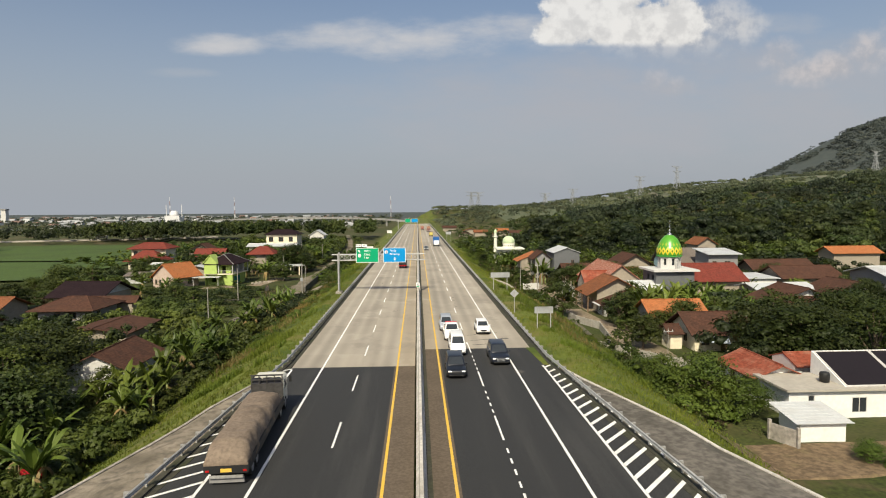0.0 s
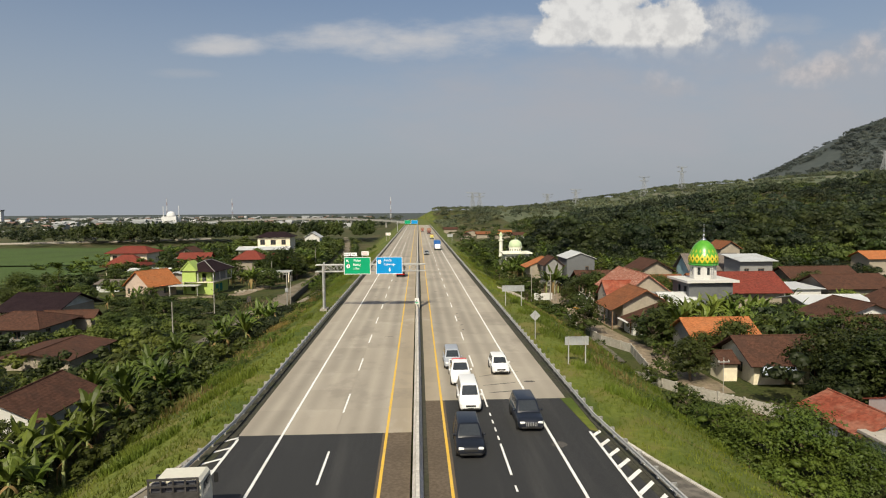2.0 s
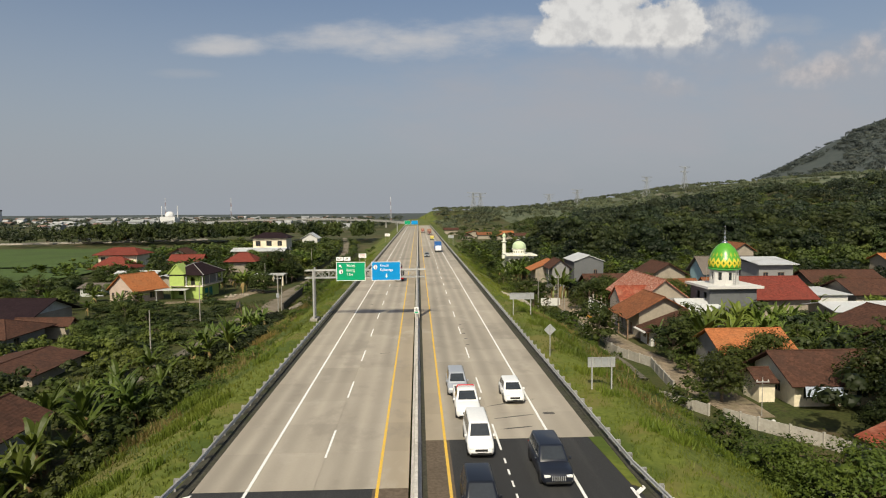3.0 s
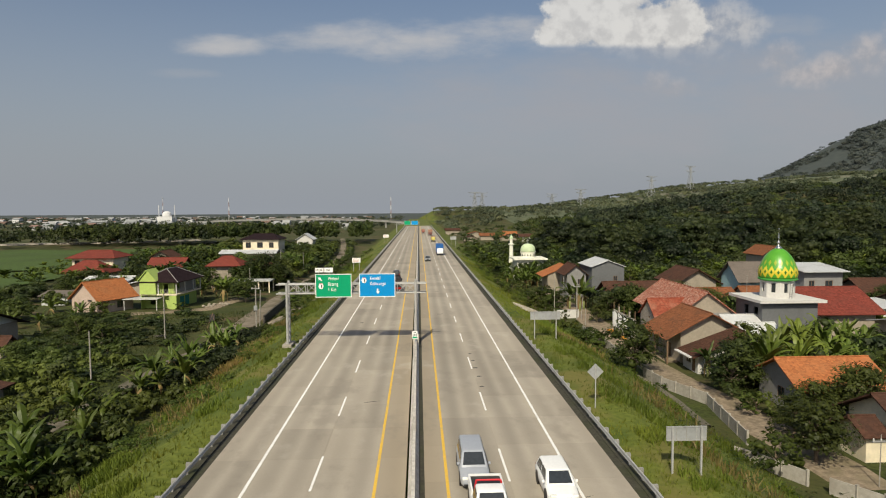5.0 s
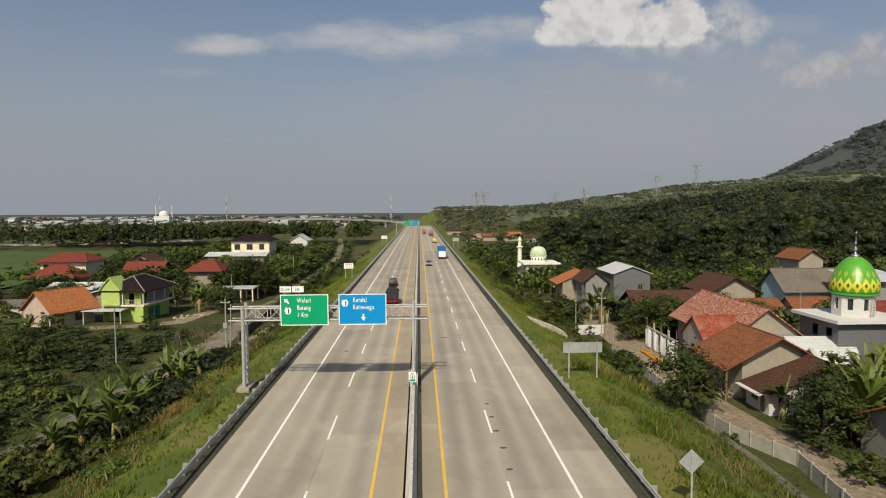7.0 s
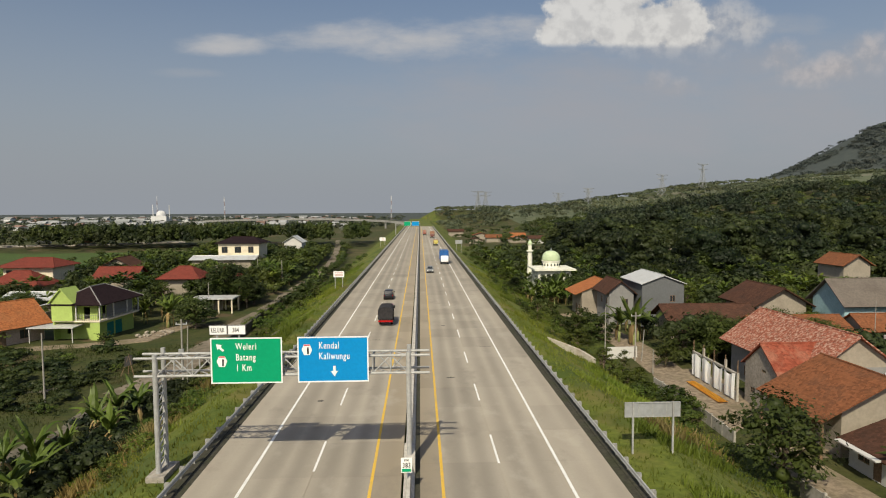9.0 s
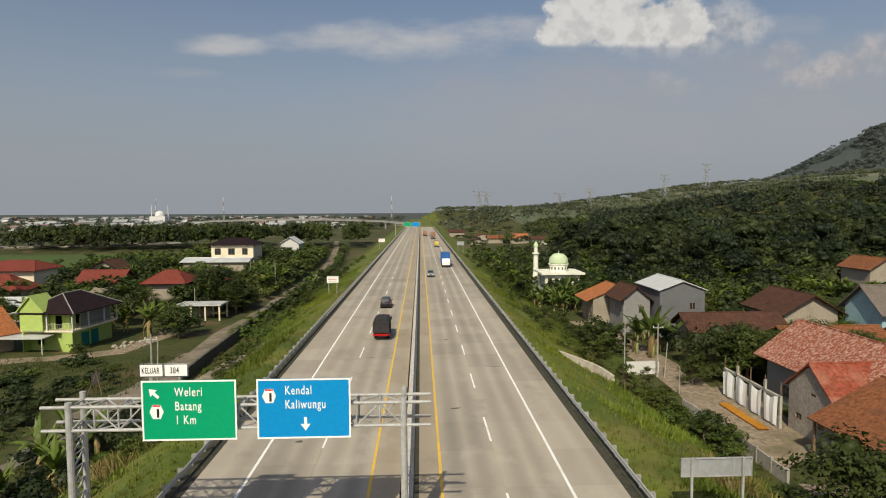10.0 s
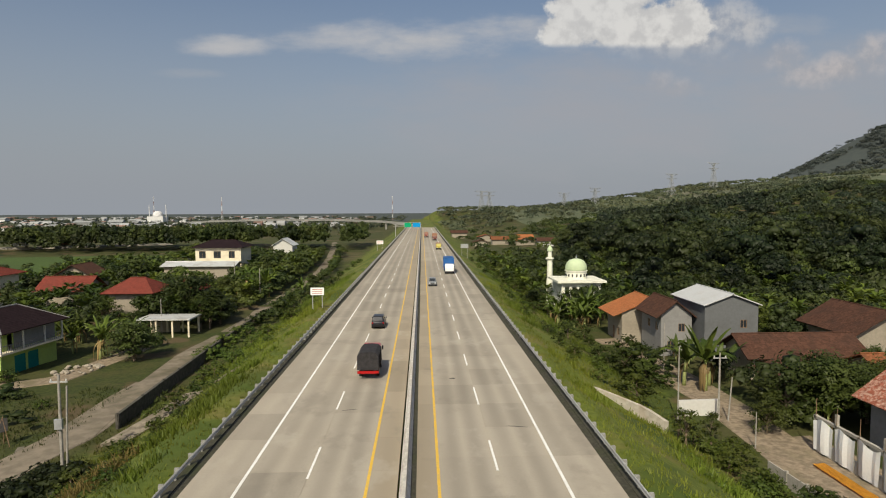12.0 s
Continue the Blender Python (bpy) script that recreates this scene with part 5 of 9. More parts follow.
    # lime gable on the front
    g = [(x0 - 0.1, y0 - 0.3, f2 + 0.25), (x0 + 3.6, y0 - 0.3, f2 + 0.25), (x0 + 3.6, y0 - 0.3, 0.2), (x0 + 1.75, y0 - 0.3, 2.25), (x0 - 0.1, y0 - 0.3, 0.2)]
    part("front_bay", prism(B(), g, (0, 1.5, 0)), LIME_WALL, ob)
    for s in (-1, 1):
        c = x0 + 1.75
        part("bay_verge", slab(B(), [(c, y0 - 0.6, 2.5), (c + s * 2.3, y0 - 0.6, -0.05), (c + s * 2.3, y0 + 3.4, -0.05), (c, y0 + 3.4, 2.5)], 0.16), LIME_WALL, ob)
    part("bay_base", flat(x0, x0 + 0.2, y0 - 0.1, y0 + 1.2, GL - 0.4, f2), LIME_WALL, ob)
    settle(ob, ((x0 + x1) / 2, (y0 + y1) / 2, GL), -6)
    c = thing("carport", "flat white carport roof on thin posts", "carport")
    part("roof", flat(-64.6, -57.0, 174.0, 178.6, -3.95, -3.8), ZINC, c)
    for x, y in ((-64.3, 174.3), (-57.3, 174.3), (-64.3, 178.3)):
        part("post", flat(x - 0.06, x + 0.06, y - 0.06, y + 0.06, GL - 0.3, -3.95), WHITE_WALL, c)
    settle(c, (-60.8, 176.3, GL))


green_house()


def open_shed():
    ob = thing("open_shelter", "open roadside shelter with flat roof on pale posts", "shelter")
    part("roof", flat(-48.4, -39.2, 201.8, 207.2, -3.45, -3.2), ZINC, ob)
    for x in (-48.0, -45.2, -42.4, -39.6):
        for y in (202.2, 206.8):
            part("post", flat(x - 0.14, x + 0.14, y - 0.14, y + 0.14, GL - 0.3, -3.45), CREAM_WALL, ob)
    part("back_wall", flat(-48.0, -43.0, 206.9, 207.05, GL - 0.3, -4.6), PALE_PLASTER, ob)
    settle(ob, (-43.8, 204.5, GL))


open_shed()


# ---- prayer houses ----
def dome_profile(r, h, k=14):
    out = []
    for i in range(k + 1):
        f = i / k
        a = f * math.pi / 2
        out.append((r * (math.cos(a) ** 0.8) * (1 + 0.06 * math.sin(f * math.pi)), h * math.sin(a) ** 0.95))
    return out


def paint_green_dome(n, P):
    sep = n.put("ShaderNodeSeparateXYZ", Vector=P["obj"])
    ang = n.math("ARCTAN2", sep.outputs[1], sep.outputs[0])
    z = sep.outputs[2]
    a = n.math("PINGPONG", n.math("MULTIPLY", ang, 18 / (2 * math.pi)), 0.5)
    band = n.math("ABSOLUTE", n.math("SUBTRACT", z, 1.0))
    dia = n.math("ADD", n.math("MULTIPLY", a, 1.6), band)
    yellow = n.math("MULTIPLY", n.step(dia, 0.98, 0.9), n.step(dia, 0.3, 0.36))
    diaup = n.math("ADD", n.math("MULTIPLY", n.math("SUBTRACT", 0.5, a), 1.6), n.math("ABSOLUTE", n.math("SUBTRACT", z, 2.4)))
    yellow = n.math("MAXIMUM", yellow, n.math("MULTIPLY", n.step(diaup, 0.50, 0.40), 0.45))
    col = n.mix(n.noise(P["obj"], 1.2, 3.0), (0.055, 0.25, 0.018), (0.12, 0.38, 0.035))
    col = n.mix(n.step(dia, 0.32, 0.26), col, (0.02, 0.12, 0.01))
    return n.mix(yellow, col, (0.62, 0.50, 0.04))


GREEN_DOME = material("painted_green_dome", paint_green_dome, 0.32, spec=0.5)
PALE_DOME = material("pale_green_dome", mottled((0.50, 0.60, 0.38), 0.08, 2, 0.5), 0.5)
CREAM_WHITE = material("cream_white_paint", mottled((0.74, 0.73, 0.62), 0.05, 2, 0.5), 0.7)
MAST_METAL = material("polished_metal", mottled((0.6, 0.6, 0.6), 0.05), 0.25, metal=0.9)


def onion(r, h, k=18):
    """A bulging dome that narrows to a tip."""
    out = []
    for i in range(k + 1):
        f = i / k
        out.append((r * (1 + 0.05 * math.sin(math.pi * min(1, f * 2.2))) * max(0.0, 1 - f ** 2.1) ** 0.72 + 0.35 * f, h * f))
    return out


def mosque():
    ob = thing("mosque", "grey prayer house with a green and yellow patterned dome", "mosque")
    c = (55.3, 129.8)
    bm = B()
    wall(bm, "x", 126.5, 51.1, 59.5, GR - 0.4, 1.45, 0.2, [(52 + 2.6 * k, 53.2 + 2.6 * k, -4.6, -2.2) for k in range(3)], 1)
    wall(bm, "x", 133.8, 51.1, 59.5, GR - 0.4, 1.45, 0.2, [], -1)
    wall(bm, "y", 51.1, 126.7, 133.6, GR - 0.4, 1.45, 0.2, [(127.6 + 2.6 * k, 128.8 + 2.6 * k, -0.8, 0.6) for k in range(2)], 1)
    wall(bm, "y", 59.5, 126.7, 133.6, GR - 0.4, 1.45, 0.2, [], -1)
    part("wall", bm, SLATE_WALL, ob, "grey rendered wall")
    part("roof_slab", flat(50.3, 60.3, 125.6, 134.6, 1.45, 1.86), WHITE_WALL, ob, "white roof slab with wide eaves")
    bm = B()
    k8 = 8
    for k in range(k8):
        a0, a1 = (2 * math.pi * (k + s) / k8 + math.pi / 8 for s in (0, 1))
        p, q = (Vector((c[0] + 2.4 * math.cos(a), c[1] + 2.4 * math.sin(a), 0)) for a in (a0, a1))
        d = q - p
        n_in = Vector((-(p + q).x / 2 + c[0], -(p + q).y / 2 + c[1], 0)).normalized() * 0.2
        for f0, f1, z0, z1 in ((0, 0.34, 1.86, 4.6), (0.66, 1, 1.86, 4.6), (0.34, 0.66, 1.86, 2.7), (0.34, 0.66, 4.1, 4.6)):
            u, v = p + d * f0, p + d * f1
            prism(bm, [(u.x, u.y, z0), (v.x, v.y, z0), (v.x + n_in.x, v.y + n_in.y, z0), (u.x + n_in.x, u.y + n_in.y, z0)], (0, 0, z1 - z0))
    part("drum", bm, WHITE_WALL, ob, "white octagonal drum with arched windows")
    part("drum_glass", lathe(B(), [(2.05, 2.0), (2.05, 4.5)], (c[0], c[1], 0), 16), GLASS, ob)
    part("drum_ledge", lathe(B(), [(2.45, 4.4), (2.75, 4.58), (2.75, 4.72), (2.5, 4.85)], (c[0], c[1], 0), 32), plain("green_ledge", (0.06, 0.28, 0.05), 0.4), ob, "green ledge")
    settle(ob, (c[0], c[1], GR))
    d = part("dome", lathe(B(), onion(2.6, 4.5), (0, 0, 0), 40), GREEN_DOME, ob, "glossy green dome with yellow diamonds", smooth=True)
    d.location = (0, 0, 4.8 - GR)
    s = part("finial", lathe(B(), [(0.6, 0), (0.42, 0.3), (0.16, 0.5), (0.12, 0.7), (0.26, 0.95), (0.1, 1.2), (0.07, 1.5), (0.16, 1.7), (0.05, 1.95), (0.04, 2.9), (0.12, 3.05), (0.02, 3.2)], (0, 0, 0), 12), MAST_METAL, ob, "silver finial", smooth=True)
    s.location = (0, 0, 9.15 - GR)
    lad = B()
    for s_ in (-0.2, 0.2):
        tube(lad, (0.6 + s_, -2.4, 1.9 - GR), (0.6 + s_, -2.7, 4.9 - GR), 0.03, 5)
    for k in range(8):
        tube(lad, (0.4, -2.43 - 0.03 * k, 2.2 + 0.33 * k - GR), (0.8, -2.43 - 0.03 * k, 2.2 + 0.33 * k - GR), 0.025, 5)
    part("ladder", lad, GREY_WALL, ob)


def pale_mosque():
    ob = thing("mosque", "cream prayer house with pale dome", "mosque")
    cx, cy = 34.4, 225.5
    bm = B()
    wall(bm, "x", 220.5, 29.6, 39.2, GR - 0.4, 1.2, 0.25, [(30.4 + 1.8 * k, 31.5 + 1.8 * k, -2.4, 0.2) for k in range(5)], 1)
    wall(bm, "x", 230.5, 29.6, 39.2, GR - 0.4, 1.2, 0.25, [], -1)
    wall(bm, "y", 29.6, 220.75, 230.25, GR - 0.4, 1.2, 0.25, [(222 + 2 * k, 223.1 + 2 * k, -2.4, 0.2) for k in range(4)], 1)
    wall(bm, "y", 39.2, 220.75, 230.25, GR - 0.4, 1.2, 0.25, [], -1)
    part("wall", bm, CREAM_WHITE, ob)
    part("roof_slab", flat(28.4, 40.4, 219.4, 231.4, 1.2, 1.7), CREAM_WHITE, ob)
    part("drum", lathe(B(), [(2.6, 1.7), (2.6, 3.5), (2.85, 3.6), (2.85, 3.8)], (cx, cy, 0), 24), CREAM_WHITE, ob)
    bm = B()
    for k in range(16):
        a = k * math.pi / 8 + 0.2
        x, y = cx + 2.58 * math.cos(a), cy + 2.58 * math.sin(a)
        tube(bm, (x, y, 2.3), (x, y, 2.95), 0.2, 6)
    part("drum_windows", bm, GLASS, ob)
    part("dome", lathe(B(), dome_profile(2.65, 2.9), (cx, cy, 3.8), 28), PALE_DOME, ob, "pale green dome", smooth=True)
    part("finial", lathe(B(), [(0.2, 0), (0.1, 0.3), (0.2, 0.5), (0.04, 0.7), (0.03, 1.2)], (cx, cy, 6.65), 8), MAST_METAL, ob)
    settle(ob, (cx, cy, GR))
    ob.matrix_world = ob.matrix_world @ Matrix.Scale(0.86, 4)
    m = thing("minaret", "slender cream minaret with balcony and cap", "minaret")
    x, y = 30.6, 234.5
    part("shaft", lathe(B(), [(1.0, GR - 0.4), (1.0, -1.0), (0.85, 0), (0.75, 4.4)], (x, y, 0), 12), CREAM_WHITE, m)
    part("balcony", lathe(B(), [(0.8, 0), (1.2, 0.25), (1.2, 0.5), (0.8, 0.6)], (x, y, 4.4), 16), CREAM_WHITE, m)
    part("lantern", lathe(B(), [(0.62, 0), (0.62, 1.5), (0.85, 1.6)], (x, y, 5.0), 12), CREAM_WHITE, m)
    part("cap", lathe(B(), [(0.8, 0), (0.75, 0.5), (0.4, 1.0), (0.05, 1.5)], (x, y, 6.6), 12), PALE_DOME, m)
    settle(m, (x, y, GR))
    m.matrix_world = m.matrix_world @ Matrix.Diagonal((0.8, 0.8, 0.95, 1))


mosque()
pale_mosque()


# ---- plants ----
RNG = np.random.default_rng(7)
DARK_LEAF = leafy((0.024, 0.040, 0.009), (0.066, 0.086, 0.018))("dark_leaves")
MID_LEAF = leafy((0.032, 0.052, 0.008), (0.082, 0.108, 0.018))("green_leaves")
LIME_LEAF = leafy((0.042, 0.074, 0.011), (0.096, 0.136, 0.022))("light_leaves")
BANANA_LEAF = leafy((0.042, 0.076, 0.010), (0.125, 0.168, 0.030), 0.45)("banana_leaf")
BANANA_DRY = leafy((0.20, 0.14, 0.06), (0.30, 0.22, 0.10))("withered_banana_leaf")
STEM = material("banana_stem", mottled((0.20, 0.22, 0.08), 0.25, 5, 1), 0.7)
WOODS_LEAF = leafy((0.013, 0.022, 0.008), (0.041, 0.056, 0.016), crowns=True)("woodland_leaves")
# pale grey-green: haze over the ridge is painted into these leaves
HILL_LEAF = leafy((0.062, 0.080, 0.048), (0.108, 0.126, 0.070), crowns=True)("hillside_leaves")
# haze across the plain is mixed into this green
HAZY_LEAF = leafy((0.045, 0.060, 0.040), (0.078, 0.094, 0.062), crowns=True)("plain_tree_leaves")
# bluish cast in the colour stands in for haze on the slope
SLOPE_LEAF = leafy((0.014, 0.023, 0.013), (0.037, 0.051, 0.025), crowns=True)("slope_leaves")
WOODS_MID = leafy((0.024, 0.040, 0.010), (0.068, 0.092, 0.021), crowns=True)("mixed_wood_leaves")
WOODS_GREEN = leafy((0.040, 0.062, 0.012), (0.095, 0.120, 0.024), crowns=True)("young_wood_leaves")
# blue-grey of far air put into the mountain's leaf colour
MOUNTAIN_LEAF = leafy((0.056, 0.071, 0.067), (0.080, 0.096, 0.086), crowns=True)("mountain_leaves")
GRASS_BLADE = leafy((0.088, 0.114, 0.014), (0.150, 0.172, 0.026))("grass_blades")
MEADOW_BLADE = leafy((0.034, 0.050, 0.009), (0.074, 0.088, 0.018))("meadow_blades")
LUSH_GRASS = leafy((0.082, 0.122, 0.014), (0.150, 0.190, 0.026))("lush_grass")
DRY_GRASS = leafy((0.17, 0.138, 0.045), (0.27, 0.215, 0.082))("dry_grass")
RICE = material("rice_field", mottled((0.054, 0.088, 0.016), 0.25, 1.2, 0.05, (0.04, 0.058, 0.014), 0.8), 0.9, bump=0.6, bump_scale=3)


def unit(v):
    return v / np.maximum(np.linalg.norm(v, axis=1, keepdims=True), 1e-9)


def leaf_faces(c, out, size, flat_bias=0.75, slim=0.5, jitter=0.33):
    """Pointed leaves at the places c, facing about the directions out."""
    k = len(c)
    nrm = unit(out * 0.7 + np.array([0, 0, flat_bias]) + RNG.normal(0, jitter, (k, 3)))
    a = unit(np.cross(nrm, RNG.normal(0, 1, (k, 3))))
    b = np.cross(nrm, a)
    s = (size * RNG.uniform(0.6, 1.3, k))[:, None]
    v = np.stack([c + a * s, c - a * s * 0.6 + b * s * slim * 1.3, c - a * s * 0.6 - b * s * slim * 1.3], 1)
    return v.reshape(-1, 3)


def face_mesh(name, v, mat, w=4):
    """Loose faces of w corners each."""
    me = bpy.data.meshes.new(name)
    k = len(v) // w
    me.vertices.add(w * k)
    me.vertices.foreach_set("co", np.ascontiguousarray(v, dtype=np.float32).ravel())
    me.loops.add(w * k)
    me.loops.foreach_set("vertex_index", np.arange(w * k, dtype=np.int32))
    me.polygons.add(k)
    me.polygons.foreach_set("loop_start", np.arange(0, w * k, w, dtype=np.int32))
    me.materials.append(mat)
    me.update()
    me.validate()
    return me


def ico(split):
    """Corners and faces of an icosahedron, split once if asked."""
    bm = B()
    bmesh.ops.create_icosphere(bm, subdivisions=1 + split, radius=1.0)
    bm.verts.ensure_lookup_table()
    v = np.array([p.co[:] for p in bm.verts])
    f = np.array([[p.index for p in q.verts] for q in bm.faces])
    bm.free()
    return v, f


def leaf_mesh(name, leaves, centres, radii, mat, split=0):
    """Loose leaves round dense inner clumps that close the gaps between them."""
    v0, f0 = ico(split)
    k, nv = len(centres), len(v0)
    lump = 1 + RNG.normal(0, 0.22, (k, nv, 1))
    core = (np.asarray(centres)[:, None] + v0[None] * lump * np.asarray(radii)[:, None]).reshape(-1, 3)
    base = len(leaves)
    faces = np.concatenate([np.arange(base).reshape(-1, 3), (f0[None] + base + np.arange(k)[:, None, None] * nv).reshape(-1, 3)])
    me = bpy.data.meshes.new(name)
    verts = np.concatenate([leaves, core])
    me.vertices.add(len(verts))
    me.vertices.foreach_set("co", np.ascontiguousarray(verts, dtype=np.float32).ravel())
    me.loops.add(faces.size)
    me.loops.foreach_set("vertex_index", faces.astype(np.int32).ravel())
    me.polygons.add(len(faces))
    me.polygons.foreach_set("loop_start", np.arange(0, faces.size, 3, dtype=np.int32))
    smooth = np.zeros(len(faces), dtype=bool)
    smooth[base // 3:] = True
    me.polygons.foreach_set("use_smooth", smooth)
    me.materials.append(mat)
    me.update()
    return me


def crown_points(lobes, per, spread, squash=0.75):
    """Leaves in clumps on the lobes (x, y, z, r), open between them."""
    cs, outs = [], []
    for x, y, z, r in lobes:
        k = max(3, int(r * r * 7))
        d = unit(RNG.normal(0, 1, (k, 3)))
        d[:, 2] = np.abs(d[:, 2]) * 1.0 - 0.25
        centre = np.array([x, y, z]) + d * r * RNG.uniform(0.75, 1.05, (k, 1)) * np.array([1, 1, squash])
        for c, o in zip(centre, d):
            cs.append(c + RNG.normal(0, spread, (per, 3)) * np.array([1, 1, 0.6]))
            outs.append(np.repeat(o[None], per, 0))
    return np.concatenate(cs), np.concatenate(outs)


def tree_kind(kind):
    """Trunk and crown meshes, standing at the origin."""
    h, r, mat, size, per, k, low = {
        "round": (5.6, 2.9, DARK_LEAF, 0.17, 16, 16, 0.24), "tall": (8.5, 2.8, MID_LEAF, 0.20, 11, 15, 0.32), "broad": (7.0, 3.9, DARK_LEAF, 0.19, 13, 19, 0.38),
        "light": (4.6, 3.6, LIME_LEAF, 0.13, 21, 20, 0.28), "thin": (6.5, 1.9, MID_LEAF, 0.2, 12, 10, 0.34), "bush": (2.3, 1.6, MID_LEAF, 0.16, 14, 9, 0.16), "low": (1.5, 1.8, LIME_LEAF, 0.15, 14, 9, 0.12)}[kind]
    lobes = []
    limbs = tube(B(), (0, 0, -0.4), (0.1, 0.05, h * 0.5), 0.032 * h, 8, 0.02 * h)
    for i in range(k):
        a = i * 2.4 + RNG.uniform(-0.4, 0.4)
        f = (i + 0.5) / k
        ring = math.sin(math.pi * min(1, 0.22 + 0.72 * f)) ** 0.8
        rr = r * 0.68 * ring * RNG.uniform(0.7, 1.15)
        z = h * (low + (0.9 - low) * f + RNG.uniform(-0.04, 0.04))
        x, y = rr * math.cos(a), rr * math.sin(a)
        lobes.append((x, y, z, r * RNG.uniform(0.36, 0.5)))
        tube(limbs, (0.1 * f, 0.05 * f, h * (0.15 + 0.3 * f)), (x * 0.8, y * 0.8, z), 0.012 * h, 5, 0.005 * h)
    squash = 0.42 if kind == "light" else 0.7
    c, o = crown_points(lobes, per, 0.3 * r / 2.6, squash)
    inner = [(q * 0.40, q * 0.40, q * 0.40 * squash) for _, _, _, q in lobes]
    return to_mesh("trunk", limbs, BARK), leaf_mesh("crown", leaf_faces(c, o, size), [q[:3] for q in lobes], inner, mat)


KINDS = {k: [tree_kind(k) for _ in range(n)] for k, n in (("round", 3), ("tall", 3), ("broad", 3), ("light", 2), ("thin", 2), ("bush", 3), ("low", 3))}
TREE_LABEL = {
    "round": "dense dark green broadleaf tree", "tall": "tall leafy tree with an uneven green crown", "broad": "broad dark green tree with spreading crown",
    "light": "light green spreading tree", "thin": "slender young tree with open crown", "bush": "leafy green shrub in rough grass", "low": "low light green bush on the bank"}


def tree(kind, x, y, s=1.0, z=None, group="trees"):
    z = ground_z(x, y) if z is None else z
    trunk, crown = KINDS[kind][int(RNG.integers(len(KINDS[kind])))]
    ob = thing("shrub" if kind in ("bush", "low") else "tree", TREE_LABEL[kind], "shrub" if kind in ("bush", "low") else "tree",
               pose(x, y, z, 0, 0, RNG.uniform(0, 360)) @ Matrix.Diagonal((s * RNG.uniform(0.9, 1.12), s * RNG.uniform(0.9, 1.12), s * RNG.uniform(0.88, 1.12), 1)), group=group)
    for n, me in (("trunk", trunk), ("crown", crown)):
        o = new(n, me)
        o.parent = ob


def banana_leaf_mesh(length, width, lift, droop):
    """A long blade that arches over, folded along its rib."""
    v, f = [], []
    k = 10
    for i in range(k + 1):
        t = i / k
        x = length * t * (1 - 0.25 * droop * t)
        z = lift * length * t - droop * length * t * t
        w = width * math.sin(math.pi * min(1, 0.12 + 0.88 * t) ** 0.8) * (1 if t < 1 else 0.1) + 0.02
        tear = RNG.uniform(0.5, 1.1)
        v += [(x, -w * tear, z - 0.25 * w), (x, 0, z + 0.05), (x, w * RNG.uniform(0.5, 1.1), z - 0.25 * w)]
    for i in range(k):
        a = 3 * i
        f += [(a, a + 1, a + 4, a + 3), (a + 1, a + 2, a + 5, a + 4)]
    return v, f


BLADES = [soup("leaf", *banana_leaf_mesh(RNG.uniform(2.1, 2.9), RNG.uniform(0.27, 0.36), RNG.uniform(0.6, 1.5), RNG.uniform(0.4, 1.2)), BANANA_LEAF) for _ in range(10)]
WITHERED = [soup("dry_leaf", *banana_leaf_mesh(1.6, 0.2, 0.1, 1.1), BANANA_DRY) for _ in range(2)]
UPRIGHT = soup("young_leaf", *banana_leaf_mesh(1.7, 0.28, 0.9, 0.35), BANANA_LEAF)
STEMS = [to_mesh("stem", tube(tube(B(), (0, 0, -0.3), (0.05, 0.03, 1.2), 0.17, 8, 0.14), (0.05, 0.03, 1.2), (0.08, 0.0, 2.2), 0.14, 8, 0.08), STEM, True)]


def banana(x, y, s=1.0, z=None):
    z = ground_z(x, y) if z is None else z
    ob = thing("banana_plant", "banana plant with long arching torn leaves", "banana plant", pose(x, y, z, RNG.uniform(-5, 5), RNG.uniform(-5, 5), RNG.uniform(0, 360)) @ Matrix.Scale(s, 4), "banana plants")
    o = new("stem", STEMS[0])
    o.parent = ob
    k = int(RNG.integers(7, 10))
    for i in range(k):
        o = new("leaf", BLADES[int(RNG.integers(len(BLADES)))])
        o.parent = ob
        o.matrix_local = pose(0.06, 0, 2.05 + 0.04 * i, 0, RNG.uniform(-28, 10), i * 137.5 + RNG.uniform(-15, 15))
    o = new("young_leaf", UPRIGHT)
    o.parent = ob
    o.matrix_local = pose(0.06, 0, 2.2, 0, -25, RNG.uniform(0, 360))
    for i in range(int(RNG.integers(1, 4))):
        o = new("dry_leaf", WITHERED[int(RNG.integers(2))])
        o.parent = ob
        o.matrix_local = pose(0.06, 0, 1.9, 0, 20, RNG.uniform(0, 360))


def clear(x, y, m=0.6):
    if any(a - m < x < b + m and c - m < y < d + m for a, b, c, d in FOOT):
        return False
    return abs(x) > 17.5 + flare(y)


def scatter(n, x0, x1, y0, y1, gap, ok=None):
    """Random places, no two nearer than gap."""
    got = []
    for _ in range(n * 12):
        if len(got) >= n:
            break
        x, y = RNG.uniform(x0, x1), RNG.uniform(y0, y1)
        if clear(x, y) and (ok is None or ok(x, y)) and all((x - a) ** 2 + (y - b) ** 2 > gap * gap for a, b in got):
            got.append((x, y))
    return got


def off_lane(x, y):
    """Keeps the lanes and yards open."""
    if x < 0:
        return lane_gap(x, y) > 3.2
    return not (30.5 < x < 37 and 90 < y < 200)


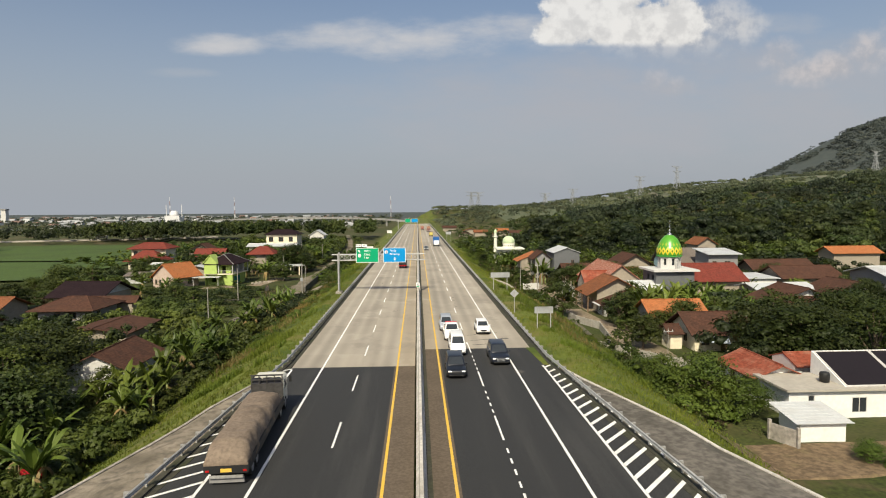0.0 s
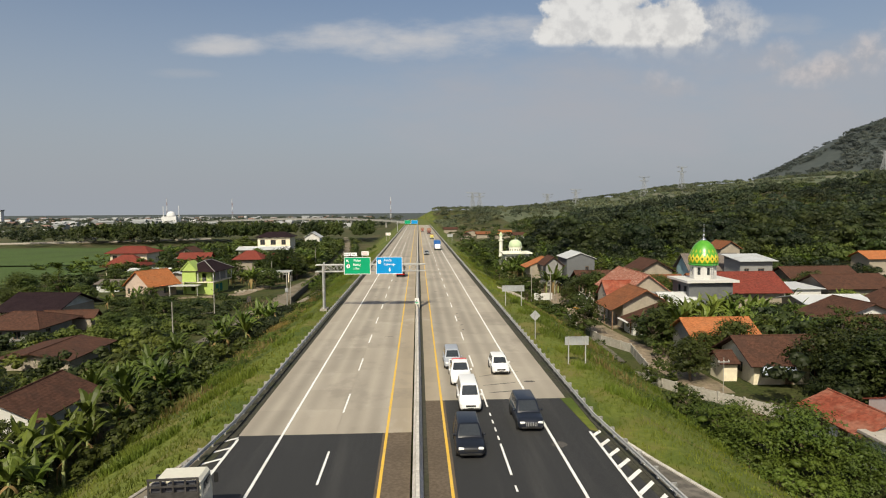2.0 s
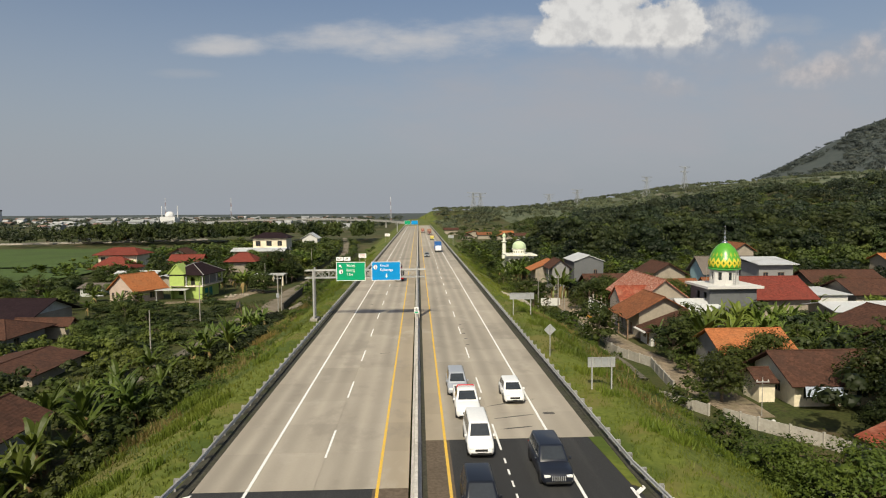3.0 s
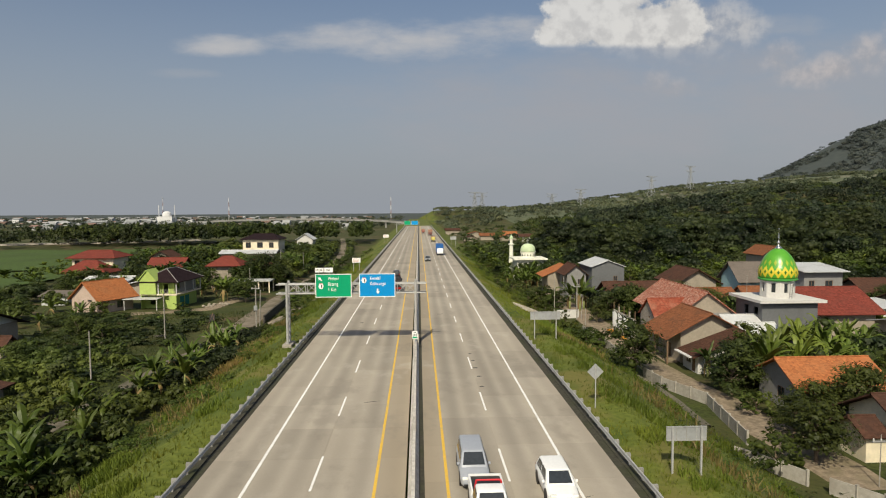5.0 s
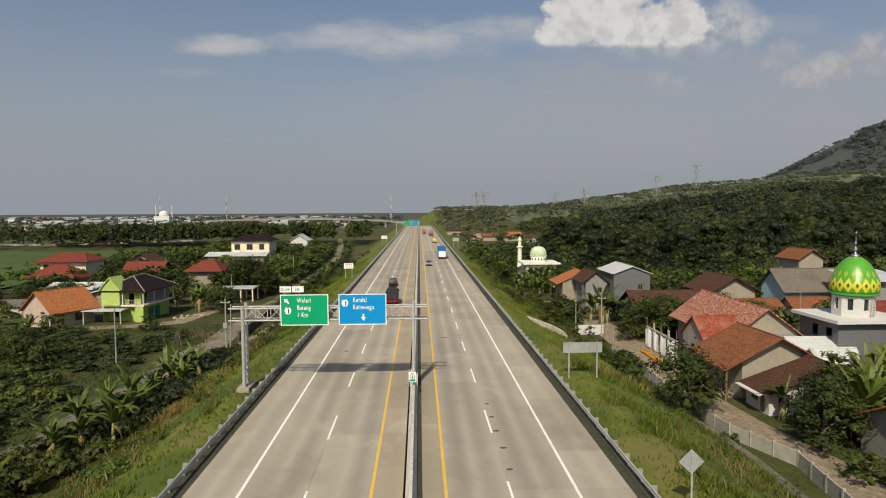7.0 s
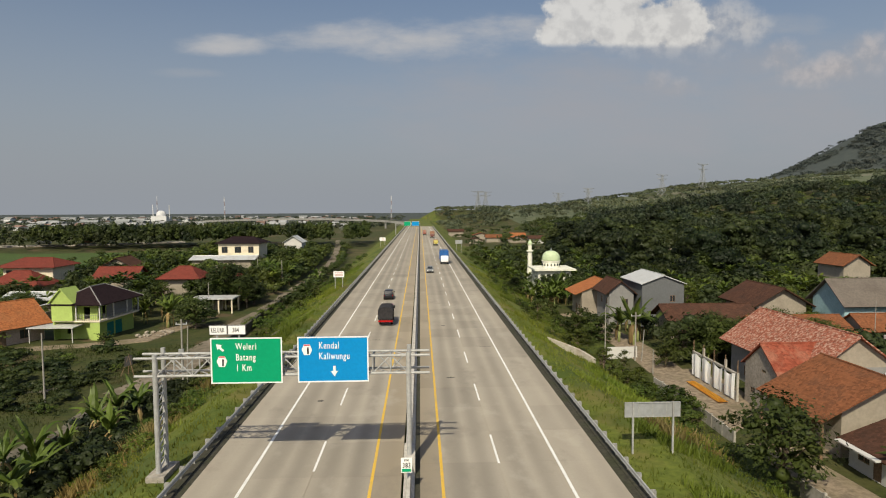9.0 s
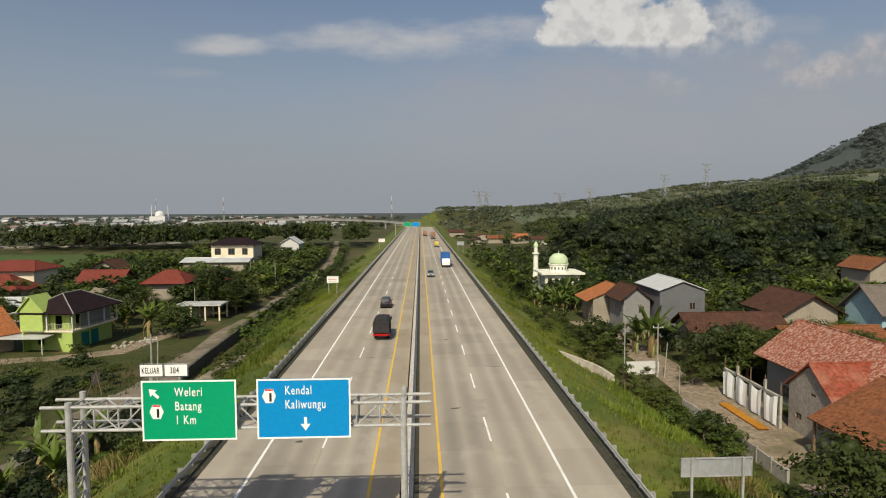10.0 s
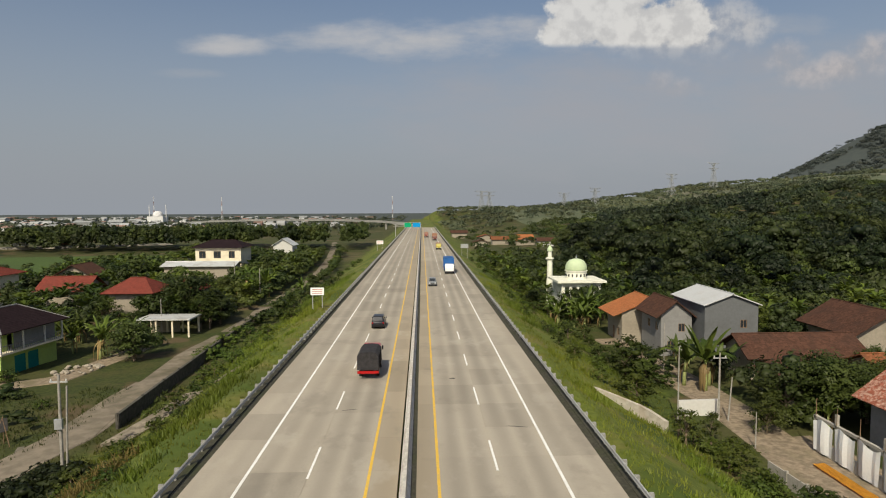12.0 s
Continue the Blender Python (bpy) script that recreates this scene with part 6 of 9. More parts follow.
def lane_x(y):
    """The middle of the village lane left of the motorway."""
    return float(np.interp(y, (60, 100, 115, 140, 150, 157, 170, 194, 211, 242, 273, 310, 360, 430, 520), (-39, -37.2, -36.2, -35.0, -33.4, -32.2, -33.4, -34.8, -33.6, -34.4, -33.6, -35.5, -40, -48, -60)))


def lane_gap(x, y):
    return abs(x - lane_x(y)) if y > 95 else 99


# single trees that stand out
for kind, x, y, s in (
    ("round", 28.6, 117.0, 1.3), ("round", 39.2, 111.2, 1.15), ("tall", 41.6, 113.4, 0.9), ("broad", 43.8, 96.8, 0.85), ("round", 40.2, 98.0, 0.85), ("round", 36.4, 95.6, 0.7),
    ("round", 34.4, 153.0, 0.6), ("broad", 46.0, 155.2, 0.8), ("broad", 48.4, 152.6, 0.9), ("tall", 53.0, 150.6, 0.8), ("thin", 27.6, 150.4, 0.5), ("low", 26.6, 149.0, 0.9),
    ("round", 30.0, 213.6, 0.95), ("broad", 36.6, 213.0, 0.85), ("round", 41.6, 216.0, 1.05), ("tall", 26.4, 216.6, 0.65), ("round", 33.2, 209.6, 0.85), ("broad", 46.0, 212.0, 0.9), ("round", 24.6, 224.0, 0.7), ("round", -41.2, 185.6, 1.2), ("round", -44.4, 190.6, 0.8), ("broad", -44.2, 214.6, 1.45), ("round", -38.2, 214.4, 1.1), ("round", -52.8, 227.0, 1.0), ("broad", -48.6, 218.6, 1.0), ("round", -52.4, 130.0, 0.75), ("round", -50.8, 126.8, 0.65), ("broad", -54.6, 124.6, 0.55), ("round", 34.2, 89.2, 0.95), ("round", 36.8, 108.0, 1.1), ("bush", 29.6, 87.4, 1.5), ("broad", 49.6, 76.6, 1.3), ("round", 42.4, 75.6, 0.8), ("round", 46.4, 77.4, 0.95), ("broad", 47.6, 83.0, 1.0), ("broad", 51.6, 83.4, 1.0), ("bush", 26.2, 72.8, 1.3), ("bush", 35.8, 101.4, 1.3), ("bush", 27.5, 173.4, 1.7), ("bush", 24.0, 159.6, 1.5), ("bush", 27.4, 135.4, 1.2), ("bush", 27.0, 130.4, 1.0), ("round", -46.0, 70.0, 1.0), ("tall", -40.4, 60.4, 1.1), ("broad", -37.4, 54.2, 1.1), ("round", -36.6, 59.6, 1.15), ("broad", -44.6, 74.6, 1.2), ("round", -36.0, 47.6, 1.0), ("tall", -39.6, 46.0, 1.0), ("round", -34.6, 66.4, 0.8), ("round", -42.0, 63.0, 1.35), ("broad", -45.0, 57.0, 1.25), ("round", -39.0, 56.4, 1.1), ("round", -40.0, 50.0, 1.2), ("round", -48.0, 62.0, 1.3), ("broad", -43.4, 67.6, 1.15), ("thin", 24.4, 148.6, 0.55), ("bush", 28.0, 146.0, 0.8), ("bush", 26.0, 144.2, 0.7), ("low", 27.2, 141.0, 1.0), ("low", 25.6, 138.4, 0.9), ("bush", 30.8, 177.0, 1.6), ("bush", 32.0, 174.6, 1.6), ("bush", 29.4, 171.0, 1.5), ("bush", 30.2, 181.0, 1.5), ("round", 38.4, 156.4, 1.15), ("round", 43.4, 158.2, 1.05), ("round", 57.0, 168.9, 0.75), ("tall", 95.0, 201.0, 0.9), ("broad", 100.4, 202.6, 0.9), ("round", 106.0, 203.4, 1.1), ("bush", -52.4, 174.8, 0.8), ("light", 30.2, 62.2, 1.28), ("light", 26.8, 66.0, 0.85), ("light", 33.6, 59.8, 0.85),
    ("broad", 51.4, 80.6, 1.1), ("broad", 53.6, 77.6, 1.1), ("tall", 50.6, 84.0, 0.85), ("broad", 58.0, 82.6, 1.1), ("broad", 63.0, 88.0, 1.15), ("tall", 57.0, 89.0, 1.0), ("round", 55.0, 73.4, 1.0), ("light", 37.8, 48.2, 0.42), ("low", 40.0, 46.4, 1.2),
):
    tree(kind, x, y, s)

# trees in the village, right
for x, y in scatter(58, 44, 122, 98, 200, 4.2, off_lane):
    tree(("round", "broad", "tall", "thin", "light")[int(RNG.integers(5))], x, y, RNG.uniform(0.6, 0.95))
for x, y in scatter(36, 50, 104, 60, 100, 4.0, off_lane):
    tree(("round", "broad", "tall", "broad")[int(RNG.integers(4))], x, y, RNG.uniform(0.8, 1.2))
# left, near: thick growth round the first house
for x, y in scatter(46, -80, -40, 38, 96, 3.9, lambda x, y: off_lane(x, y) and not (x > -66 and y > 80) and x < -36 - (y - 40) * 0.05):
    tree(("broad", "round", "broad", "tall", "light")[int(RNG.integers(5))], x, y, RNG.uniform(0.75, 1.15))
for x, y in scatter(12, -100, -80, 128, 200, 5.0, off_lane):
    tree(("broad", "round", "tall")[int(RNG.integers(3))], x, y, RNG.uniform(0.7, 1.1))
for kind, x, y, s in (("round", -57.0, 143.0, 0.8), ("round", -54.6, 146.4, 0.7), ("broad", -58.8, 147.6, 0.7), ("bush", -52.6, 142.4, 1.3), ("round", -84.0, 138.0, 0.9), ("broad", -90.0, 136.0, 0.9),
                      ("round", -62.4, 209.6, 0.75), ("round", -49.4, 211.4, 0.8), ("tall", -61.6, 216.0, 0.7), ("broad", -46.8, 216.6, 0.85), ("round", -48.6, 197.6, 0.6), ("thin", -38.6, 209.6, 0.7), ("bush", -54.0, 211.0, 1.3)):
    tree(kind, x, y, s)
for x, y in scatter(26, -70, -39, 205, 262, 4.6, off_lane):
    tree(("tall", "round", "broad")[int(RNG.integers(3))], x, y, RNG.uniform(0.5, 0.85))

# banana groves
for x, y, k in ((-31.2, 64.0, 1.25), (-30.2, 68.0, 1.2), (-29.6, 60.0, 1.2), (-31.0, 74.0, 1.25), (-29.4, 78.0, 1.2), (-31.4, 82.0, 1.3), (50.6, 120.8, 1.4), (52.4, 119.4, 1.5), (55.6, 119.6, 1.5), (58.6, 120.4, 1.4), (60.8, 118.6, 1.4), (44.5, 113.0, 1.5), (46.0, 115.2, 1.5), (43.4, 115.4, 1.4), (47.6, 112.0, 1.5), (45.8, 110.0, 1.4), (41.2, 109.6, 1.6), (42.8, 110.6, 1.5), (54.0, 122.6, 1.5), (57.0, 122.4, 1.5), (-46.8, 187.0, 1.5), (-47.6, 189.6, 1.4), (34.8, 166.6, 1.7), (36.2, 168.6, 1.6), (33.2, 168.8, 1.5), (31.6, 208.6, 1.6), (29.4, 206.6, 1.5), (27.2, 210.4, 1.4), (-38.4, 250.6, 1.7), (-40.4, 254.0, 1.6), (-39.4, 258.0, 1.6), (-47.4, 265.0, 1.6), (-44.4, 262.0, 1.6), (-29.6, 252.0, 1.2)):
    banana(x, y, k)
for n, a in (
    (17, (-36, -27.5, 60, 90)), (8, (-36, -28, 42, 58)), (8, (-36, -29, 84, 108)), (17, (-34.5, -26.5, 108, 136)), (20, (45, 62, 106, 121)), (8, (56, 72, 88, 106)), (8, (26, 33, 200, 216)), (10, (34, 41, 171, 182)), (10, (24, 44, 205, 219)),
    (10, (-62, -46, 190, 204)), (6, (-58, -40, 228, 262)), (8, (76, 92, 128, 138)), (6, (64, 78, 146, 157)), (8, (48, 58, 151, 157))):
    for x, y in scatter(n, *a, 1.7, off_lane):
        banana(x, y, RNG.uniform(0.85, 1.25))

for n, a in ((16, (49, 62, 118, 124.4)), (14, (36.5, 45, 108.6, 116)), (10, (50, 64, 104, 110)), (10, (40, 56, 146, 158)), (10, (62, 78, 116, 132)), (8, (86, 100, 126, 140)), (10, (-84, -62, 150, 168))):
    for x, y in scatter(n, *a, 1.9, off_lane):
        if RNG.uniform() < 0.5:
            banana(x, y, RNG.uniform(0.8, 1.2))
        else:
            tree("bush", x, y, RNG.uniform(0.8, 1.5))
# shrubs along the banks
for x, y in scatter(44, -27.5, -20, 118, 330, 2.4):
    tree(("low", "bush", "low")[int(RNG.integers(3))], x, y, RNG.uniform(0.5, 1.0))
for x, y in scatter(60, 22, 31, 160, 330, 2.4):
    tree(("low", "bush", "bush")[int(RNG.integers(3))], x, y, RNG.uniform(0.6, 1.3))
for x, y in scatter(14, 25, 31, 56, 74, 2.2):
    tree(("low", "bush", "low")[int(RNG.integers(3))], x, y, RNG.uniform(0.7, 1.2))
for x, y in scatter(10, 25, 29.5, 92, 150, 2.5):
    tree(("low", "bush")[int(RNG.integers(2))], x, y, RNG.uniform(0.4, 0.8))
for x, y in scatter(12, -66, -40, 108, 168, 5.0, off_lane):
    tree(("low", "bush", "low")[int(RNG.integers(3))], x, y, RNG.uniform(0.3, 0.7))
for y in np.arange(186, 244, 3.6):
    tree(("bush", "low")[int(RNG.integers(2))], -30.4 + RNG.uniform(-0.8, 0.8), y, RNG.uniform(0.7, 1.1))
for x, y in scatter(34, 15.5, 23, 160, 300, 2.2):
    tree(("low", "bush", "low")[int(RNG.integers(3))], x, y, RNG.uniform(0.35, 0.75))
for x, y in scatter(24, -26, -19, 84, 150, 2.2, lambda x, y: lane_gap(x, y) > 2.4):
    tree("low", x, y, RNG.uniform(0.4, 0.8))
for kind, x, y, s in (("broad", 42.6, 155.4, 1.05), ("broad", 50.4, 155.2, 1.0), ("broad", 57.0, 155.0, 0.9), ("round", 62.4, 154.6, 0.8), ("thin", 24.6, 150.6, 0.5), ("bush", 25.4, 149.4, 0.9), ("bush", 26.8, 140.6, 1.0), ("bush", 28.4, 136.8, 1.1), ("bush", 29.0, 133.4, 1.0)):
    tree(kind, x, y, s)
# growth that hides the walls of the houses right of the motorway
for x, y in scatter(30, 44, 110, 108, 206, 2.6, off_lane):
    if RNG.uniform() < 0.5:
        banana(x, y, RNG.uniform(0.9, 1.3))
    else:
        tree("bush", x, y, RNG.uniform(1.0, 1.7))


# ---- grass and distant woods, without number ----
def blades(places, h, mat, name, label, per=3):
    """Tufts of slim blades."""
    p = np.repeat(np.array(places), per, 0)
    k = len(p)
    a = RNG.uniform(0, 2 * math.pi, k)
    hh = h * RNG.uniform(0.45, 1.3, k)
    w = (0.035 + 0.06 * h) * RNG.uniform(0.6, 1.2, k)
    across = np.stack([np.cos(a) * w, np.sin(a) * w, np.zeros(k)], 1)
    foot = p + np.stack([RNG.normal(0, 0.12, k), RNG.normal(0, 0.12, k), np.full(k, -0.08)], 1)
    tip = foot + np.stack([RNG.normal(0, 0.4, k) * hh, RNG.normal(0, 0.4, k) * hh, hh + 0.08], 1)
    v = np.stack([foot - across, foot + across, tip + across * 0.25, tip - across * 0.25], 1).reshape(-1, 3)
    tagged(new(name, face_mesh(name, v, mat)), label, "grass", kind="stuff")


def bank_places(n, side, y0, y1, a0=12.7, a1=29.0, thin=-0.5):
    out = []
    while len(out) < n:
        y = y0 + (y1 - y0) * RNG.uniform() ** 1.5
        a = RNG.uniform(a0, a1)
        x = side * a
        edge = 12.7 + flare(y) + max(0, min(7.0, (54 - y) * (0.24 if side > 0 else 0.2)))
        if a > edge and noise.noise((x * 0.2, y * 0.2, 5)) > thin and not (side < 0 and lane_gap(x, y) < 2.2):
            out.append((x, y, ground_z(x, y)))
    return out


blades(bank_places(13000, -1, 18, 230) + bank_places(13000, 1, 18, 230), 0.21, GRASS_BLADE, "bank_grass", "rough yellow-green grass on the road banks")
dry = []
for cx, cy, rx, ry, k in ((-23.6, 104.0, 2.2, 3.0, 150), (-22.8, 114.0, 2.0, 2.6, 190), (-23.4, 124.5, 2.6, 3.4, 420), (-21.6, 138.0, 2.2, 3.0, 200), (-20.6, 94.0, 2.6, 4.0, 90), (-24.0, 78.0, 2.4, 4.0, 90),
                          (19.8, 117.0, 1.6, 2.6, 130), (23.8, 121.0, 2.0, 3.0, 110), (23.4, 98.0, 2.4, 5.0, 70), (21.0, 80.0, 2.6, 4.0, 80)):
    for _ in range(k):
        x, y = RNG.normal(cx, rx * 0.55), RNG.normal(cy, ry * 0.55)
        dry.append((x, y, ground_z(x, y)))
blades(dry, 0.7, DRY_GRASS, "dry_grass", "tall dry yellow grass in patches")
blades(bank_places(5200, -1, 60, 250, 15.0, 27.0, 0.12) + bank_places(4200, 1, 60, 250, 15.0, 27.0, 0.16), 0.5, LUSH_GRASS, "lush_grass", "tall lush grass in clumps on the banks", 4)
field = []
for x, y in zip(RNG.uniform(-75, -28, 14000), RNG.uniform(100, 172, 14000)):
    if lane_gap(x, y) > 1.55 and clear(x, y) and noise.noise((x * 0.1, y * 0.1, 4)) > -0.08:
        field.append((x, y, ground_z(x, y)))
blades(field, 0.3, MEADOW_BLADE, "meadow_grass", "uneven green meadow grass", 2)


def weeds(areas, name, mat, size=0.17, per=12, label="low weeds and creepers"):
    cs, outs = [], []
    for (x0, x1, y0, y1), k in areas:
        for _ in range(k):
            x, y = RNG.uniform(x0, x1), RNG.uniform(y0, y1)
            if not clear(x, y, 0.0) or (x < 0 and lane_gap(x, y) < 2.6) or noise.noise((x * 0.25, y * 0.25, 11)) < -0.1:
                continue
            c = np.array([x, y, ground_z(x, y) + 0.15])
            r = RNG.uniform(0.3, 0.8)
            p = c + RNG.normal(0, r, (per, 3)) * np.array([1, 1, 0.3])
            cs.append(p)
            outs.append(np.repeat(np.array([[0, 0, 0.6]]), per, 0))
    v = leaf_faces(np.concatenate(cs), np.concatenate(outs), size)
    tagged(new(name, face_mesh(name, v, mat, 3)), label, "weeds", kind="stuff")


weeds([((-28, -18, 90, 260), 800), ((20, 30, 60, 300), 500), ((-75, -28, 100, 172), 450), ((-40, -26, 42, 100), 700)], "weeds", MID_LEAF)
weeds([((-28, -17, 62, 260), 500), ((19, 30, 52, 260), 500), ((24, 34, 52, 86), 130)], "creepers", LIME_LEAF, 0.13, 14, "light green creepers over the bank")


def woods(name, places, mat, size, per, label, spread=(1.6, 1.6, 1.3), height=(7, 12), jitter=0.1, lobes=5, clumps=False):
    """Many crowns, each a few lumps of leaf sprays that face outwards, with gaps and uneven tops."""
    k = len(places)
    pl = np.array(places)
    per = max(5, int(per * 0.85))
    s = RNG.uniform(0.6, 1.5, k)
    h = RNG.uniform(height[0], height[1], k) * (0.6 + 0.4 * s)
    if clumps:
        h *= np.array([0.85 + 0.75 * noise.noise((p[0] * 0.028, p[1] * 0.028, 17)) for p in places])
    base, hh, ss = np.repeat(pl, lobes, 0), np.repeat(h, lobes), np.repeat(s, lobes)
    sp = np.array(spread)
    a = RNG.uniform(0, 2 * math.pi, k * lobes)
    rr = RNG.uniform(0.2, 1.15, k * lobes) * ss
    lc = base + np.stack([np.cos(a) * rr * sp[0], np.sin(a) * rr * sp[1], hh * RNG.uniform(0.48, 0.88, k * lobes)], 1)
    c = np.repeat(lc, per, 0)
    cs = np.repeat(ss, per)[:, None]
    d = unit(RNG.normal(0, 1, (len(c), 3)))
    d[:, 2] = np.abs(d[:, 2]) * 1.1 - 0.3
    c = c + d * sp * 0.85 * cs * RNG.uniform(0.74, 1.12, (len(c), 1))
    near = size < 0.6
    leaves = leaf_faces(c, unit(d) * 1.4, size, 0.25, 0.7, jitter)
    me = leaf_mesh(name, leaves, lc, ss[:, None] * sp * 0.42, mat) if near else face_mesh(name, leaves, mat, 3)
    own = me.attributes.new("crown", "FLOAT", "FACE")
    tone = RNG.uniform(0, 1, k)
    own.data.foreach_set("value", np.concatenate([np.repeat(tone, lobes * per), np.repeat(tone, lobes * 20 * near)]).astype(np.float32))
    tagged(new(name, me), label, "woods", kind="stuff")


def wood_places(n, fx, fy, ok=lambda x, y: True, gap=0.0):
    out = []
    for _ in range(n * 6):
        if len(out) >= n:
            break
        x, y = fx(), fy()
        if abs(x) > 24 and clear(x, y) and ok(x, y) and (not gap or all((x - a) ** 2 + (y - b) ** 2 > gap * gap for a, b, _ in out)):
            out.append((x, y, ground_z(x, y)))
    return out


U = RNG.uniform
wide = lambda y: 0.80 * y + 40
def between(m):
    return lambda x, y: not (38 < x < 45.5 and 78 < y < 88) and clear(x, y, m) and off_lane(x, y) and noise.noise((x * 0.07, y * 0.07, 13)) > -0.3


woods("garden_growth", wood_places(380, lambda: U(38, 130), lambda: U(62, 206), between(1.7)), WOODS_LEAF, 0.28, 40, "thick dark growth in the gardens", (1.4, 1.4, 1.1), (3, 6.2))
woods("garden_growth_light", wood_places(170, lambda: U(38, 130), lambda: U(62, 206), between(1.5)), WOODS_MID, 0.26, 40, "lighter growth in the gardens", (1.1, 1.1, 0.9), (2, 4))
woods("grove_growth", wood_places(220, lambda: U(-92, -38), lambda: U(36, 96), lambda x, y: between(1.2)(x, y) and abs(x - lane_x(y)) > 2.5 and not (x > -66 and y > 82)), WOODS_LEAF, 0.24, 44, "thick dark growth in the groves", (1.25, 1.25, 1.0), (3, 6))
woods("yard_growth", wood_places(150, lambda: U(-104, -40), lambda: U(150, 262), lambda x, y: between(1.6)(x, y) and (y > 190 or x < -76)), WOODS_MID, 0.26, 50, "growth round the yards", (1.25, 1.25, 1.0), (2.5, 5))
woods("yard_bushes", wood_places(130, lambda: U(-76, -39), lambda: U(82, 134), lambda x, y: clear(x, y, 0.7) and lane_gap(x, y) > 2.4), WOODS_GREEN, 0.22, 30, "bushes round the low houses", (0.95, 0.95, 0.6), (1.4, 3.0))
woods("yard_bushes_dark", wood_places(55, lambda: U(-90, -39), lambda: U(80, 116), lambda x, y: clear(x, y, 0.8) and lane_gap(x, y) > 2.4), WOODS_LEAF, 0.24, 34, "dark bushes and small trees round the low houses", (1.1, 1.1, 0.8), (2.0, 4.0))
woods("meadow_bushes", wood_places(230, lambda: U(-74, -27.5), lambda: U(106, 169), lambda x, y: clear(x, y, 1.0) and lane_gap(x, y) > 2.6 and (x < -40 or y < 138) and noise.noise((x * 0.07, y * 0.07, 31)) > -0.08), WOODS_MID, 0.17, 30, "low bushes in the meadow", (1.3, 1.3, 0.35), (0.5, 1.4), 0.3)
woods("lane_growth", wood_places(75, lambda: U(-34, -25), lambda: U(112, 146), lambda x, y: lane_gap(x, y) > 2.8), WOODS_LEAF, 0.18, 34, "dark tangled growth between lane and bank", (0.95, 0.95, 0.6), (0.9, 2.2), 0.3)
woods("grove_undergrowth", wood_places(200, lambda: U(-40, -26.5), lambda: U(40, 108), lambda x, y: abs(x - lane_x(y)) > 1.5), WOODS_GREEN, 0.20, 34, "leafy undergrowth between banana plants", (0.9, 0.9, 0.6), (1.2, 2.6))
woods("orchard", wood_places(130, lambda: U(-128, -39), lambda: U(206, 330), lambda x, y: lane_gap(x, y) > 4 and not (x < -94 and y < 245) and not (-114 < x < -64 and 320 < y)), WOODS_MID, 0.30, 44, "orchard trees between the houses", (1.3, 1.3, 1.1), (4, 7))
woods("bank_wood", wood_places(200, lambda: U(27, 96), lambda: U(214, 290), lambda x, y: x > 30 or y > 232), WOODS_LEAF, 0.36, 34, "mixed trees behind the village", (1.5, 1.5, 1.2), (4.5, 8))
woods("bank_wood_light", wood_places(110, lambda: U(25, 110), lambda: U(212, 300)), WOODS_MID, 0.36, 30, "lighter green trees behind the village", (1.5, 1.5, 1.2), (4, 7))
woods("lane_hedge", [(lane_x(y) + sx * U(3.4, 5.5), y, ground_z(lane_x(y) + sx * 4, y)) for y in np.arange(214, 420, 3.2) for sx in (-1, 1)], WOODS_MID, 0.34, 20, "hedges along the village lane", (1.0, 1.0, 0.7), (2, 4.2))
# plantation belt and hedges, left
woods("plantation", wood_places(1000, lambda: U(-240, -34), lambda: U(425, 490), lambda x, y: lane_gap(x, y) > 5 and not -92 < x < -80), WOODS_MID, 0.55, 18, "dark plantation of even tall trees", (1.7, 1.7, 2.4), (11, 13.5), 0.14)
woods("left_trees", wood_places(300, lambda: U(-380, -130), lambda: U(300, 470), lambda x, y: y > 395 - 0.25 * (x + 380) * -0.2 and not (-250 < x < -118 and y < 400)), WOODS_LEAF, 0.7, 12, "scattered dark trees round the rice fields", (2.2, 2.2, 1.8), (7, 12))
woods("garden_trees", wood_places(430, lambda: U(-230, -36), lambda: U(262, 386), lambda x, y: lane_gap(x, y) > 4 and noise.noise((x * 0.03, y * 0.03, 8)) > -0.25 and not (x < -112 and y < 398) and not (-114 < x < -64 and (320 < y < 362 or 382 < y < 420))), WOODS_MID, 0.42, 20, "gardens and trees between the fields", (1.5, 1.5, 1.0), (3, 7))
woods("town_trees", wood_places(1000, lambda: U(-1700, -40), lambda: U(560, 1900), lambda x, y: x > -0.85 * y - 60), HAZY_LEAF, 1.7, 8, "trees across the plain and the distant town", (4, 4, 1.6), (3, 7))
# right: wooded slopes
def valley(x, y):
    """The open strip of fields and houses beyond the village, right of the motorway."""
    return not (x < 62 + 0.10 * (y - 290) and y > 290)


slope = lambda x, y: x < wide(y) and (x > 90 or y > 285) and valley(x, y)
woods("near_woods", wood_places(330, lambda: U(26, 330), lambda: U(205, 430), slope, 6.0), WOODS_LEAF, 0.42, 60, "mixed dark woods on the lower slope", (3.0, 3.0, 2.3), (5, 14), 0.16, 9, True)
woods("near_woods_light", wood_places(380, lambda: U(26, 330), lambda: U(205, 470), slope, 6.0), WOODS_MID, 0.42, 54, "lighter trees among the dark woods", (2.5, 2.5, 2.0), (4, 11), 0.16, 8, True)
woods("bright_crowns", wood_places(70, lambda: U(26, 330), lambda: U(205, 430), slope, 9.0), WOODS_GREEN, 0.40, 54, "bright green crowns among the dark woods", (2.4, 2.4, 1.7), (5, 11), 0.16, 8, True)
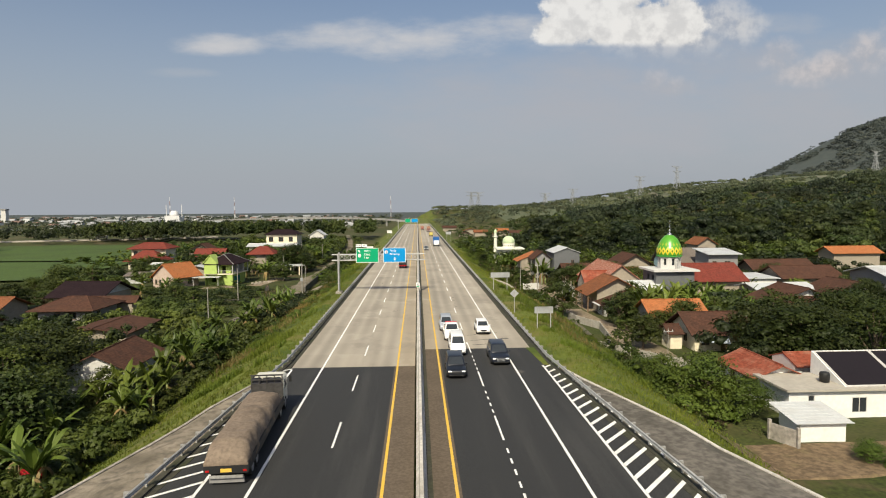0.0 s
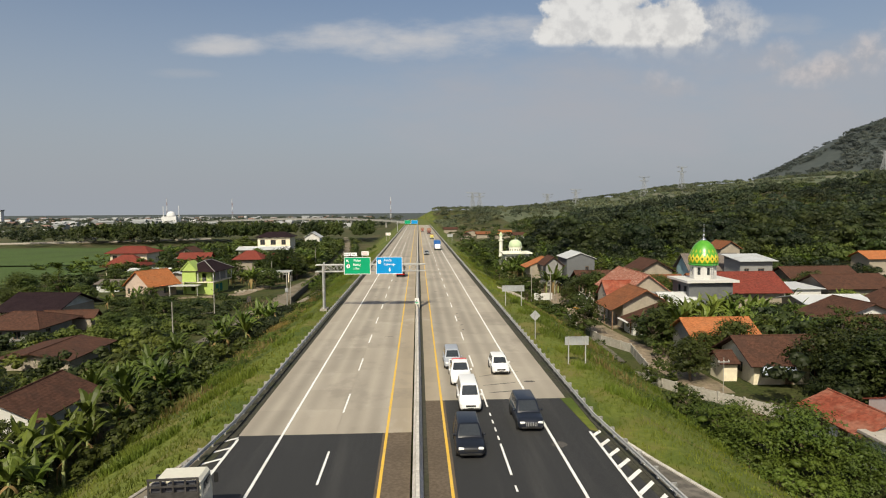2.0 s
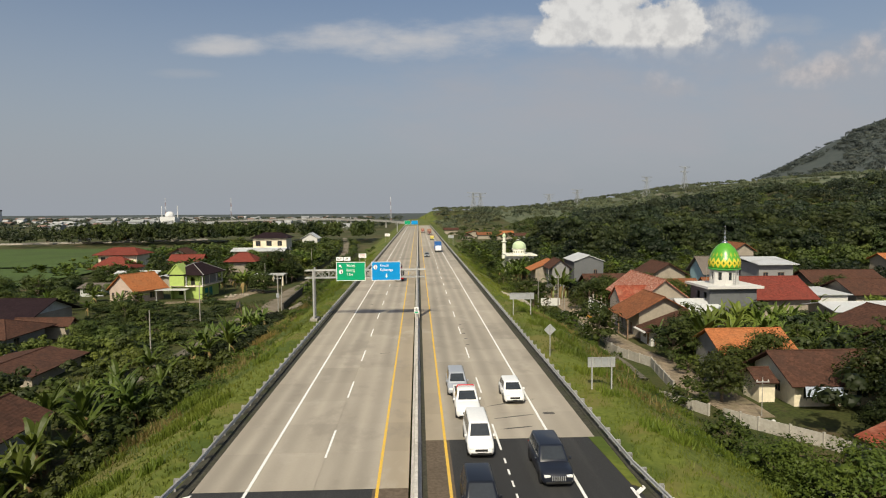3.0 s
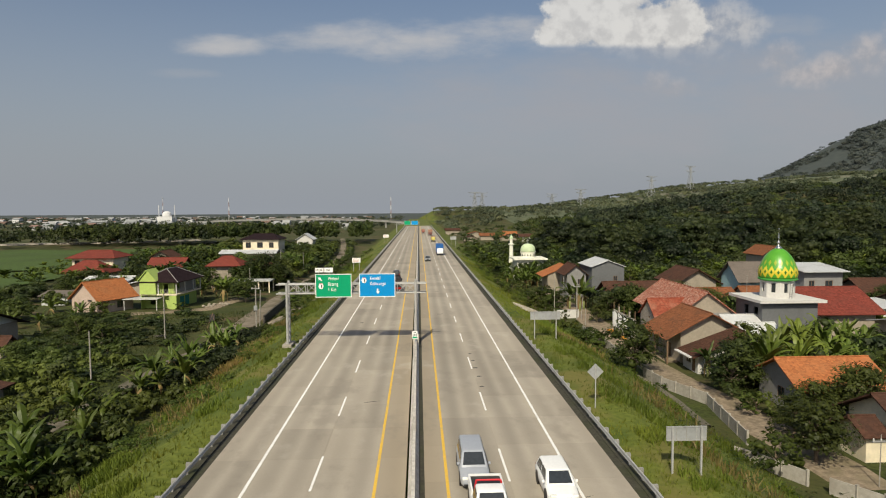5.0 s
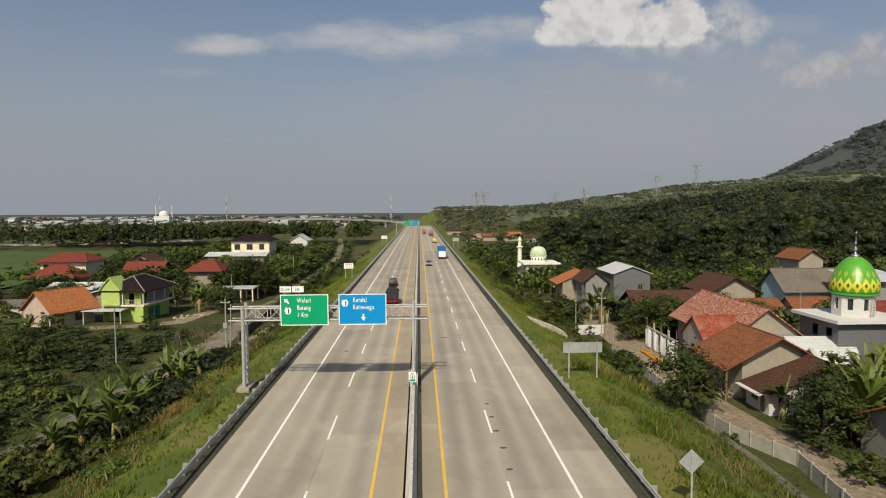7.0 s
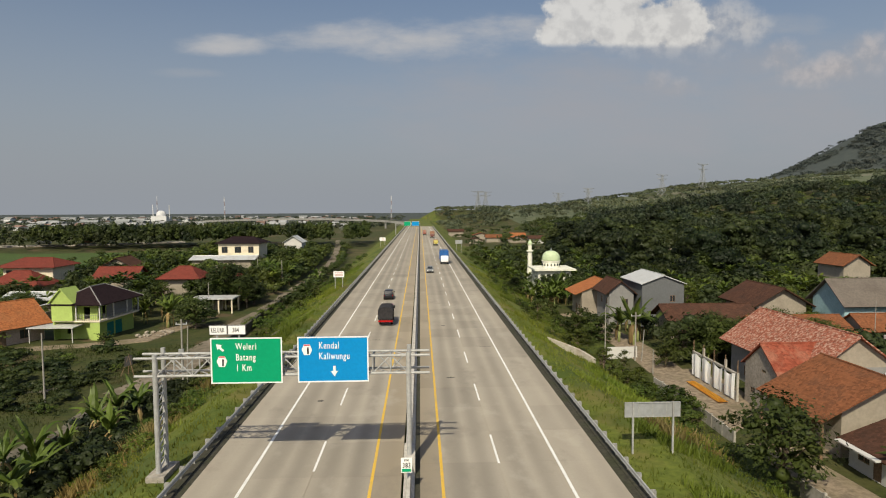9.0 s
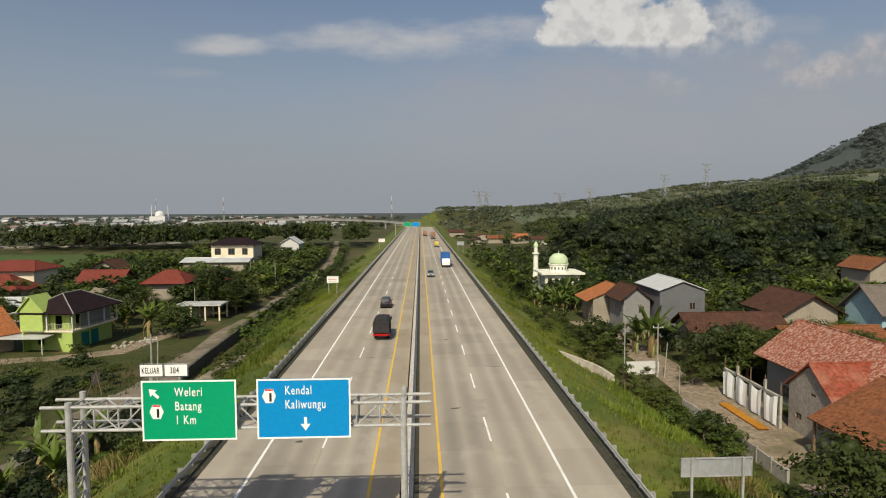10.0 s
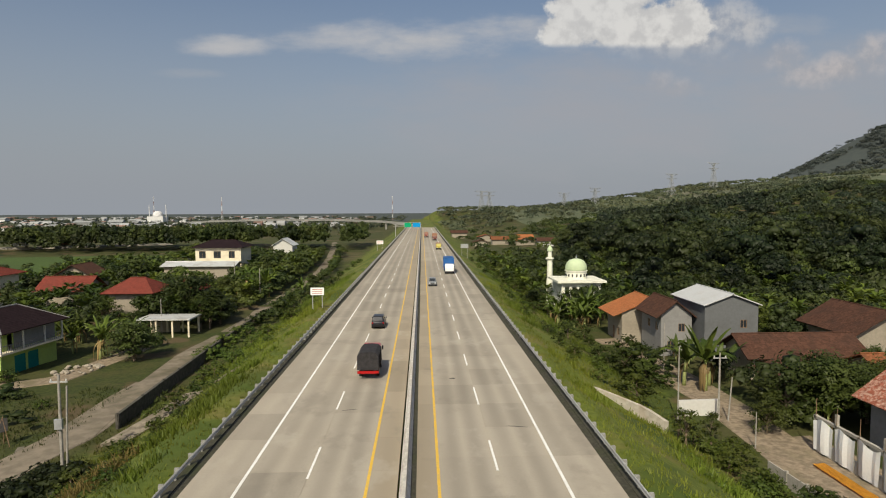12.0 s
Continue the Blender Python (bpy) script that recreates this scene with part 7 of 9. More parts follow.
woods("emergent_trees", wood_places(80, lambda: U(40, 330), lambda: U(225, 430), lambda x, y: x < wide(y) and valley(x, y), 14.0), WOODS_LEAF, 0.42, 80, "tall broad trees standing over the woods", (3.8, 3.8, 2.6), (12, 17), 0.16, 11)
woods("scrub", wood_places(420, lambda: U(26, 330), lambda: U(205, 420), slope), WOODS_GREEN, 0.34, 26, "low scrub between the trees", (1.6, 1.6, 0.8), (1.5, 3.5))


def thicket(name, places, label):
    """Banana thickets far off: long arching leaves in bunches."""
    pl = np.array(places)
    per = 16
    c = np.repeat(pl, per, 0)
    k = len(c)
    a = RNG.uniform(0, 2 * math.pi, k)
    up = RNG.uniform(0.25, 1.1, k)
    way = unit(np.stack([np.cos(a), np.sin(a), up], 1))
    base = c + np.array([0, 0, 1.0]) * RNG.uniform(2.8, 5.4, len(pl)).repeat(per)[:, None]
    ln = RNG.uniform(1.6, 3.2, k)[:, None]
    side = unit(np.cross(way, np.array([0, 0, 1.0]))) * 0.3
    v = np.stack([base, base + way * ln * 0.55 + side, base + way * ln - np.array([0, 0, 0.25]) * ln, base + way * ln * 0.55 - side], 1).reshape(-1, 3)
    tagged(new(name, face_mesh(name, v, BANANA_LEAF)), label, "banana plants", kind="stuff")


thicket("banana_thicket", wood_places(420, lambda: U(40, 150), lambda: U(192, 262), lambda x, y: noise.noise((x * 0.06, y * 0.06, 21)) > -0.05) + wood_places(520, lambda: U(-118, -39), lambda: U(196, 345), lambda x, y: lane_gap(x, y) > 3.4 and noise.noise((x * 0.05, y * 0.05, 9)) > -0.2) + wood_places(220, lambda: U(24, 60), lambda: U(214, 330), lambda x, y: noise.noise((x * 0.08, y * 0.08, 3)) > 0), "banana thickets at the edge of the woods")
woods("slope_woods", wood_places(1200, lambda: U(60, 560), lambda: U(400, 600), lambda x, y: x < wide(y) and x > 90 + (y - 400) * 0.3 and noise.noise((x * 0.012, y * 0.012, 6)) > -0.3), SLOPE_LEAF, 0.8, 21, "dense dark forest on the slope", (2.8, 2.8, 2.2), (6, 11), 0.1, 5, True)
woods("slope_edge", wood_places(900, lambda: U(30, 420), lambda: U(400, 660), lambda x, y: x < wide(y) and valley(x, y)) + wood_places(70, lambda: U(26, 100), lambda: U(300, 620)), WOODS_MID, 0.65, 18, "lighter trees in clearings on the slope", (2.4, 2.4, 1.6), (3, 6))
woods("ridge_woods", wood_places(1250, lambda: U(26, 900), lambda: U(650, 1080), lambda x, y: x < wide(y) and noise.noise((x * 0.008, y * 0.008, 3)) > (-0.35 if x < 420 else 0.0)), HILL_LEAF, 1.2, 10, "scattered woods on the hazy ridge", (3.4, 3.4, 1.8), (3, 6.5))
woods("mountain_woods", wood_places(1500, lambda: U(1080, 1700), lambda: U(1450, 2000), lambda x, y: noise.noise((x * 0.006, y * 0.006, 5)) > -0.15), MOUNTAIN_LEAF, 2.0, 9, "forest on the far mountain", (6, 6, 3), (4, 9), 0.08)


# ---- lanes, yards and fields ----
def ribbon(pts, w, lift, drop=0.3):
    """A strip of track laid along points on the ground."""
    bm = B()
    rows = []
    for i, (x, y) in enumerate(pts):
        a = Vector(pts[max(0, i - 1)])
        b = Vector(pts[min(len(pts) - 1, i + 1)])
        d = (b - a).normalized()
        nx, ny = -d.y, d.x
        ww = w * (1 + 0.3 * noise.noise((x * 0.13, y * 0.13, 1)))
        z = max(ground_z(x + nx * s * ww / 2, y + ny * s * ww / 2) for s in (-1, 0, 1)) + lift
        rows.append([bm.verts.new((x + nx * s * ww / 2, y + ny * s * ww / 2, z - (0.0 if abs(s) < 1.01 else drop))) for s in (-1.12, -1, 0, 1, 1.12)])
    for r, q in zip(rows, rows[1:]):
        for k in range(4):
            bm.faces.new((r[k], r[k + 1], q[k + 1], q[k]))
    return bm


LANE_PAVING = material("village_lane", mottled((0.195, 0.163, 0.122), 0.2, 0.9, 0.2, (0.085, 0.075, 0.040), 0.8), 0.95, bump=0.3, bump_scale=4)
tagged(part("village_lane", ribbon([(lane_x(y), y) for y in range(146, 520, 3)], 3.2, 0.01), LANE_PAVING), "dusty pale village lane", "lane", kind="structure")
OLD_PAVING = material("old_lane_paving", mottled((0.135, 0.118, 0.092), 0.2, 1.5, 0.25, (0.06, 0.062, 0.03), 0.8), 0.95, bump=0.4, bump_scale=4)
tagged(part("old_lane", ribbon([(lane_x(y), y) for y in range(90, 142, 3)], 2.4, 0.0), OLD_PAVING), "dark narrow stretch of the old lane", "lane", kind="structure")
tagged(part("stone_drain", ribbon([(27.9, 96), (28.5, 100.5), (29.3, 105.8), (28.5, 110.8), (27.6, 114)], 0.9, 0.06), OLD_PAVING), "stone-lined drain at the bank foot", "drain", kind="structure")
tagged(part("side_path", ribbon([(-35.4, 152.6), (-38, 151.6), (-41, 150.0), (-47, 146), (-55, 141), (-64, 137)], 2.2, -0.03), OLD_PAVING), "narrow path branching from the lane", "path", kind="structure")
tagged(part("yard_lane", ribbon([(35.2, 84), (35.2, 88), (34.6, 96), (35.0, 104), (33.0, 113), (32.6, 124), (32.8, 136), (33.4, 148), (34.4, 160), (34.0, 172), (33.0, 184), (32.0, 196)], 4.6, 0.03), PALE_EARTH), "bare earth lane between fence and houses", "lane", kind="structure")
tagged(part("trodden_yard", ribbon([(37.4, 122.6), (37.2, 130), (36.6, 138), (36.8, 146), (36.0, 152)], 4.4, 0.045), PALE_EARTH), "bare trodden yard before the unfinished front wall", "yard", kind="structure")
tagged(part("bare_yard", ribbon([(26, 48.6), (29, 48.6), (34, 48.8), (39, 49.0), (50, 49.4)], 6.5, 0.02), YARD_EARTH), "bare brown earth in front of the white house", "yard", kind="structure")
tagged(part("lane_apron", ribbon([(-33.4, 174), (-34.0, 168), (-33.8, 162), (-33.2, 156), (-34.2, 150), (-35.4, 145)], 4.6, 0.03), LANE_PAVING), "worn dusty widening where two lanes meet", "lane", kind="structure")
tagged(part("house_yard", ribbon([(-64, 169.5), (-58, 171.5), (-52, 173.2), (-46.8, 176), (-45.4, 183), (-44, 194)], 3.6, 0.02), PALE_EARTH), "trodden yard in front of the green house", "yard", kind="structure")


def field_patch(x0, x1, y0, y1, label, mat):
    bm = B()
    xs, ys = np.linspace(x0, x1, 9), np.linspace(y0, y1, 9)
    g = [[bm.verts.new((x + 3 * noise.noise((x * 0.05, y * 0.05, 6)), y + 4 * noise.noise((x * 0.05, y * 0.05, 2)), max(ground_z(x, y), GL - 0.3) + 0.55)) for x in xs] for y in ys]
    for j in range(8):
        for i in range(8):
            bm.faces.new((g[j][i], g[j][i + 1], g[j + 1][i + 1], g[j + 1][i]))
    tagged(part("rice_field", bm, mat), label, "field", kind="structure")


field_patch(-205, -116, 190, 262, "bright green rice field", RICE)
field_patch(-255, -118, 268, 392, "bright green rice field behind a bund", RICE)
field_patch(-112, -66, 322, 360, "strip of green rice between gardens", RICE)
field_patch(-120, -66, 384, 418, "strip of green rice before the plantation", RICE)
tagged(part("country_road", ribbon([(-420, 405), (-340, 425), (-270, 445), (-200, 474), (-165, 500)], 7, 0.9, 1.0), WORN_CONCRETE), "grey country road beyond the fields", "road", kind="structure")


# ---- walls and fences ----
def low_wall(name, pts, z0, z1, th, mat, label, category="wall", cap=None, joints=0.0):
    """A wall along points; each length between posts is a panel of its own."""
    ob = thing(name, label, category)
    for (x0, y0), (x1, y1) in zip(pts, pts[1:]):
        d = Vector((x1 - x0, y1 - y0))
        k = max(1, round(d.length / joints)) if joints else 1
        n_ = Vector((-d.y, d.x)).normalized() * th / 2
        for i in range(k):
            a, b = Vector((x0, y0)) + d * (i / k), Vector((x0, y0)) + d * ((i + 1) / k)
            dz = 0.04 * noise.noise((a.x, a.y, 0))
            part("panel", prism(B(), [(a.x - n_.x, a.y - n_.y, z0), (b.x - n_.x, b.y - n_.y, z0), (b.x + n_.x, b.y + n_.y, z0), (a.x + n_.x, a.y + n_.y, z0)], (0, 0, z1 - z0 + dz)), mat, ob)
            if joints:
                part("post", flat(a.x - 0.1, a.x + 0.1, a.y - 0.1, a.y + 0.1, z0, z1 + 0.12), mat, ob)
    settle(ob, (pts[0][0], pts[0][1], z0))
    return ob


STAINED_PALE = material("stained_pale_concrete", mottled((0.37, 0.34, 0.29), 0.12, 2, 0.8, (0.22, 0.16, 0.10), 0.6), 0.9)
PALE_PANEL = material("pale_panel_concrete", mottled((0.37, 0.345, 0.30), 0.12, 3, 0.5, (0.22, 0.195, 0.155), 0.5), 0.9)
# dark blotched concrete for the two walls by the lane
DARK_CONCRETE = material("dark_concrete", mottled((0.085, 0.078, 0.066), 0.3, 2.5, 0.35, (0.055, 0.055, 0.04), 0.7), 0.95, bump=0.5)
low_wall("panel_fence", [(39.6, 71.8), (36.9, 76.2), (33.4, 80.6), (31.4, 83.6)], GR - 0.5, -5.0, 0.12, PALE_PANEL, "pale concrete panel fence along the bank foot", "fence", joints=2.4)
low_wall("panel_fence", [(30.6, 85.0), (28.7, 88.6), (27.5, 90.2)], GR - 0.5, -5.1, 0.12, PALE_PANEL, "broken stretch of pale panel fence", "fence", joints=2.4)
low_wall("panel_fence", [(30.4, 93.2), (32.2, 104.6), (29.8, 111.2), (29.4, 116.0)], GR - 0.5, -5.0, 0.12, PALE_PANEL, "pale concrete panel fence beside the yard", "fence", joints=2.4)
low_wall("panel_fence", [(29.6, 126.0), (29.8, 135.0), (29.2, 144.0)], GR - 0.5, -5.05, 0.12, PALE_PANEL, "grey panel fence with regular posts", "fence", joints=2.4)
low_wall("retaining_wall", [(-29.7, 157.6), (-30.3, 170), (-30.8, 185), (-31.2, 201), (-31.6, 222)], GL - 0.6, -4.95, 0.35, DARK_CONCRETE, "dark mottled retaining wall along the lane", "wall", joints=6.0)
low_wall("retaining_wall", [(-33.9, 98.0), (-33.9, 116.0), (-33.8, 130.0)], GL - 0.6, -5.7, 0.3, DARK_CONCRETE, "low dark wall beside the lane", "wall", joints=6.0)


def wing_wall(rows, th, mat, label):
    """A wall with a sloping top; rows hold x, y and the heights of its foot and top."""
    bm = B()
    rings = [[bm.verts.new((x + dx, y, z)) for dx, z in ((-th / 2, z0), (th / 2, z0), (th / 2, z1), (-th / 2, z1))] for x, y, z0, z1 in rows]
    for a, b in zip(rings, rings[1:]):
        for k in range(4):
            bm.faces.new((a[k], a[(k + 1) % 4], b[(k + 1) % 4], b[k]))
    bm.faces.new(rings[0][::-1])
    bm.faces.new(rings[-1])
    single("culvert_wall", bm, mat, label, "wall")


wing_wall([(16.9, 158.0, -3.6, -2.3), (19.0, 156.9, -4.6, -2.8), (20.8, 156.0, -5.4, -3.35), (22.6, 155.0, -6.3, -3.95), (23.4, 154.4, -6.5, -4.3), (24.6, 153.2, -6.5, -5.0)], 0.35, STAINED_PALE, "pale stained concrete culvert wing wall in the bank")
low_wall("culvert_wall", [(28.0, 158.4), (32.4, 158.6)], GR - 0.5, -4.7, 0.3, WHITE_WALL, "white culvert headwall", "wall")


def chute(pts, w, mat, label):
    bm = B()
    for (a, b) in zip(pts, pts[1:]):
        slab(bm, [(a[0] - w, a[1], a[2]), (a[0] + w, a[1] + 0.3, a[2] + 0.3), (b[0] + w, b[1] + 0.3, b[2] + 0.3), (b[0] - w, b[1], b[2])], 0.3)
    tagged(part("bank_drain", bm, mat), label, "drain", kind="structure")


chute([(-26.6, 151.0, -5.4), (-24.0, 156.0, -4.3), (-22.4, 160.0, -3.6)], 1.3, PALE_PAVING, "pale concrete drain apron on the bank")
chute([(-21.0, 162.0, -3.0), (-19.8, 166.5, -2.5)], 0.5, PALE_PAVING, "pale concrete drain along the bank")


SHEET_WHITE = plain("white_sheeting", (0.86, 0.86, 0.85), 0.6, 0.03, 0.1)


def white_ruin():
    """A half-built wall with white sheets, stub columns and bars."""
    ob = thing("half_built_wall", "half-built white wall with stub columns and hanging sheets", "wall")
    for k in range(4):
        y0, y1 = 138.2 + 2.7 * k, 138.2 + 2.7 * k + 2.35
        part("wall_panel", flat(36.3, 36.45, y0, y1, GR - 0.4, -5.2), WHITE_WALL, ob)
    for k in range(5):
        y = 138.0 + 2.7 * k
        part("column", flat(36.2, 36.45, y - 0.11, y + 0.11, GR - 0.4, -3.0 + (0.9 if k in (1, 3) else 0)), PALE_PANEL, ob)
        bm = B()
        for dx in (-0.1, 0.1):
            tube(bm, (36.32 + dx, y + dx, -3.0), (36.32 + dx, y + dx * 1.4, -1.6), 0.025, 5)
        part("bars", bm, WOOD, ob)
    for k, y in enumerate((139.5, 142.2, 144.9, 147.6)):
        bm = B()
        rows = []
        for i in range(7):
            z = -3.28 - 2.75 * i / 6
            rows.append([bm.verts.new((36.10 - 0.08 * math.sin(j * 1.7 + k) - 0.16 * math.sin(math.pi * j / 6) * math.sin(0.5 + 2.2 * i / 6), y - 0.1 + (j - 3) * 0.425 * (1 - 0.02 * i), z + 0.22 * math.cos(j * 1.05 + k) * (i == 0))) for j in range(7)])
        for a, b in zip(rows, rows[1:]):
            for j in range(6):
                bm.faces.new((a[j], a[j + 1], b[j + 1], b[j]))
        part("sheet", bm, SHEET_WHITE, ob, "hanging white sheet")
    part("top_beam", flat(36.2, 36.5, 138.0, 149.0, -3.3, -3.05), PALE_PANEL, ob)
    settle(ob, (36.3, 143.5, GR))
    bm = B()
    rows = []
    for i in range(11):
        y = 137.4 + 8.2 * i / 10
        rows.append([bm.verts.new((33.9 + 0.28 * j + 0.08 * noise.noise((y, j, 0)), y, GR + 0.22 + 0.05 * noise.noise((j * 0.7, y, 4)))) for j in range(5)])
    for a, b in zip(rows, rows[1:]):
        for j in range(4):
            bm.faces.new((a[j], a[j + 1], b[j + 1], b[j]))
    bmesh.ops.solidify(bm, geom=list(bm.faces), thickness=0.05)
    single("drying_mat", bm, material("drying_grain", mottled((0.68, 0.33, 0.04), 0.12, 6, 1), 0.9), "orange mat of grain drying in the yard", "mat")


white_ruin()


# ---- poles ----
POLE_GREY = material("weathered_pole", mottled((0.30, 0.28, 0.25), 0.15, 3, 0.5), 0.9)

def pole(x, y, zb, h, r=0.12, arm=False, label="weathered concrete utility pole", lean=0.0):
    ob = thing("utility_pole", label, "pole", pose(x, y, zb, 0, lean, 0), "utility poles")
    part("shaft", tube(B(), (0, 0, -0.6), (0, 0, h), r, 8, r * 0.65), POLE_GREY, ob)
    if arm:
        part("crossarm", flat(-0.7, 0.7, -0.05, 0.05, h - 0.6, h - 0.5), STEEL, ob)
        for s in (-0.6, 0, 0.6):
            part("insulator", lathe(B(), [(0.05, 0), (0.07, 0.08), (0.03, 0.2)], (s, 0, h - 0.5), 8), WHITE_WALL, ob)
    return ob


pole(-42.1, 141.9, GL, 8.2)
t = pole(-27.8, 145.2, -6.2, 8.7, 0.15, True, "concrete pole with a crossarm and a small box")
part("box", flat(-0.3, 0.3, -0.35, -0.12, 4.4, 5.2), SIGN_BACK, t)
pole(-27.1, 144.6, -6.0, 7.8, 0.1, False, "thin leaning pole beside the concrete pole", 2)
pole(-39.5, 114.3, GL, 7.4)
pole(-45.4, 204.9, GL, 6.4, 0.1)
pole(-38.4, 244.0, GL, 8.0)
pole(-50.0, 262.0, GL, 8.0)
pole(26.9, 156.0, -5.6, 7.2, 0.09, False, "thin white pole at the bank foot")
pole(31.6, 157.0, GR, 7.0, 0.13, True)
pole(32.3, 156.4, GR, 4.6, 0.09, False, "short leaning wooden pole", 4)
pole(31.2, 149.4, GR, 3.4, 0.07, False, "short dark post beside the lane")
pole(33.6, 176.0, GR, 6.4, 0.1)
pole(36.0, 84.5, GR, 4.2, 0.05, True, "thin pole with a television aerial")
pole(63.0, 152.0, GR, 9.0, 0.06, False, "thin white mast behind the roofs")


# ---- small things in the yards ----
def cloth(x0, y0, x1, y1, z0, z1, mat, label):
    bm = B()
    rows = []
    for i in range(6):
        f = i / 5
        rows.append([bm.verts.new((x0 + (x1 - x0) * j / 8 + 0.06 * math.sin(j * 2.1), y0 + (y1 - y0) * j / 8 + 0.1 * math.sin(j * 1.3 + f), z0 + (z1 - z0) * f - 0.12 * math.sin(math.pi * j / 8) * f)) for j in range(9)])
    for a, b in zip(rows, rows[1:]):
        for j in range(8):
            bm.faces.new((a[j], a[j + 1], b[j + 1], b[j]))
    bmesh.ops.solidify(bm, geom=list(bm.faces), thickness=0.02)
    ob = thing("banner", label, "banner")
    part("sheet", bm, mat, ob)
    for x, y in ((x0, y0), (x1, y1)):
        part("stake", tube(B(), (x, y, z0 - 1.2), (x, y, z1 + 0.2), 0.04, 6), WOOD, ob)
    settle(ob, (x0, y0, z0 - 0.8))


cloth(-30.4, 46.2, -28.6, 46.4, -5.4, -4.2, RED_PAINT, "red cloth banner stretched between stakes")
cloth(56.4, 104.0, 57.4, 104.4, -4.4, -3.0, RED_PAINT, "red cloth hung between banana plants")
bm = B()
for k in range(26):
    x, y = RNG.uniform(-49, -44), RNG.uniform(177.5, 183)
    r = RNG.uniform(0.15, 0.5)
    lathe(bm, [(r * 0.9, 0), (r, r * 0.4), (r * 0.5, r * 0.8)], (x, y, GL + 0.1), 6)
tagged(part("rubble_heap", bm, PALE_PLASTER), "loose rubble and stones in the yard", "rubble", kind="stuff")
bm = B()
for k in range(16):
    x, y = RNG.uniform(33.2, 36.2), RNG.uniform(81.2, 84.0)
    r = RNG.uniform(0.2, 0.45)
    lathe(bm, [(r * 0.9, 0), (r, r * 0.5), (r * 0.5, r * 0.9)], (x, y, GR + 0.1), 7)
tagged(part("sack_pile", bm, WHITE_WALL), "pile of pale sacks by the fence", "sacks", kind="stuff")


def leaning_sign(x, y):
    """A weathered board leaning on a tripod of poles."""
    ob = thing("leaning_board", "weathered dark board leaning on a tripod of poles", "sign", pose(x, y, ground_z(x, y), 0, 0, 25))
    part("board", prism(B(), [(-0.55, -0.2, 1.3), (0.45, -0.2, 1.5), (0.4, 0.0, 2.7), (-0.45, 0.0, 2.6)], (0, 0.06, 0)), DARK_BOARD, ob, "dark weathered board")
    for p, q in (((-1.1, -0.3, -0.2), (0.1, 0.02, 2.9)), ((0.6, -0.5, -0.2), (0.0, 0.05, 2.8)), ((-0.1, 0.9, -0.2), (0.05, 0.1, 2.8))):
        part("pole", tube(B(), p, q, 0.05, 6, 0.035), WOOD, ob)


DARK_BOARD = material("dark_board", mottled((0.045, 0.042, 0.04), 0.3, 4, 0.8), 0.8)
leaning_sign(-38.2, 153.6)

TAR = material("tar_patch", mottled((0.085, 0.078, 0.07), 0.2, 6, 0.8), 0.9)


def tar(x, y, w, l, a=0.0):
    """A thin ragged patch of tar on the carriageway."""
    bm = B()
    k = 14
    pts = []
    for i in range(k):
        t = 2 * math.pi * i / k
        r = 1 + 0.45 * noise.noise((math.cos(t) * 1.7 + x, math.sin(t) * 1.7 + y, 3))
        u, v = w / 2 * r * math.cos(t), l / 2 * r * math.sin(t)
        pts.append((0.955 * x + u * math.cos(a) - v * math.sin(a), y - 1.5 + u * math.sin(a) + v * math.cos(a), 0.0005))
    laid(part("tar_patch", prism(bm, pts, (0, 0, 0.004)), TAR), "dark tar patch on the worn concrete", "road patch", "tar patches")


for x, y, w, l, a in ((7.7, 71.2, 4.2, 0.16, 0.38), (7.4, 68.1, 3.0, 0.14, 0.25), (7.4, 65.9, 2.2, 0.2, 0.2), (10.2, 68.7, 0.9, 0.5, 0), (9.45, 54.7, 1.0, 0.9, 0), (5.98, 103.1, 0.35, 0.3, 0), (5.98, 100.2, 0.4, 0.3, 0), (6.0, 97.5, 0.4, 0.35, 0), (6.02, 94.6, 0.45, 0.35, 0), (5.98, 91.5, 0.35, 0.3, 0),
                      (-3.4, 88, 1.2, 0.12, 0.3), (-7.4, 121, 0.5, 0.4, 0), (3.6, 127, 0.8, 0.3, 0.2), (7.9, 139, 1.6, 0.12, -0.2), (-4.6, 143, 1.2, 0.12, 0.2), (3.9, 151, 0.5, 0.4, 0)):
    tar(x, y, w, l, a)


# ---- vehicles ----
TYRE = plain("tyre_rubber", (0.02, 0.02, 0.02), 0.9)
RIM = material("wheel_rim", mottled((0.4, 0.4, 0.42), 0.1), 0.35, metal=0.7)
LAMP = plain("lamp_glass", (0.75, 0.75, 0.72), 0.15, 0.02, 0.02)
TAIL = plain("tail_lamp", (0.35, 0.01, 0.01), 0.2, 0.02, 0.02)
CAR_PAINT = {}


def car_paint(c):
    if c not in CAR_PAINT:
        m = plain("car_paint", c, 0.35, 0.03, 0.06)
        next(x for x in m.node_tree.nodes if x.type == "BSDF_PRINCIPLED").inputs["Coat Weight"].default_value = 0.3
        CAR_PAINT[c] = m
    return CAR_PAINT[c]


def loft(bm, secs):
    """Skins closed sections given as lists of points, capped at both ends."""
    rings = [[bm.verts.new(p) for p in s] for s in secs]
    k = len(rings[0])
    for a, b in zip(rings, rings[1:]):
        for i in range(k):
            bm.faces.new((a[i], a[(i + 1) % k], b[(i + 1) % k], b[i]))
    bm.faces.new(rings[0][::-1])
    bm.faces.new(rings[-1])
    return bm


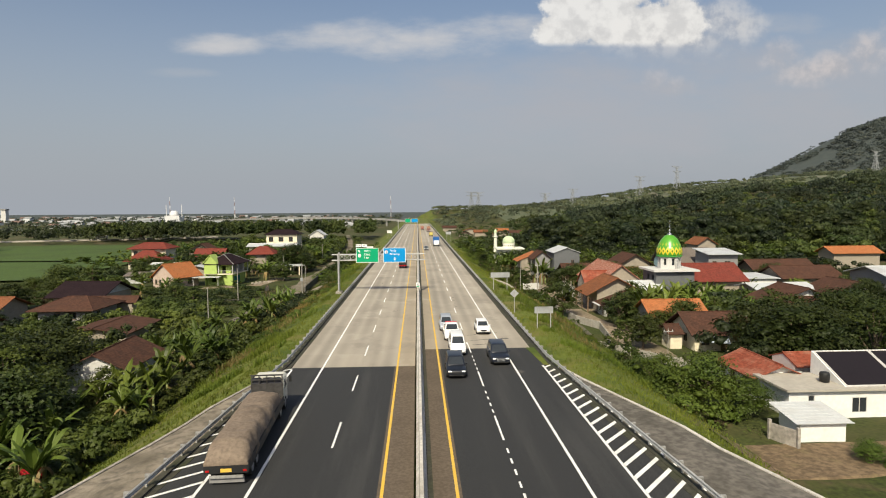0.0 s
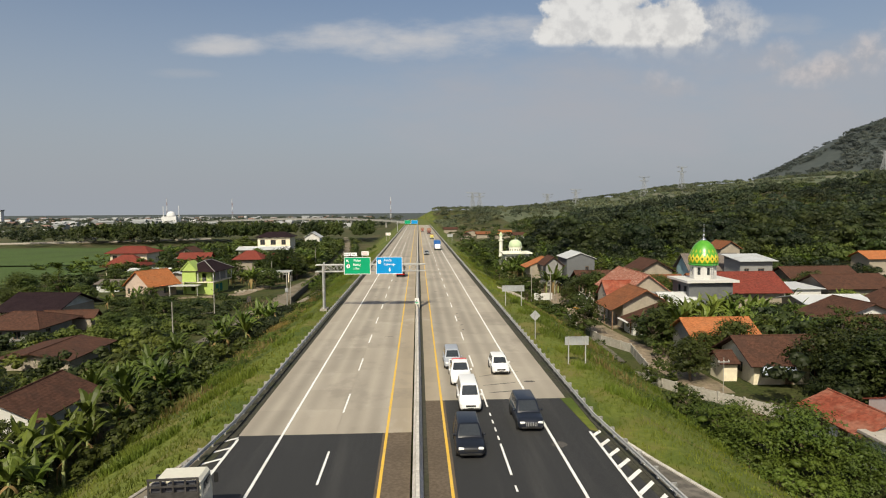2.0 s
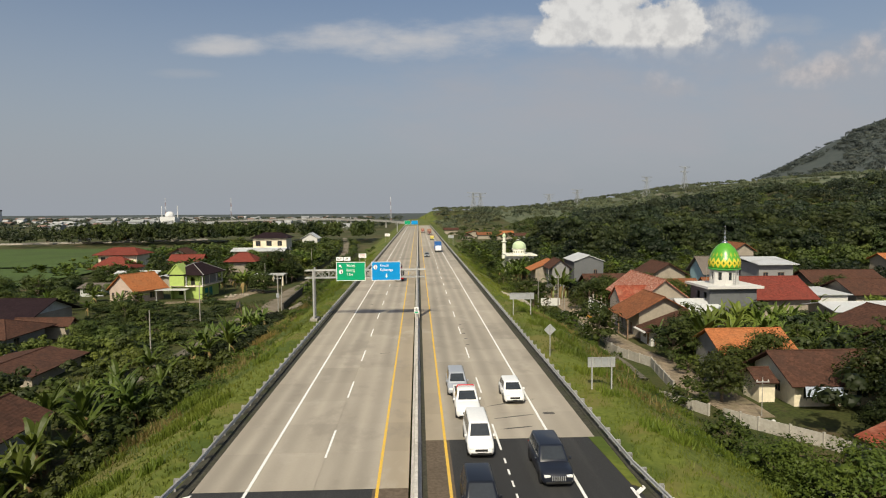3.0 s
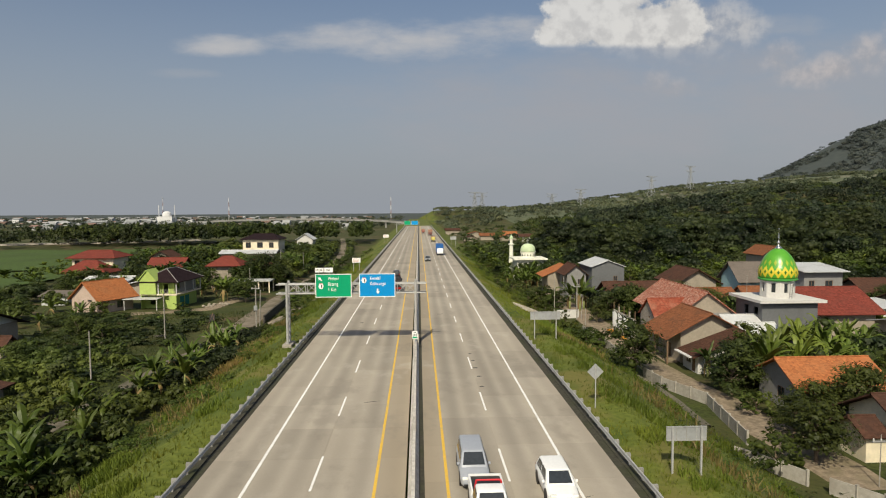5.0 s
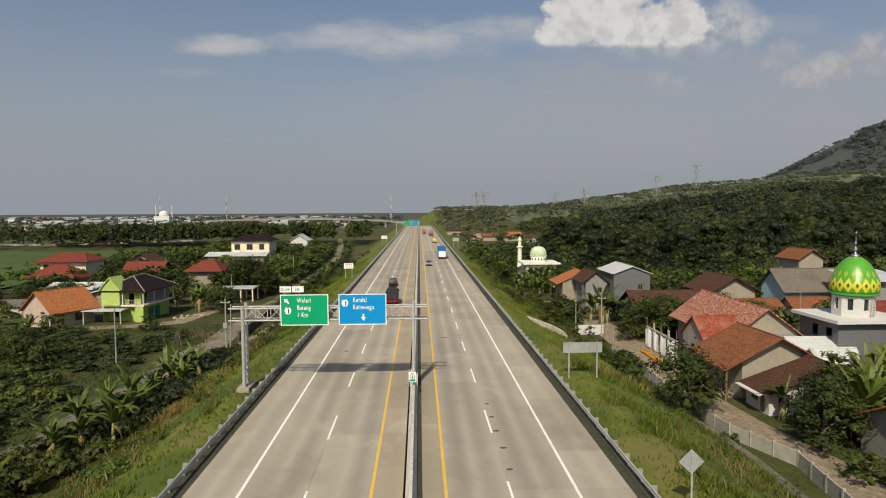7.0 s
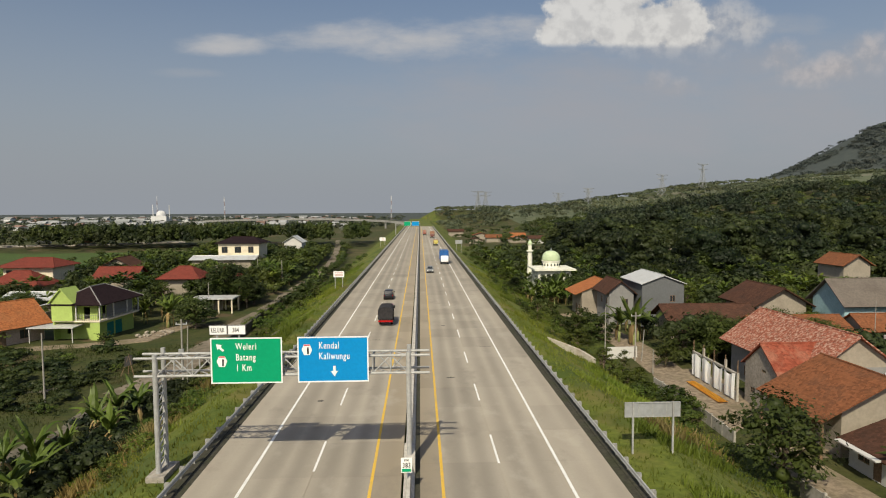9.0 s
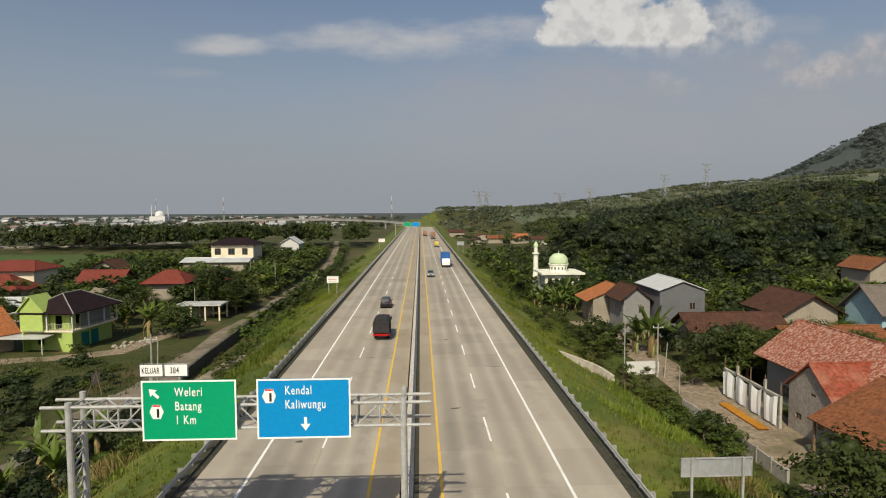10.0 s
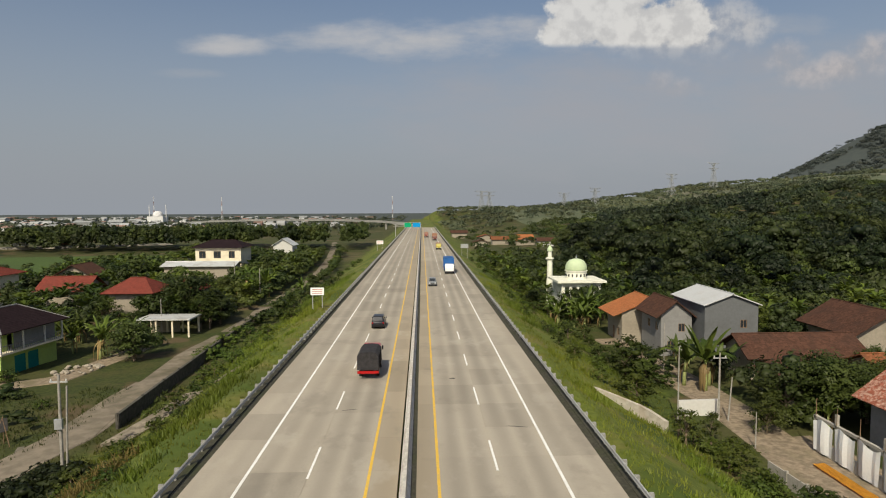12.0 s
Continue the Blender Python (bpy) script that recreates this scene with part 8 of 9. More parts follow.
def wheels(ob, xs, ys, r, w=0.22):
    for y in ys:
        for x in xs:
            t = part("wheel", tube(B(), (x - w / 2, y, r), (x + w / 2, y, r), r, 18), TYRE, ob, smooth=False)
            part("rim", tube(B(), (x - w / 2 - 0.01, y, r), (x + w / 2 + 0.01, y, r), r * 0.62, 12), RIM, t)


def pane(a, b, c, d, u0, u1, v0, v1, lift=0.014, th=0.03):
    """A plate over part of the four-cornered face a b c d (bottom left, bottom right, top right, top left)."""
    a, b, c, d = (Vector(p) for p in (a, b, c, d))
    nrm = (b - a).cross(d - a).normalized()
    q = lambda u, v: (a.lerp(b, u)).lerp(d.lerp(c, u), v) + nrm * lift
    pts = [q(u0, v0), q(u1, v0), q(u1, v1), q(u0, v1)]
    bm = B()
    lo = [bm.verts.new(p - nrm * th) for p in pts]
    hi = [bm.verts.new(p) for p in pts]
    bm.faces.new(hi)
    bm.faces.new(lo[::-1])
    for i in range(4):
        bm.faces.new((lo[i], lo[(i + 1) % 4], hi[(i + 1) % 4], hi[i]))
    return bm


def car(name, label, m, paint, length, width, height, hood, tail, belt=0.98, bed=False, group="vehicles on the motorway", silver=False):
    """Front towards -y. hood: length of the bonnet; tail: slope of the back."""
    ob = thing(name, label, "car" if not bed else "pickup truck", m, group)
    pm = car_paint(paint)
    hw, half = width / 2, length / 2

    def sec(y, w, z0, z1, crown=0.04):
        """A body section with a tucked-in sill, a bulging side and a rounded shoulder."""
        side = [(w * 0.86, z0), (w * 0.97, z0 + 0.12), (w, z0 + (z1 - z0) * 0.5), (w * 0.975, z1 - 0.10), (w * 0.90, z1 - 0.015), (w * 0.5, z1 + crown * 0.8), (0, z1 + crown)]
        return [(x, y, z) for x, z in side] + [(-x, y, z) for x, z in side[-2::-1]]

    secs = [sec(-half, hw * 0.74, 0.34, 0.60, 0.02), sec(-half + 0.06, hw * 0.86, 0.26, 0.70), sec(-half + 0.22, hw * 0.95, 0.21, belt - 0.20), sec(-half + 0.6, hw, 0.2, belt - 0.12),
            sec(-half + hood, hw, 0.2, belt - 0.02), sec(0, hw, 0.2, belt), sec(half - 0.7, hw, 0.2, belt + 0.01), sec(half - 0.2, hw * 0.97, 0.24, belt - 0.01), sec(half - 0.05, hw * 0.9, 0.3, belt - 0.06), sec(half, hw * 0.82, 0.38, belt - 0.14)]
    body = part("body", loft(B(), secs), pm, ob, "painted body", smooth=True)
    ya, yd = -half + hood - 0.22, (half - 0.08 if not bed else 0.5)
    yb, yc = ya + 0.78, yd - tail
    wb, wt, zb, top = hw * 0.95, hw * 0.74, belt - 0.08, height
    lo = [(-wb, ya, zb), (wb, ya, zb), (wb, yd, zb), (-wb, yd, zb)]
    up = [(-wt, yb, top - 0.03), (wt, yb, top - 0.03), (wt, yc, top), (-wt, yc, top)]
    cabin = part("cabin", rounded(loft(B(), [lo, up]), 0.11), pm, ob, "painted roof and pillars", smooth=True)
    k = 0.2
    part("windscreen", pane(lo[0], lo[1], up[1], up[0], 0.09, 0.91, k, 0.9), GLASS, cabin, "dark windscreen")
    part("rear_window", pane(lo[2], lo[3], up[3], up[2], 0.12, 0.88, k + 0.12, 0.86), GLASS, cabin)
    for a, b, c, d in ((lo[1], lo[2], up[2], up[1]), (lo[3], lo[0], up[0], up[3])):
        for u0, u1 in ((0.1, 0.46), (0.51, 0.9)) if length < 4.7 or bed else ((0.1, 0.36), (0.40, 0.64), (0.68, 0.92)):
            part("side_window", pane(a, b, c, d, u0, u1, k + 0.02, 0.86), GLASS, cabin)
    for s in (-1, 1):
        part("headlight", rounded(flat(*sorted((s * hw * 0.48, s * hw * 0.86)), -half + 0.02, -half + 0.26, 0.6, 0.75), 0.04, 2), LAMP, body, smooth=True)
        part("tail_light", rounded(flat(*sorted((s * hw * 0.68, s * hw * 0.9)), half - 0.12, half - 0.0, 0.66, belt - 0.08), 0.03, 2), TAIL, body, smooth=True)
        part("mirror", rounded(flat(*sorted((s * hw * 0.98, s * hw * 1.14)), ya + 0.3, ya + 0.42, belt, belt + 0.15), 0.03, 2), pm, ob, smooth=True)
    part("grille", rounded(flat(-hw * 0.46, hw * 0.46, -half - 0.012, -half + 0.12, 0.48, 0.64), 0.02, 1), BLACK, body, "dark grille")
    if silver:
        for i in range(7):
            x = (i - 3) * hw * 0.125
            part("grille_bar", flat(x - 0.022, x + 0.022, -half - 0.05, -half - 0.005, 0.46, 0.72), SIGN_BACK, body, "silver grille bar")
    part("bumper", rounded(flat(-hw * 0.76, hw * 0.76, -half - 0.04, -half + 0.2, 0.27, 0.40), 0.03, 2), BLACK, body)
    part("number_plate", flat(-0.22, 0.22, half + 0.0, half + 0.025, 0.55, 0.67), BLACK, body)
    part("number_plate", flat(-0.22, 0.22, -half - 0.06, -half - 0.035, 0.32, 0.44), BLACK, body)
    if bed:
        bm = B()
        for a in ((-hw + 0.05, -hw + 0.14, 0.55, half - 0.05), (hw - 0.14, hw - 0.05, 0.55, half - 0.05)):
            box(bm, a[0], a[1], a[2], a[3], belt - 0.06, belt + 0.16)
        box(bm, -hw + 0.14, hw - 0.14, half - 0.14, half - 0.05, belt - 0.06, belt + 0.16)
        part("bed_sides", bm, pm, ob)
        part("bed_floor", flat(-hw + 0.14, hw - 0.14, 0.55, half - 0.14, belt, belt + 0.06), BLACK, ob)
        part("roll_bar", tube(tube(tube(B(), (-hw + 0.2, 0.65, belt), (-hw + 0.3, 0.65, top - 0.04), 0.05, 6), (hw - 0.2, 0.65, belt), (hw - 0.3, 0.65, top - 0.04), 0.05, 6), (-hw + 0.3, 0.65, top - 0.04), (hw - 0.3, 0.65, top - 0.04), 0.05, 6), RED_PAINT, ob)
    for y in (-half + 0.85, half - 0.85):
        for s in (-1, 1):
            part("wheel_arch", tube(B(), (s * (hw - 0.3), y, 0.36), (s * (hw + 0.004), y, 0.36), 0.39, 18), BLACK, body)
    wheels(ob, (-hw + 0.12, hw - 0.12), (-half + 0.85, half - 0.85), 0.34)
    return ob


TO_US, AWAY = 0, 180


def on_road(x, y, turn):
    return pose(x, y, RZ, 0, 0, turn) @ Matrix.Scale(0.955, 4)


car("suv", "black sport utility vehicle driving on asphalt", on_road(3.3, 53.4, TO_US), (0.012, 0.014, 0.02), 4.6, 1.84, 1.7, 1.35, 0.35)
car("minivan", "white minivan with tinted windows", on_road(4.0, 61.6, TO_US), (0.78, 0.78, 0.77), 4.8, 1.72, 1.88, 1.0, 0.2, 1.05)
car("pickup", "white pickup with a red roll bar", on_road(3.8, 68.4, TO_US), (0.78, 0.78, 0.77), 5.2, 1.86, 1.78, 1.5, 0.25, 1.06, bed=True)
car("suv", "black sport utility vehicle with silver grille", on_road(7.7, 57.6, TO_US), (0.014, 0.017, 0.026), 4.75, 1.88, 1.78, 1.4, 0.35, 1.04, silver=True)
car("minivan", "silver people carrier with tinted glass", on_road(3.4, 73.4, TO_US), (0.34, 0.36, 0.4), 4.4, 1.7, 1.68, 1.1, 0.25)
car("hatchback", "white hatchback with black glass", on_road(7.6, 71.0, TO_US), (0.78, 0.78, 0.77), 4.0, 1.7, 1.5, 1.05, 0.5, 0.92)
car("hatchback", "black car driving away", on_road(-4.5, 174.0, AWAY), (0.012, 0.012, 0.016), 4.2, 1.76, 1.66, 1.1, 0.35)
car("sedan", "grey car in the fast lane", on_road(3.1, 216.0, TO_US), (0.2, 0.21, 0.22), 4.3, 1.72, 1.55, 1.2, 0.6, 0.9)


def lorry(name, label, m, cab_paint, box_paint, L=8.0, Wd=2.3, H=3.2, canvas=False, group="vehicles on the motorway"):
    """A cab in front (-y) and a box or canvas body behind it."""
    ob = thing(name, label, "truck", m, group)
    hw, half = Wd / 2, L / 2
    cp = car_paint(cab_paint)
    c0, c1 = -half, -half + 1.7

    def s(y, w, z0, z1):
        return [(-w, y, z0), (w, y, z0), (w, y, z1 - 0.15), (w - 0.15, y, z1), (-w + 0.15, y, z1), (-w, y, z1 - 0.15)]

    cab = part("cab", loft(B(), [s(c0, hw * 0.86, 0.5, 1.5), s(c0 + 0.12, hw * 0.9, 0.45, 1.7), s(c0 + 0.45, hw * 0.9, 0.45, 2.35), s(c1, hw * 0.9, 0.5, 2.4)]), cp, ob, "painted cab")
    part("windscreen", slab(B(), [(-hw * 0.76, c0 + 0.13, 1.55), (hw * 0.76, c0 + 0.13, 1.55), (hw * 0.7, c0 + 0.42, 2.2), (-hw * 0.7, c0 + 0.42, 2.2)], 0.05), GLASS, cab)
    for q in (-1, 1):
        part("side_window", flat(*sorted((q * hw * 0.895, q * hw * 0.91)), c0 + 0.5, c1 - 0.4, 1.5, 2.1), GLASS, cab)
        part("headlight", flat(*sorted((q * hw * 0.45, q * hw * 0.8)), c0 - 0.02, c0 + 0.1, 0.75, 0.95), LAMP, cab)
        part("mirror", flat(*sorted((q * hw * 0.95, q * hw * 1.1)), c0 + 0.15, c0 + 0.22, 1.6, 2.0), BLACK, cab)
    part("bumper", flat(-hw * 0.9, hw * 0.9, c0 - 0.08, c0 + 0.15, 0.42, 0.68), BLACK, cab)
    part("chassis", flat(-0.45, 0.45, c0 + 0.2, half - 0.1, 0.62, 0.85), BLACK, ob)
    b = B()
    if canvas:
        pts = [(-hw, 0.95), (hw, 0.95), (hw, H - 0.35), (hw * 0.7, H - 0.05), (0, H), (-hw * 0.7, H - 0.05), (-hw, H - 0.35)]
        prism(b, [(x, c1 + 0.15, z) for x, z in pts], (0, half - c1 - 0.15, 0))
    else:
        box(b, -hw, hw, c1 + 0.15, half, 0.95, H)
    bd = part("load_body", b, box_paint, ob, "load body")
    ribs = B()
    for k in range(9):
        y = c1 + 0.25 + (half - c1 - 0.4) * k / 8
        for q in (-1, 1):
            box(ribs, *sorted((q * hw, q * (hw + 0.03))), y - 0.04, y + 0.04, 0.95, H - 0.4)
    tagged(part("ribs", ribs, box_paint, bd), kind="stuff")
    part("tail_bar", flat(-hw, hw, half - 0.06, half + 0.04, 0.6, 0.85), TAIL, ob, "red and white rear bar")
    for q in (-1, 1):
        part("tail_light", flat(*sorted((q * hw * 0.6, q * hw * 0.9)), half + 0.04, half + 0.07, 0.64, 0.8), TAIL, ob)
    wheels(ob, (-hw + 0.2, hw - 0.2), (c0 + 1.0, half - 1.6) if L < 9 else (c0 + 1.1, half - 3.0, half - 1.8), 0.48, 0.34)
    return ob


BLUE_BOX = plain("blue_box", (0.02, 0.10, 0.30), 0.5)
DARK_CANVAS = material("dark_canvas", mottled((0.03, 0.028, 0.03), 0.3, 3, 0.6), 0.85)
TAN_BOX = material("tan_box", mottled((0.30, 0.16, 0.10), 0.2, 3, 0.6), 0.85)
lorry("box_truck", "white-cabbed truck with a blue box body", on_road(7.5, 241.0, TO_US), (0.78, 0.78, 0.76), BLUE_BOX, 9.5, 2.4, 3.7)
lorry("canvas_truck", "small red truck with a dark canvas top", on_road(-3.7, 152.0, AWAY), (0.4, 0.03, 0.03), DARK_CANVAS, 5.6, 1.95, 2.6, True)
lorry("canvas_truck", "yellow truck in the slow lane", on_road(7.4, 326.0, TO_US), (0.42, 0.36, 0.07), TAN_BOX, 6.0, 2.1, 2.6, True)
lorry("box_truck", "distant dark box truck driving closer", on_road(7.4, 396.0, TO_US), (0.12, 0.04, 0.03), TAN_BOX, 8.5, 2.4, 3.6)
lorry("canvas_truck", "distant brown truck in the fast lane", on_road(3.5, 430.0, TO_US), (0.2, 0.06, 0.04), TAN_BOX, 7.0, 2.3, 3.0, True)
lorry("box_truck", "grey truck on the country road", pose(-236, 459.5, ground_z(-236, 459) + 1.0, 0, 0, 112), (0.6, 0.6, 0.6), ZINC, 8.0, 2.4, 3.4, group="trucks on the country road")
lorry("box_truck", "brown truck on the country road", pose(-213, 468.5, ground_z(-213, 468) + 1.0, 0, 0, 112), (0.5, 0.5, 0.5), TAN_BOX, 8.0, 2.4, 3.4, group="trucks on the country road")

TARP_BROWN = material("brown_tarpaulin", mottled((0.185, 0.142, 0.105), 0.2, 5, 0.7, (0.10, 0.076, 0.056), 0.6), 0.8, bump=0.5, bump_scale=4)
TARP_TEAL = material("teal_tarpaulin", mottled((0.05, 0.22, 0.17), 0.15, 5, 0.7), 0.7, bump=0.5, bump_scale=4)


GREY_BUNDLE = plain("grey_bundle", (0.055, 0.055, 0.065), 0.9)


def tarp_mesh(hw, y0, y1, z0, z1, slope=1.2):
    """A load under a tarpaulin: flat-topped, sloping at the ends, creased all over."""
    bm = B()
    rows = []
    k = 70
    for i in range(k + 1):
        y = y0 + (y1 - y0) * i / k
        e = min(1, min(y - y0, y1 - y) / slope)
        top = z0 + (z1 - z0) * (0.25 + 0.75 * e ** 0.6)
        row = []
        for j, (fx, fz) in enumerate(((-1, -0.25), (-1, 0.1), (-0.97, 0.5), (-0.92, 0.74), (-0.84, 0.86), (-0.5, 0.97), (-0.1, 1.0), (0.3, 0.98), (0.58, 0.92), (0.74, 0.78), (0.88, 0.5), (0.97, 0.1), (1, -0.25))):
            w = 0.10 * noise.noise((j * 0.9, y * 1.6, 2)) + 0.12 * noise.noise((j * 0.3, y * 0.55, 8)) + 0.05 * abs(noise.noise((j * 0.5 + y * 0.8, y * 0.9, 4)))
            row.append(bm.verts.new((fx * hw + w, y, z0 + (top - z0) * fz + (w if fz > 0 else 0.06 * math.sin(y * 3)))))
        rows.append(row)
    for a, b in zip(rows, rows[1:]):
        for j in range(len(a) - 1):
            bm.faces.new((a[j], a[j + 1], b[j + 1], b[j]))
    bm.faces.new(rows[0])
    bm.faces.new(rows[-1][::-1])
    return bm


def tarp_truck(label, m, tarp, cab_c, L=14.0):
    """A long flatbed with a tarped load; its cab towards +y."""
    ob = thing("flatbed_truck", label, "truck", m)
    hw = 1.17
    bed = part("bed", flat(-hw, hw, 0, L - 2.4, 0.95, 1.2), WOOD, ob, "dark wooden load bed")
    sides = B()
    for q in (-1, 1):
        box(sides, *sorted((q * (hw - 0.02), q * (hw + 0.05))), 0.0, L - 2.4, 0.75, 1.35)
    part("side_boards", sides, BLACK, bed)
    part("tarpaulin", tarp_mesh(hw + 0.04, -0.05, L - 2.9, 1.25, 2.25), tarp, ob, "creased tarpaulin over the load", smooth=True)
    head = B()
    box(head, -hw, hw, L - 2.5, L - 2.4, 1.2, 2.35)
    for k in range(5):
        x = -hw + 0.05 + k * (2 * hw - 0.1) / 4
        box(head, x - 0.04, x + 0.04, L - 2.5, L - 2.42, 2.35, 3.0)
    box(head, -hw, hw, L - 2.52, L - 2.44, 2.95, 3.05)
    box(head, -hw, hw, L - 2.52, L - 2.44, 2.62, 2.7)
    part("headboard", head, DARK_BOARD, ob, "slatted headboard")
    for x, w in ((-0.75, 0.35), (0.05, 0.45), (0.7, 0.3)):
        bun = B()
        loft(bun, [[(x - w, L - 2.3, 2.3), (x + w, L - 2.3, 2.3), (x + w * 0.8, L - 2.3, 2.75), (x - w * 0.8, L - 2.3, 2.75)], [(x - w, L - 1.9, 2.3), (x + w, L - 1.9, 2.3), (x + w * 0.7, L - 1.9, 2.7), (x - w * 0.7, L - 1.9, 2.7)]])
        part("folded_cover", bun, GREY_BUNDLE, ob, "folded grey cover")
    cp = car_paint(cab_c)

    def s(y, w, z0, z1):
        return [(-w, y, z0), (w, y, z0), (w, y, z1 - 0.15), (w - 0.15, y, z1), (-w + 0.15, y, z1), (-w, y, z1 - 0.15)]

    cab = part("cab", loft(B(), [s(L - 2.0, 1.12, 0.6, 2.75), s(L - 0.5, 1.12, 0.55, 2.72), s(L - 0.12, 1.1, 0.5, 1.9), s(L, 1.05, 0.55, 1.6)]), cp, ob, "cream painted cab")
    for q in (-1, 1):
        part("side_window", flat(*sorted((q * 1.115, q * 1.13)), L - 1.6, L - 0.6, 1.7, 2.4), GLASS, cab)
        part("mirror", flat(*sorted((q * 1.3, q * 1.5)), L - 0.5, L - 0.42, 1.9, 2.4), BLACK, cab)
    part("windscreen", slab(B(), [(-0.9, L - 0.1, 1.85), (0.9, L - 0.1, 1.85), (0.85, L - 0.46, 2.6), (-0.85, L - 0.46, 2.6)], 0.05), GLASS, cab)
    part("chassis", flat(-0.5, 0.5, 0.2, L - 0.4, 0.6, 0.95), BLACK, ob)
    part("rear_bar", flat(-hw + 0.25, hw - 0.25, -0.06, 0.05, 0.46, 0.60), POST_STEEL, ob, "dull rear guard bar")
    part("tailboard", flat(-hw, hw, -0.02, 0.02, 0.72, 1.3), BLACK, ob)
    part("mudflap", flat(-0.95, 0.95, 0.08, 0.12, 0.15, 0.5), GREY_WALL, ob)
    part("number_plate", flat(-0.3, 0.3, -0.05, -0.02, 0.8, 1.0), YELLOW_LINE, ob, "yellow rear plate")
    for q in (-1, 1):
        part("tail_light", flat(*sorted((q * 0.92, q * 1.12)), -0.05, -0.02, 0.82, 0.93), TAIL, ob)
    wheels(ob, (-hw + 0.22, hw - 0.22), (1.4, 2.6, L - 3.4, L - 1.3), 0.5, 0.36)
    return ob


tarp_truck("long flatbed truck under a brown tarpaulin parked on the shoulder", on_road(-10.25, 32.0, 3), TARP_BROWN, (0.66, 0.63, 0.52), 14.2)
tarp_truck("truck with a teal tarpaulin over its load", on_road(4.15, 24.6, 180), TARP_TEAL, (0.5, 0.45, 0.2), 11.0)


# ---- far off ----
# steel grey lifted toward the haze behind the pylons
PYLON_STEEL = material("hazy_pylon_steel", mottled((0.31, 0.325, 0.335), 0.1, 3, 0.5), 0.7)


def pylon(x, y, h, s=1.0, label="grey lattice power pylon"):
    ob = thing("pylon", label, "pylon", pose(x, y, ground_z(x, y), 0, 0, 25), "power pylons")
    bm = B()
    wb, wt = 4.2 * s, 1.0 * s
    lv = [0, 0.22, 0.42, 0.6, 0.76, 0.9, 1.0]
    pts = []
    for f in lv:
        w = wb + (wt - wb) * min(1, f / 0.76)
        pts.append([(a * w, b * w, h * f) for a, b in ((-1, -1), (1, -1), (1, 1), (-1, 1))])
    r = 0.22 * s
    for p, q in zip(pts, pts[1:]):
        for i in range(4):
            tube(bm, p[i], q[i], r, 4)
            tube(bm, p[i], q[(i + 1) % 4], r * 0.7, 4)
            tube(bm, p[(i + 1) % 4], q[i], r * 0.7, 4)
            tube(bm, q[i], q[(i + 1) % 4], r * 0.7, 4)
    part("tower", bm, PYLON_STEEL, ob)
    for f, span in ((0.80, 9.0), (1.0, 11.0)):
        for q in (-1, 1):
            a = B()
            for b in (-1, 1):
                tube(a, (0, b * wt, h * f), (q * span * s, 0, h * f + 0.4), r * 1.5, 4)
            tube(a, (0, 0, h * f - 3 * s), (q * span * s, 0, h * f + 0.4), r * 0.8, 4)
            for g in (0.4, 0.75):
                tube(a, (q * span * s * g, 0, h * f + 0.3), (q * span * s * g * 0.8, 0, h * f - 3 * s * (1 - g * 0.8)), r * 0.6, 4)
            part("arm", a, PYLON_STEEL, ob)


for x, y, h in ((382, 872, 34), (330, 880, 27), (240, 920, 22), (196, 915, 20), (84, 930, 27), (98, 960, 26), (650, 830, 30)):
    pylon(x, y, h)


# town colours muted with painted haze, for lack of real air
FAR_RED = plain("hazy_far_roof", (0.27, 0.17, 0.14), 0.9)
FAR_WHITE = plain("hazy_far_wall", (0.60, 0.60, 0.60), 0.9)
FAR_GREY = plain("hazy_far_grey", (0.27, 0.28, 0.28), 0.9)


def town():
    """A few kinds of far house, copied over the plain."""
    kinds = []
    for k, (w, d, h, rm, wm) in enumerate(((16, 12, 8, FAR_RED, FAR_WHITE), (22, 14, 9, FAR_GREY, FAR_WHITE), (14, 12, 7, FAR_RED, FAR_GREY), (26, 16, 11, FAR_GREY, FAR_GREY), (18, 12, 12, FAR_GREY, FAR_WHITE))):
        ob = thing("town_house", ("white house with red roof in the distant town", "long white hall in the distant town", "orange-roofed house in the distant town", "grey building in the distant town", "tall cream building in the distant town")[k], "house", None, "distant town houses")
        part("wall", flat(-w / 2, w / 2, -d / 2, d / 2, -1, h * 0.7), wm, ob)
        part("roof", prism(B(), [(-w / 2 - 1, -d / 2 - 1, h * 0.7), (-w / 2 - 1, d / 2 + 1, h * 0.7), (-w / 2 - 1, 0, h)], (w + 2, 0, 0)), rm, ob)
        for i in range(3):
            part("window", flat(-w / 2 + w * (0.2 + 0.3 * i) - 0.8, -w / 2 + w * (0.2 + 0.3 * i) + 0.8, -d / 2 - 0.05, -d / 2 + 0.02, 2, 4.2), GLASS, ob)
        kinds.append(ob)
    n = 0
    spots = []
    while n < 85:
        y = U(720, 1700)
        x = U(-0.80 * y - 30, -0.14 * y - 30)
        if noise.noise((x * 0.004, y * 0.004, 1)) < -0.25 or any(abs(x - a) < 22 and abs(y - b) < 18 for a, b in spots):
            continue
        spots.append((x, y))
        m = pose(x, y, ground_z(x, y), 0, 0, U(-25, 25)) @ Matrix.Scale(U(0.6, 1.0), 4)
        if n < len(kinds):
            kinds[n].matrix_world = m
        else:
            copy_thing(kinds[int(RNG.integers(len(kinds)))], m)
        n += 1


town()


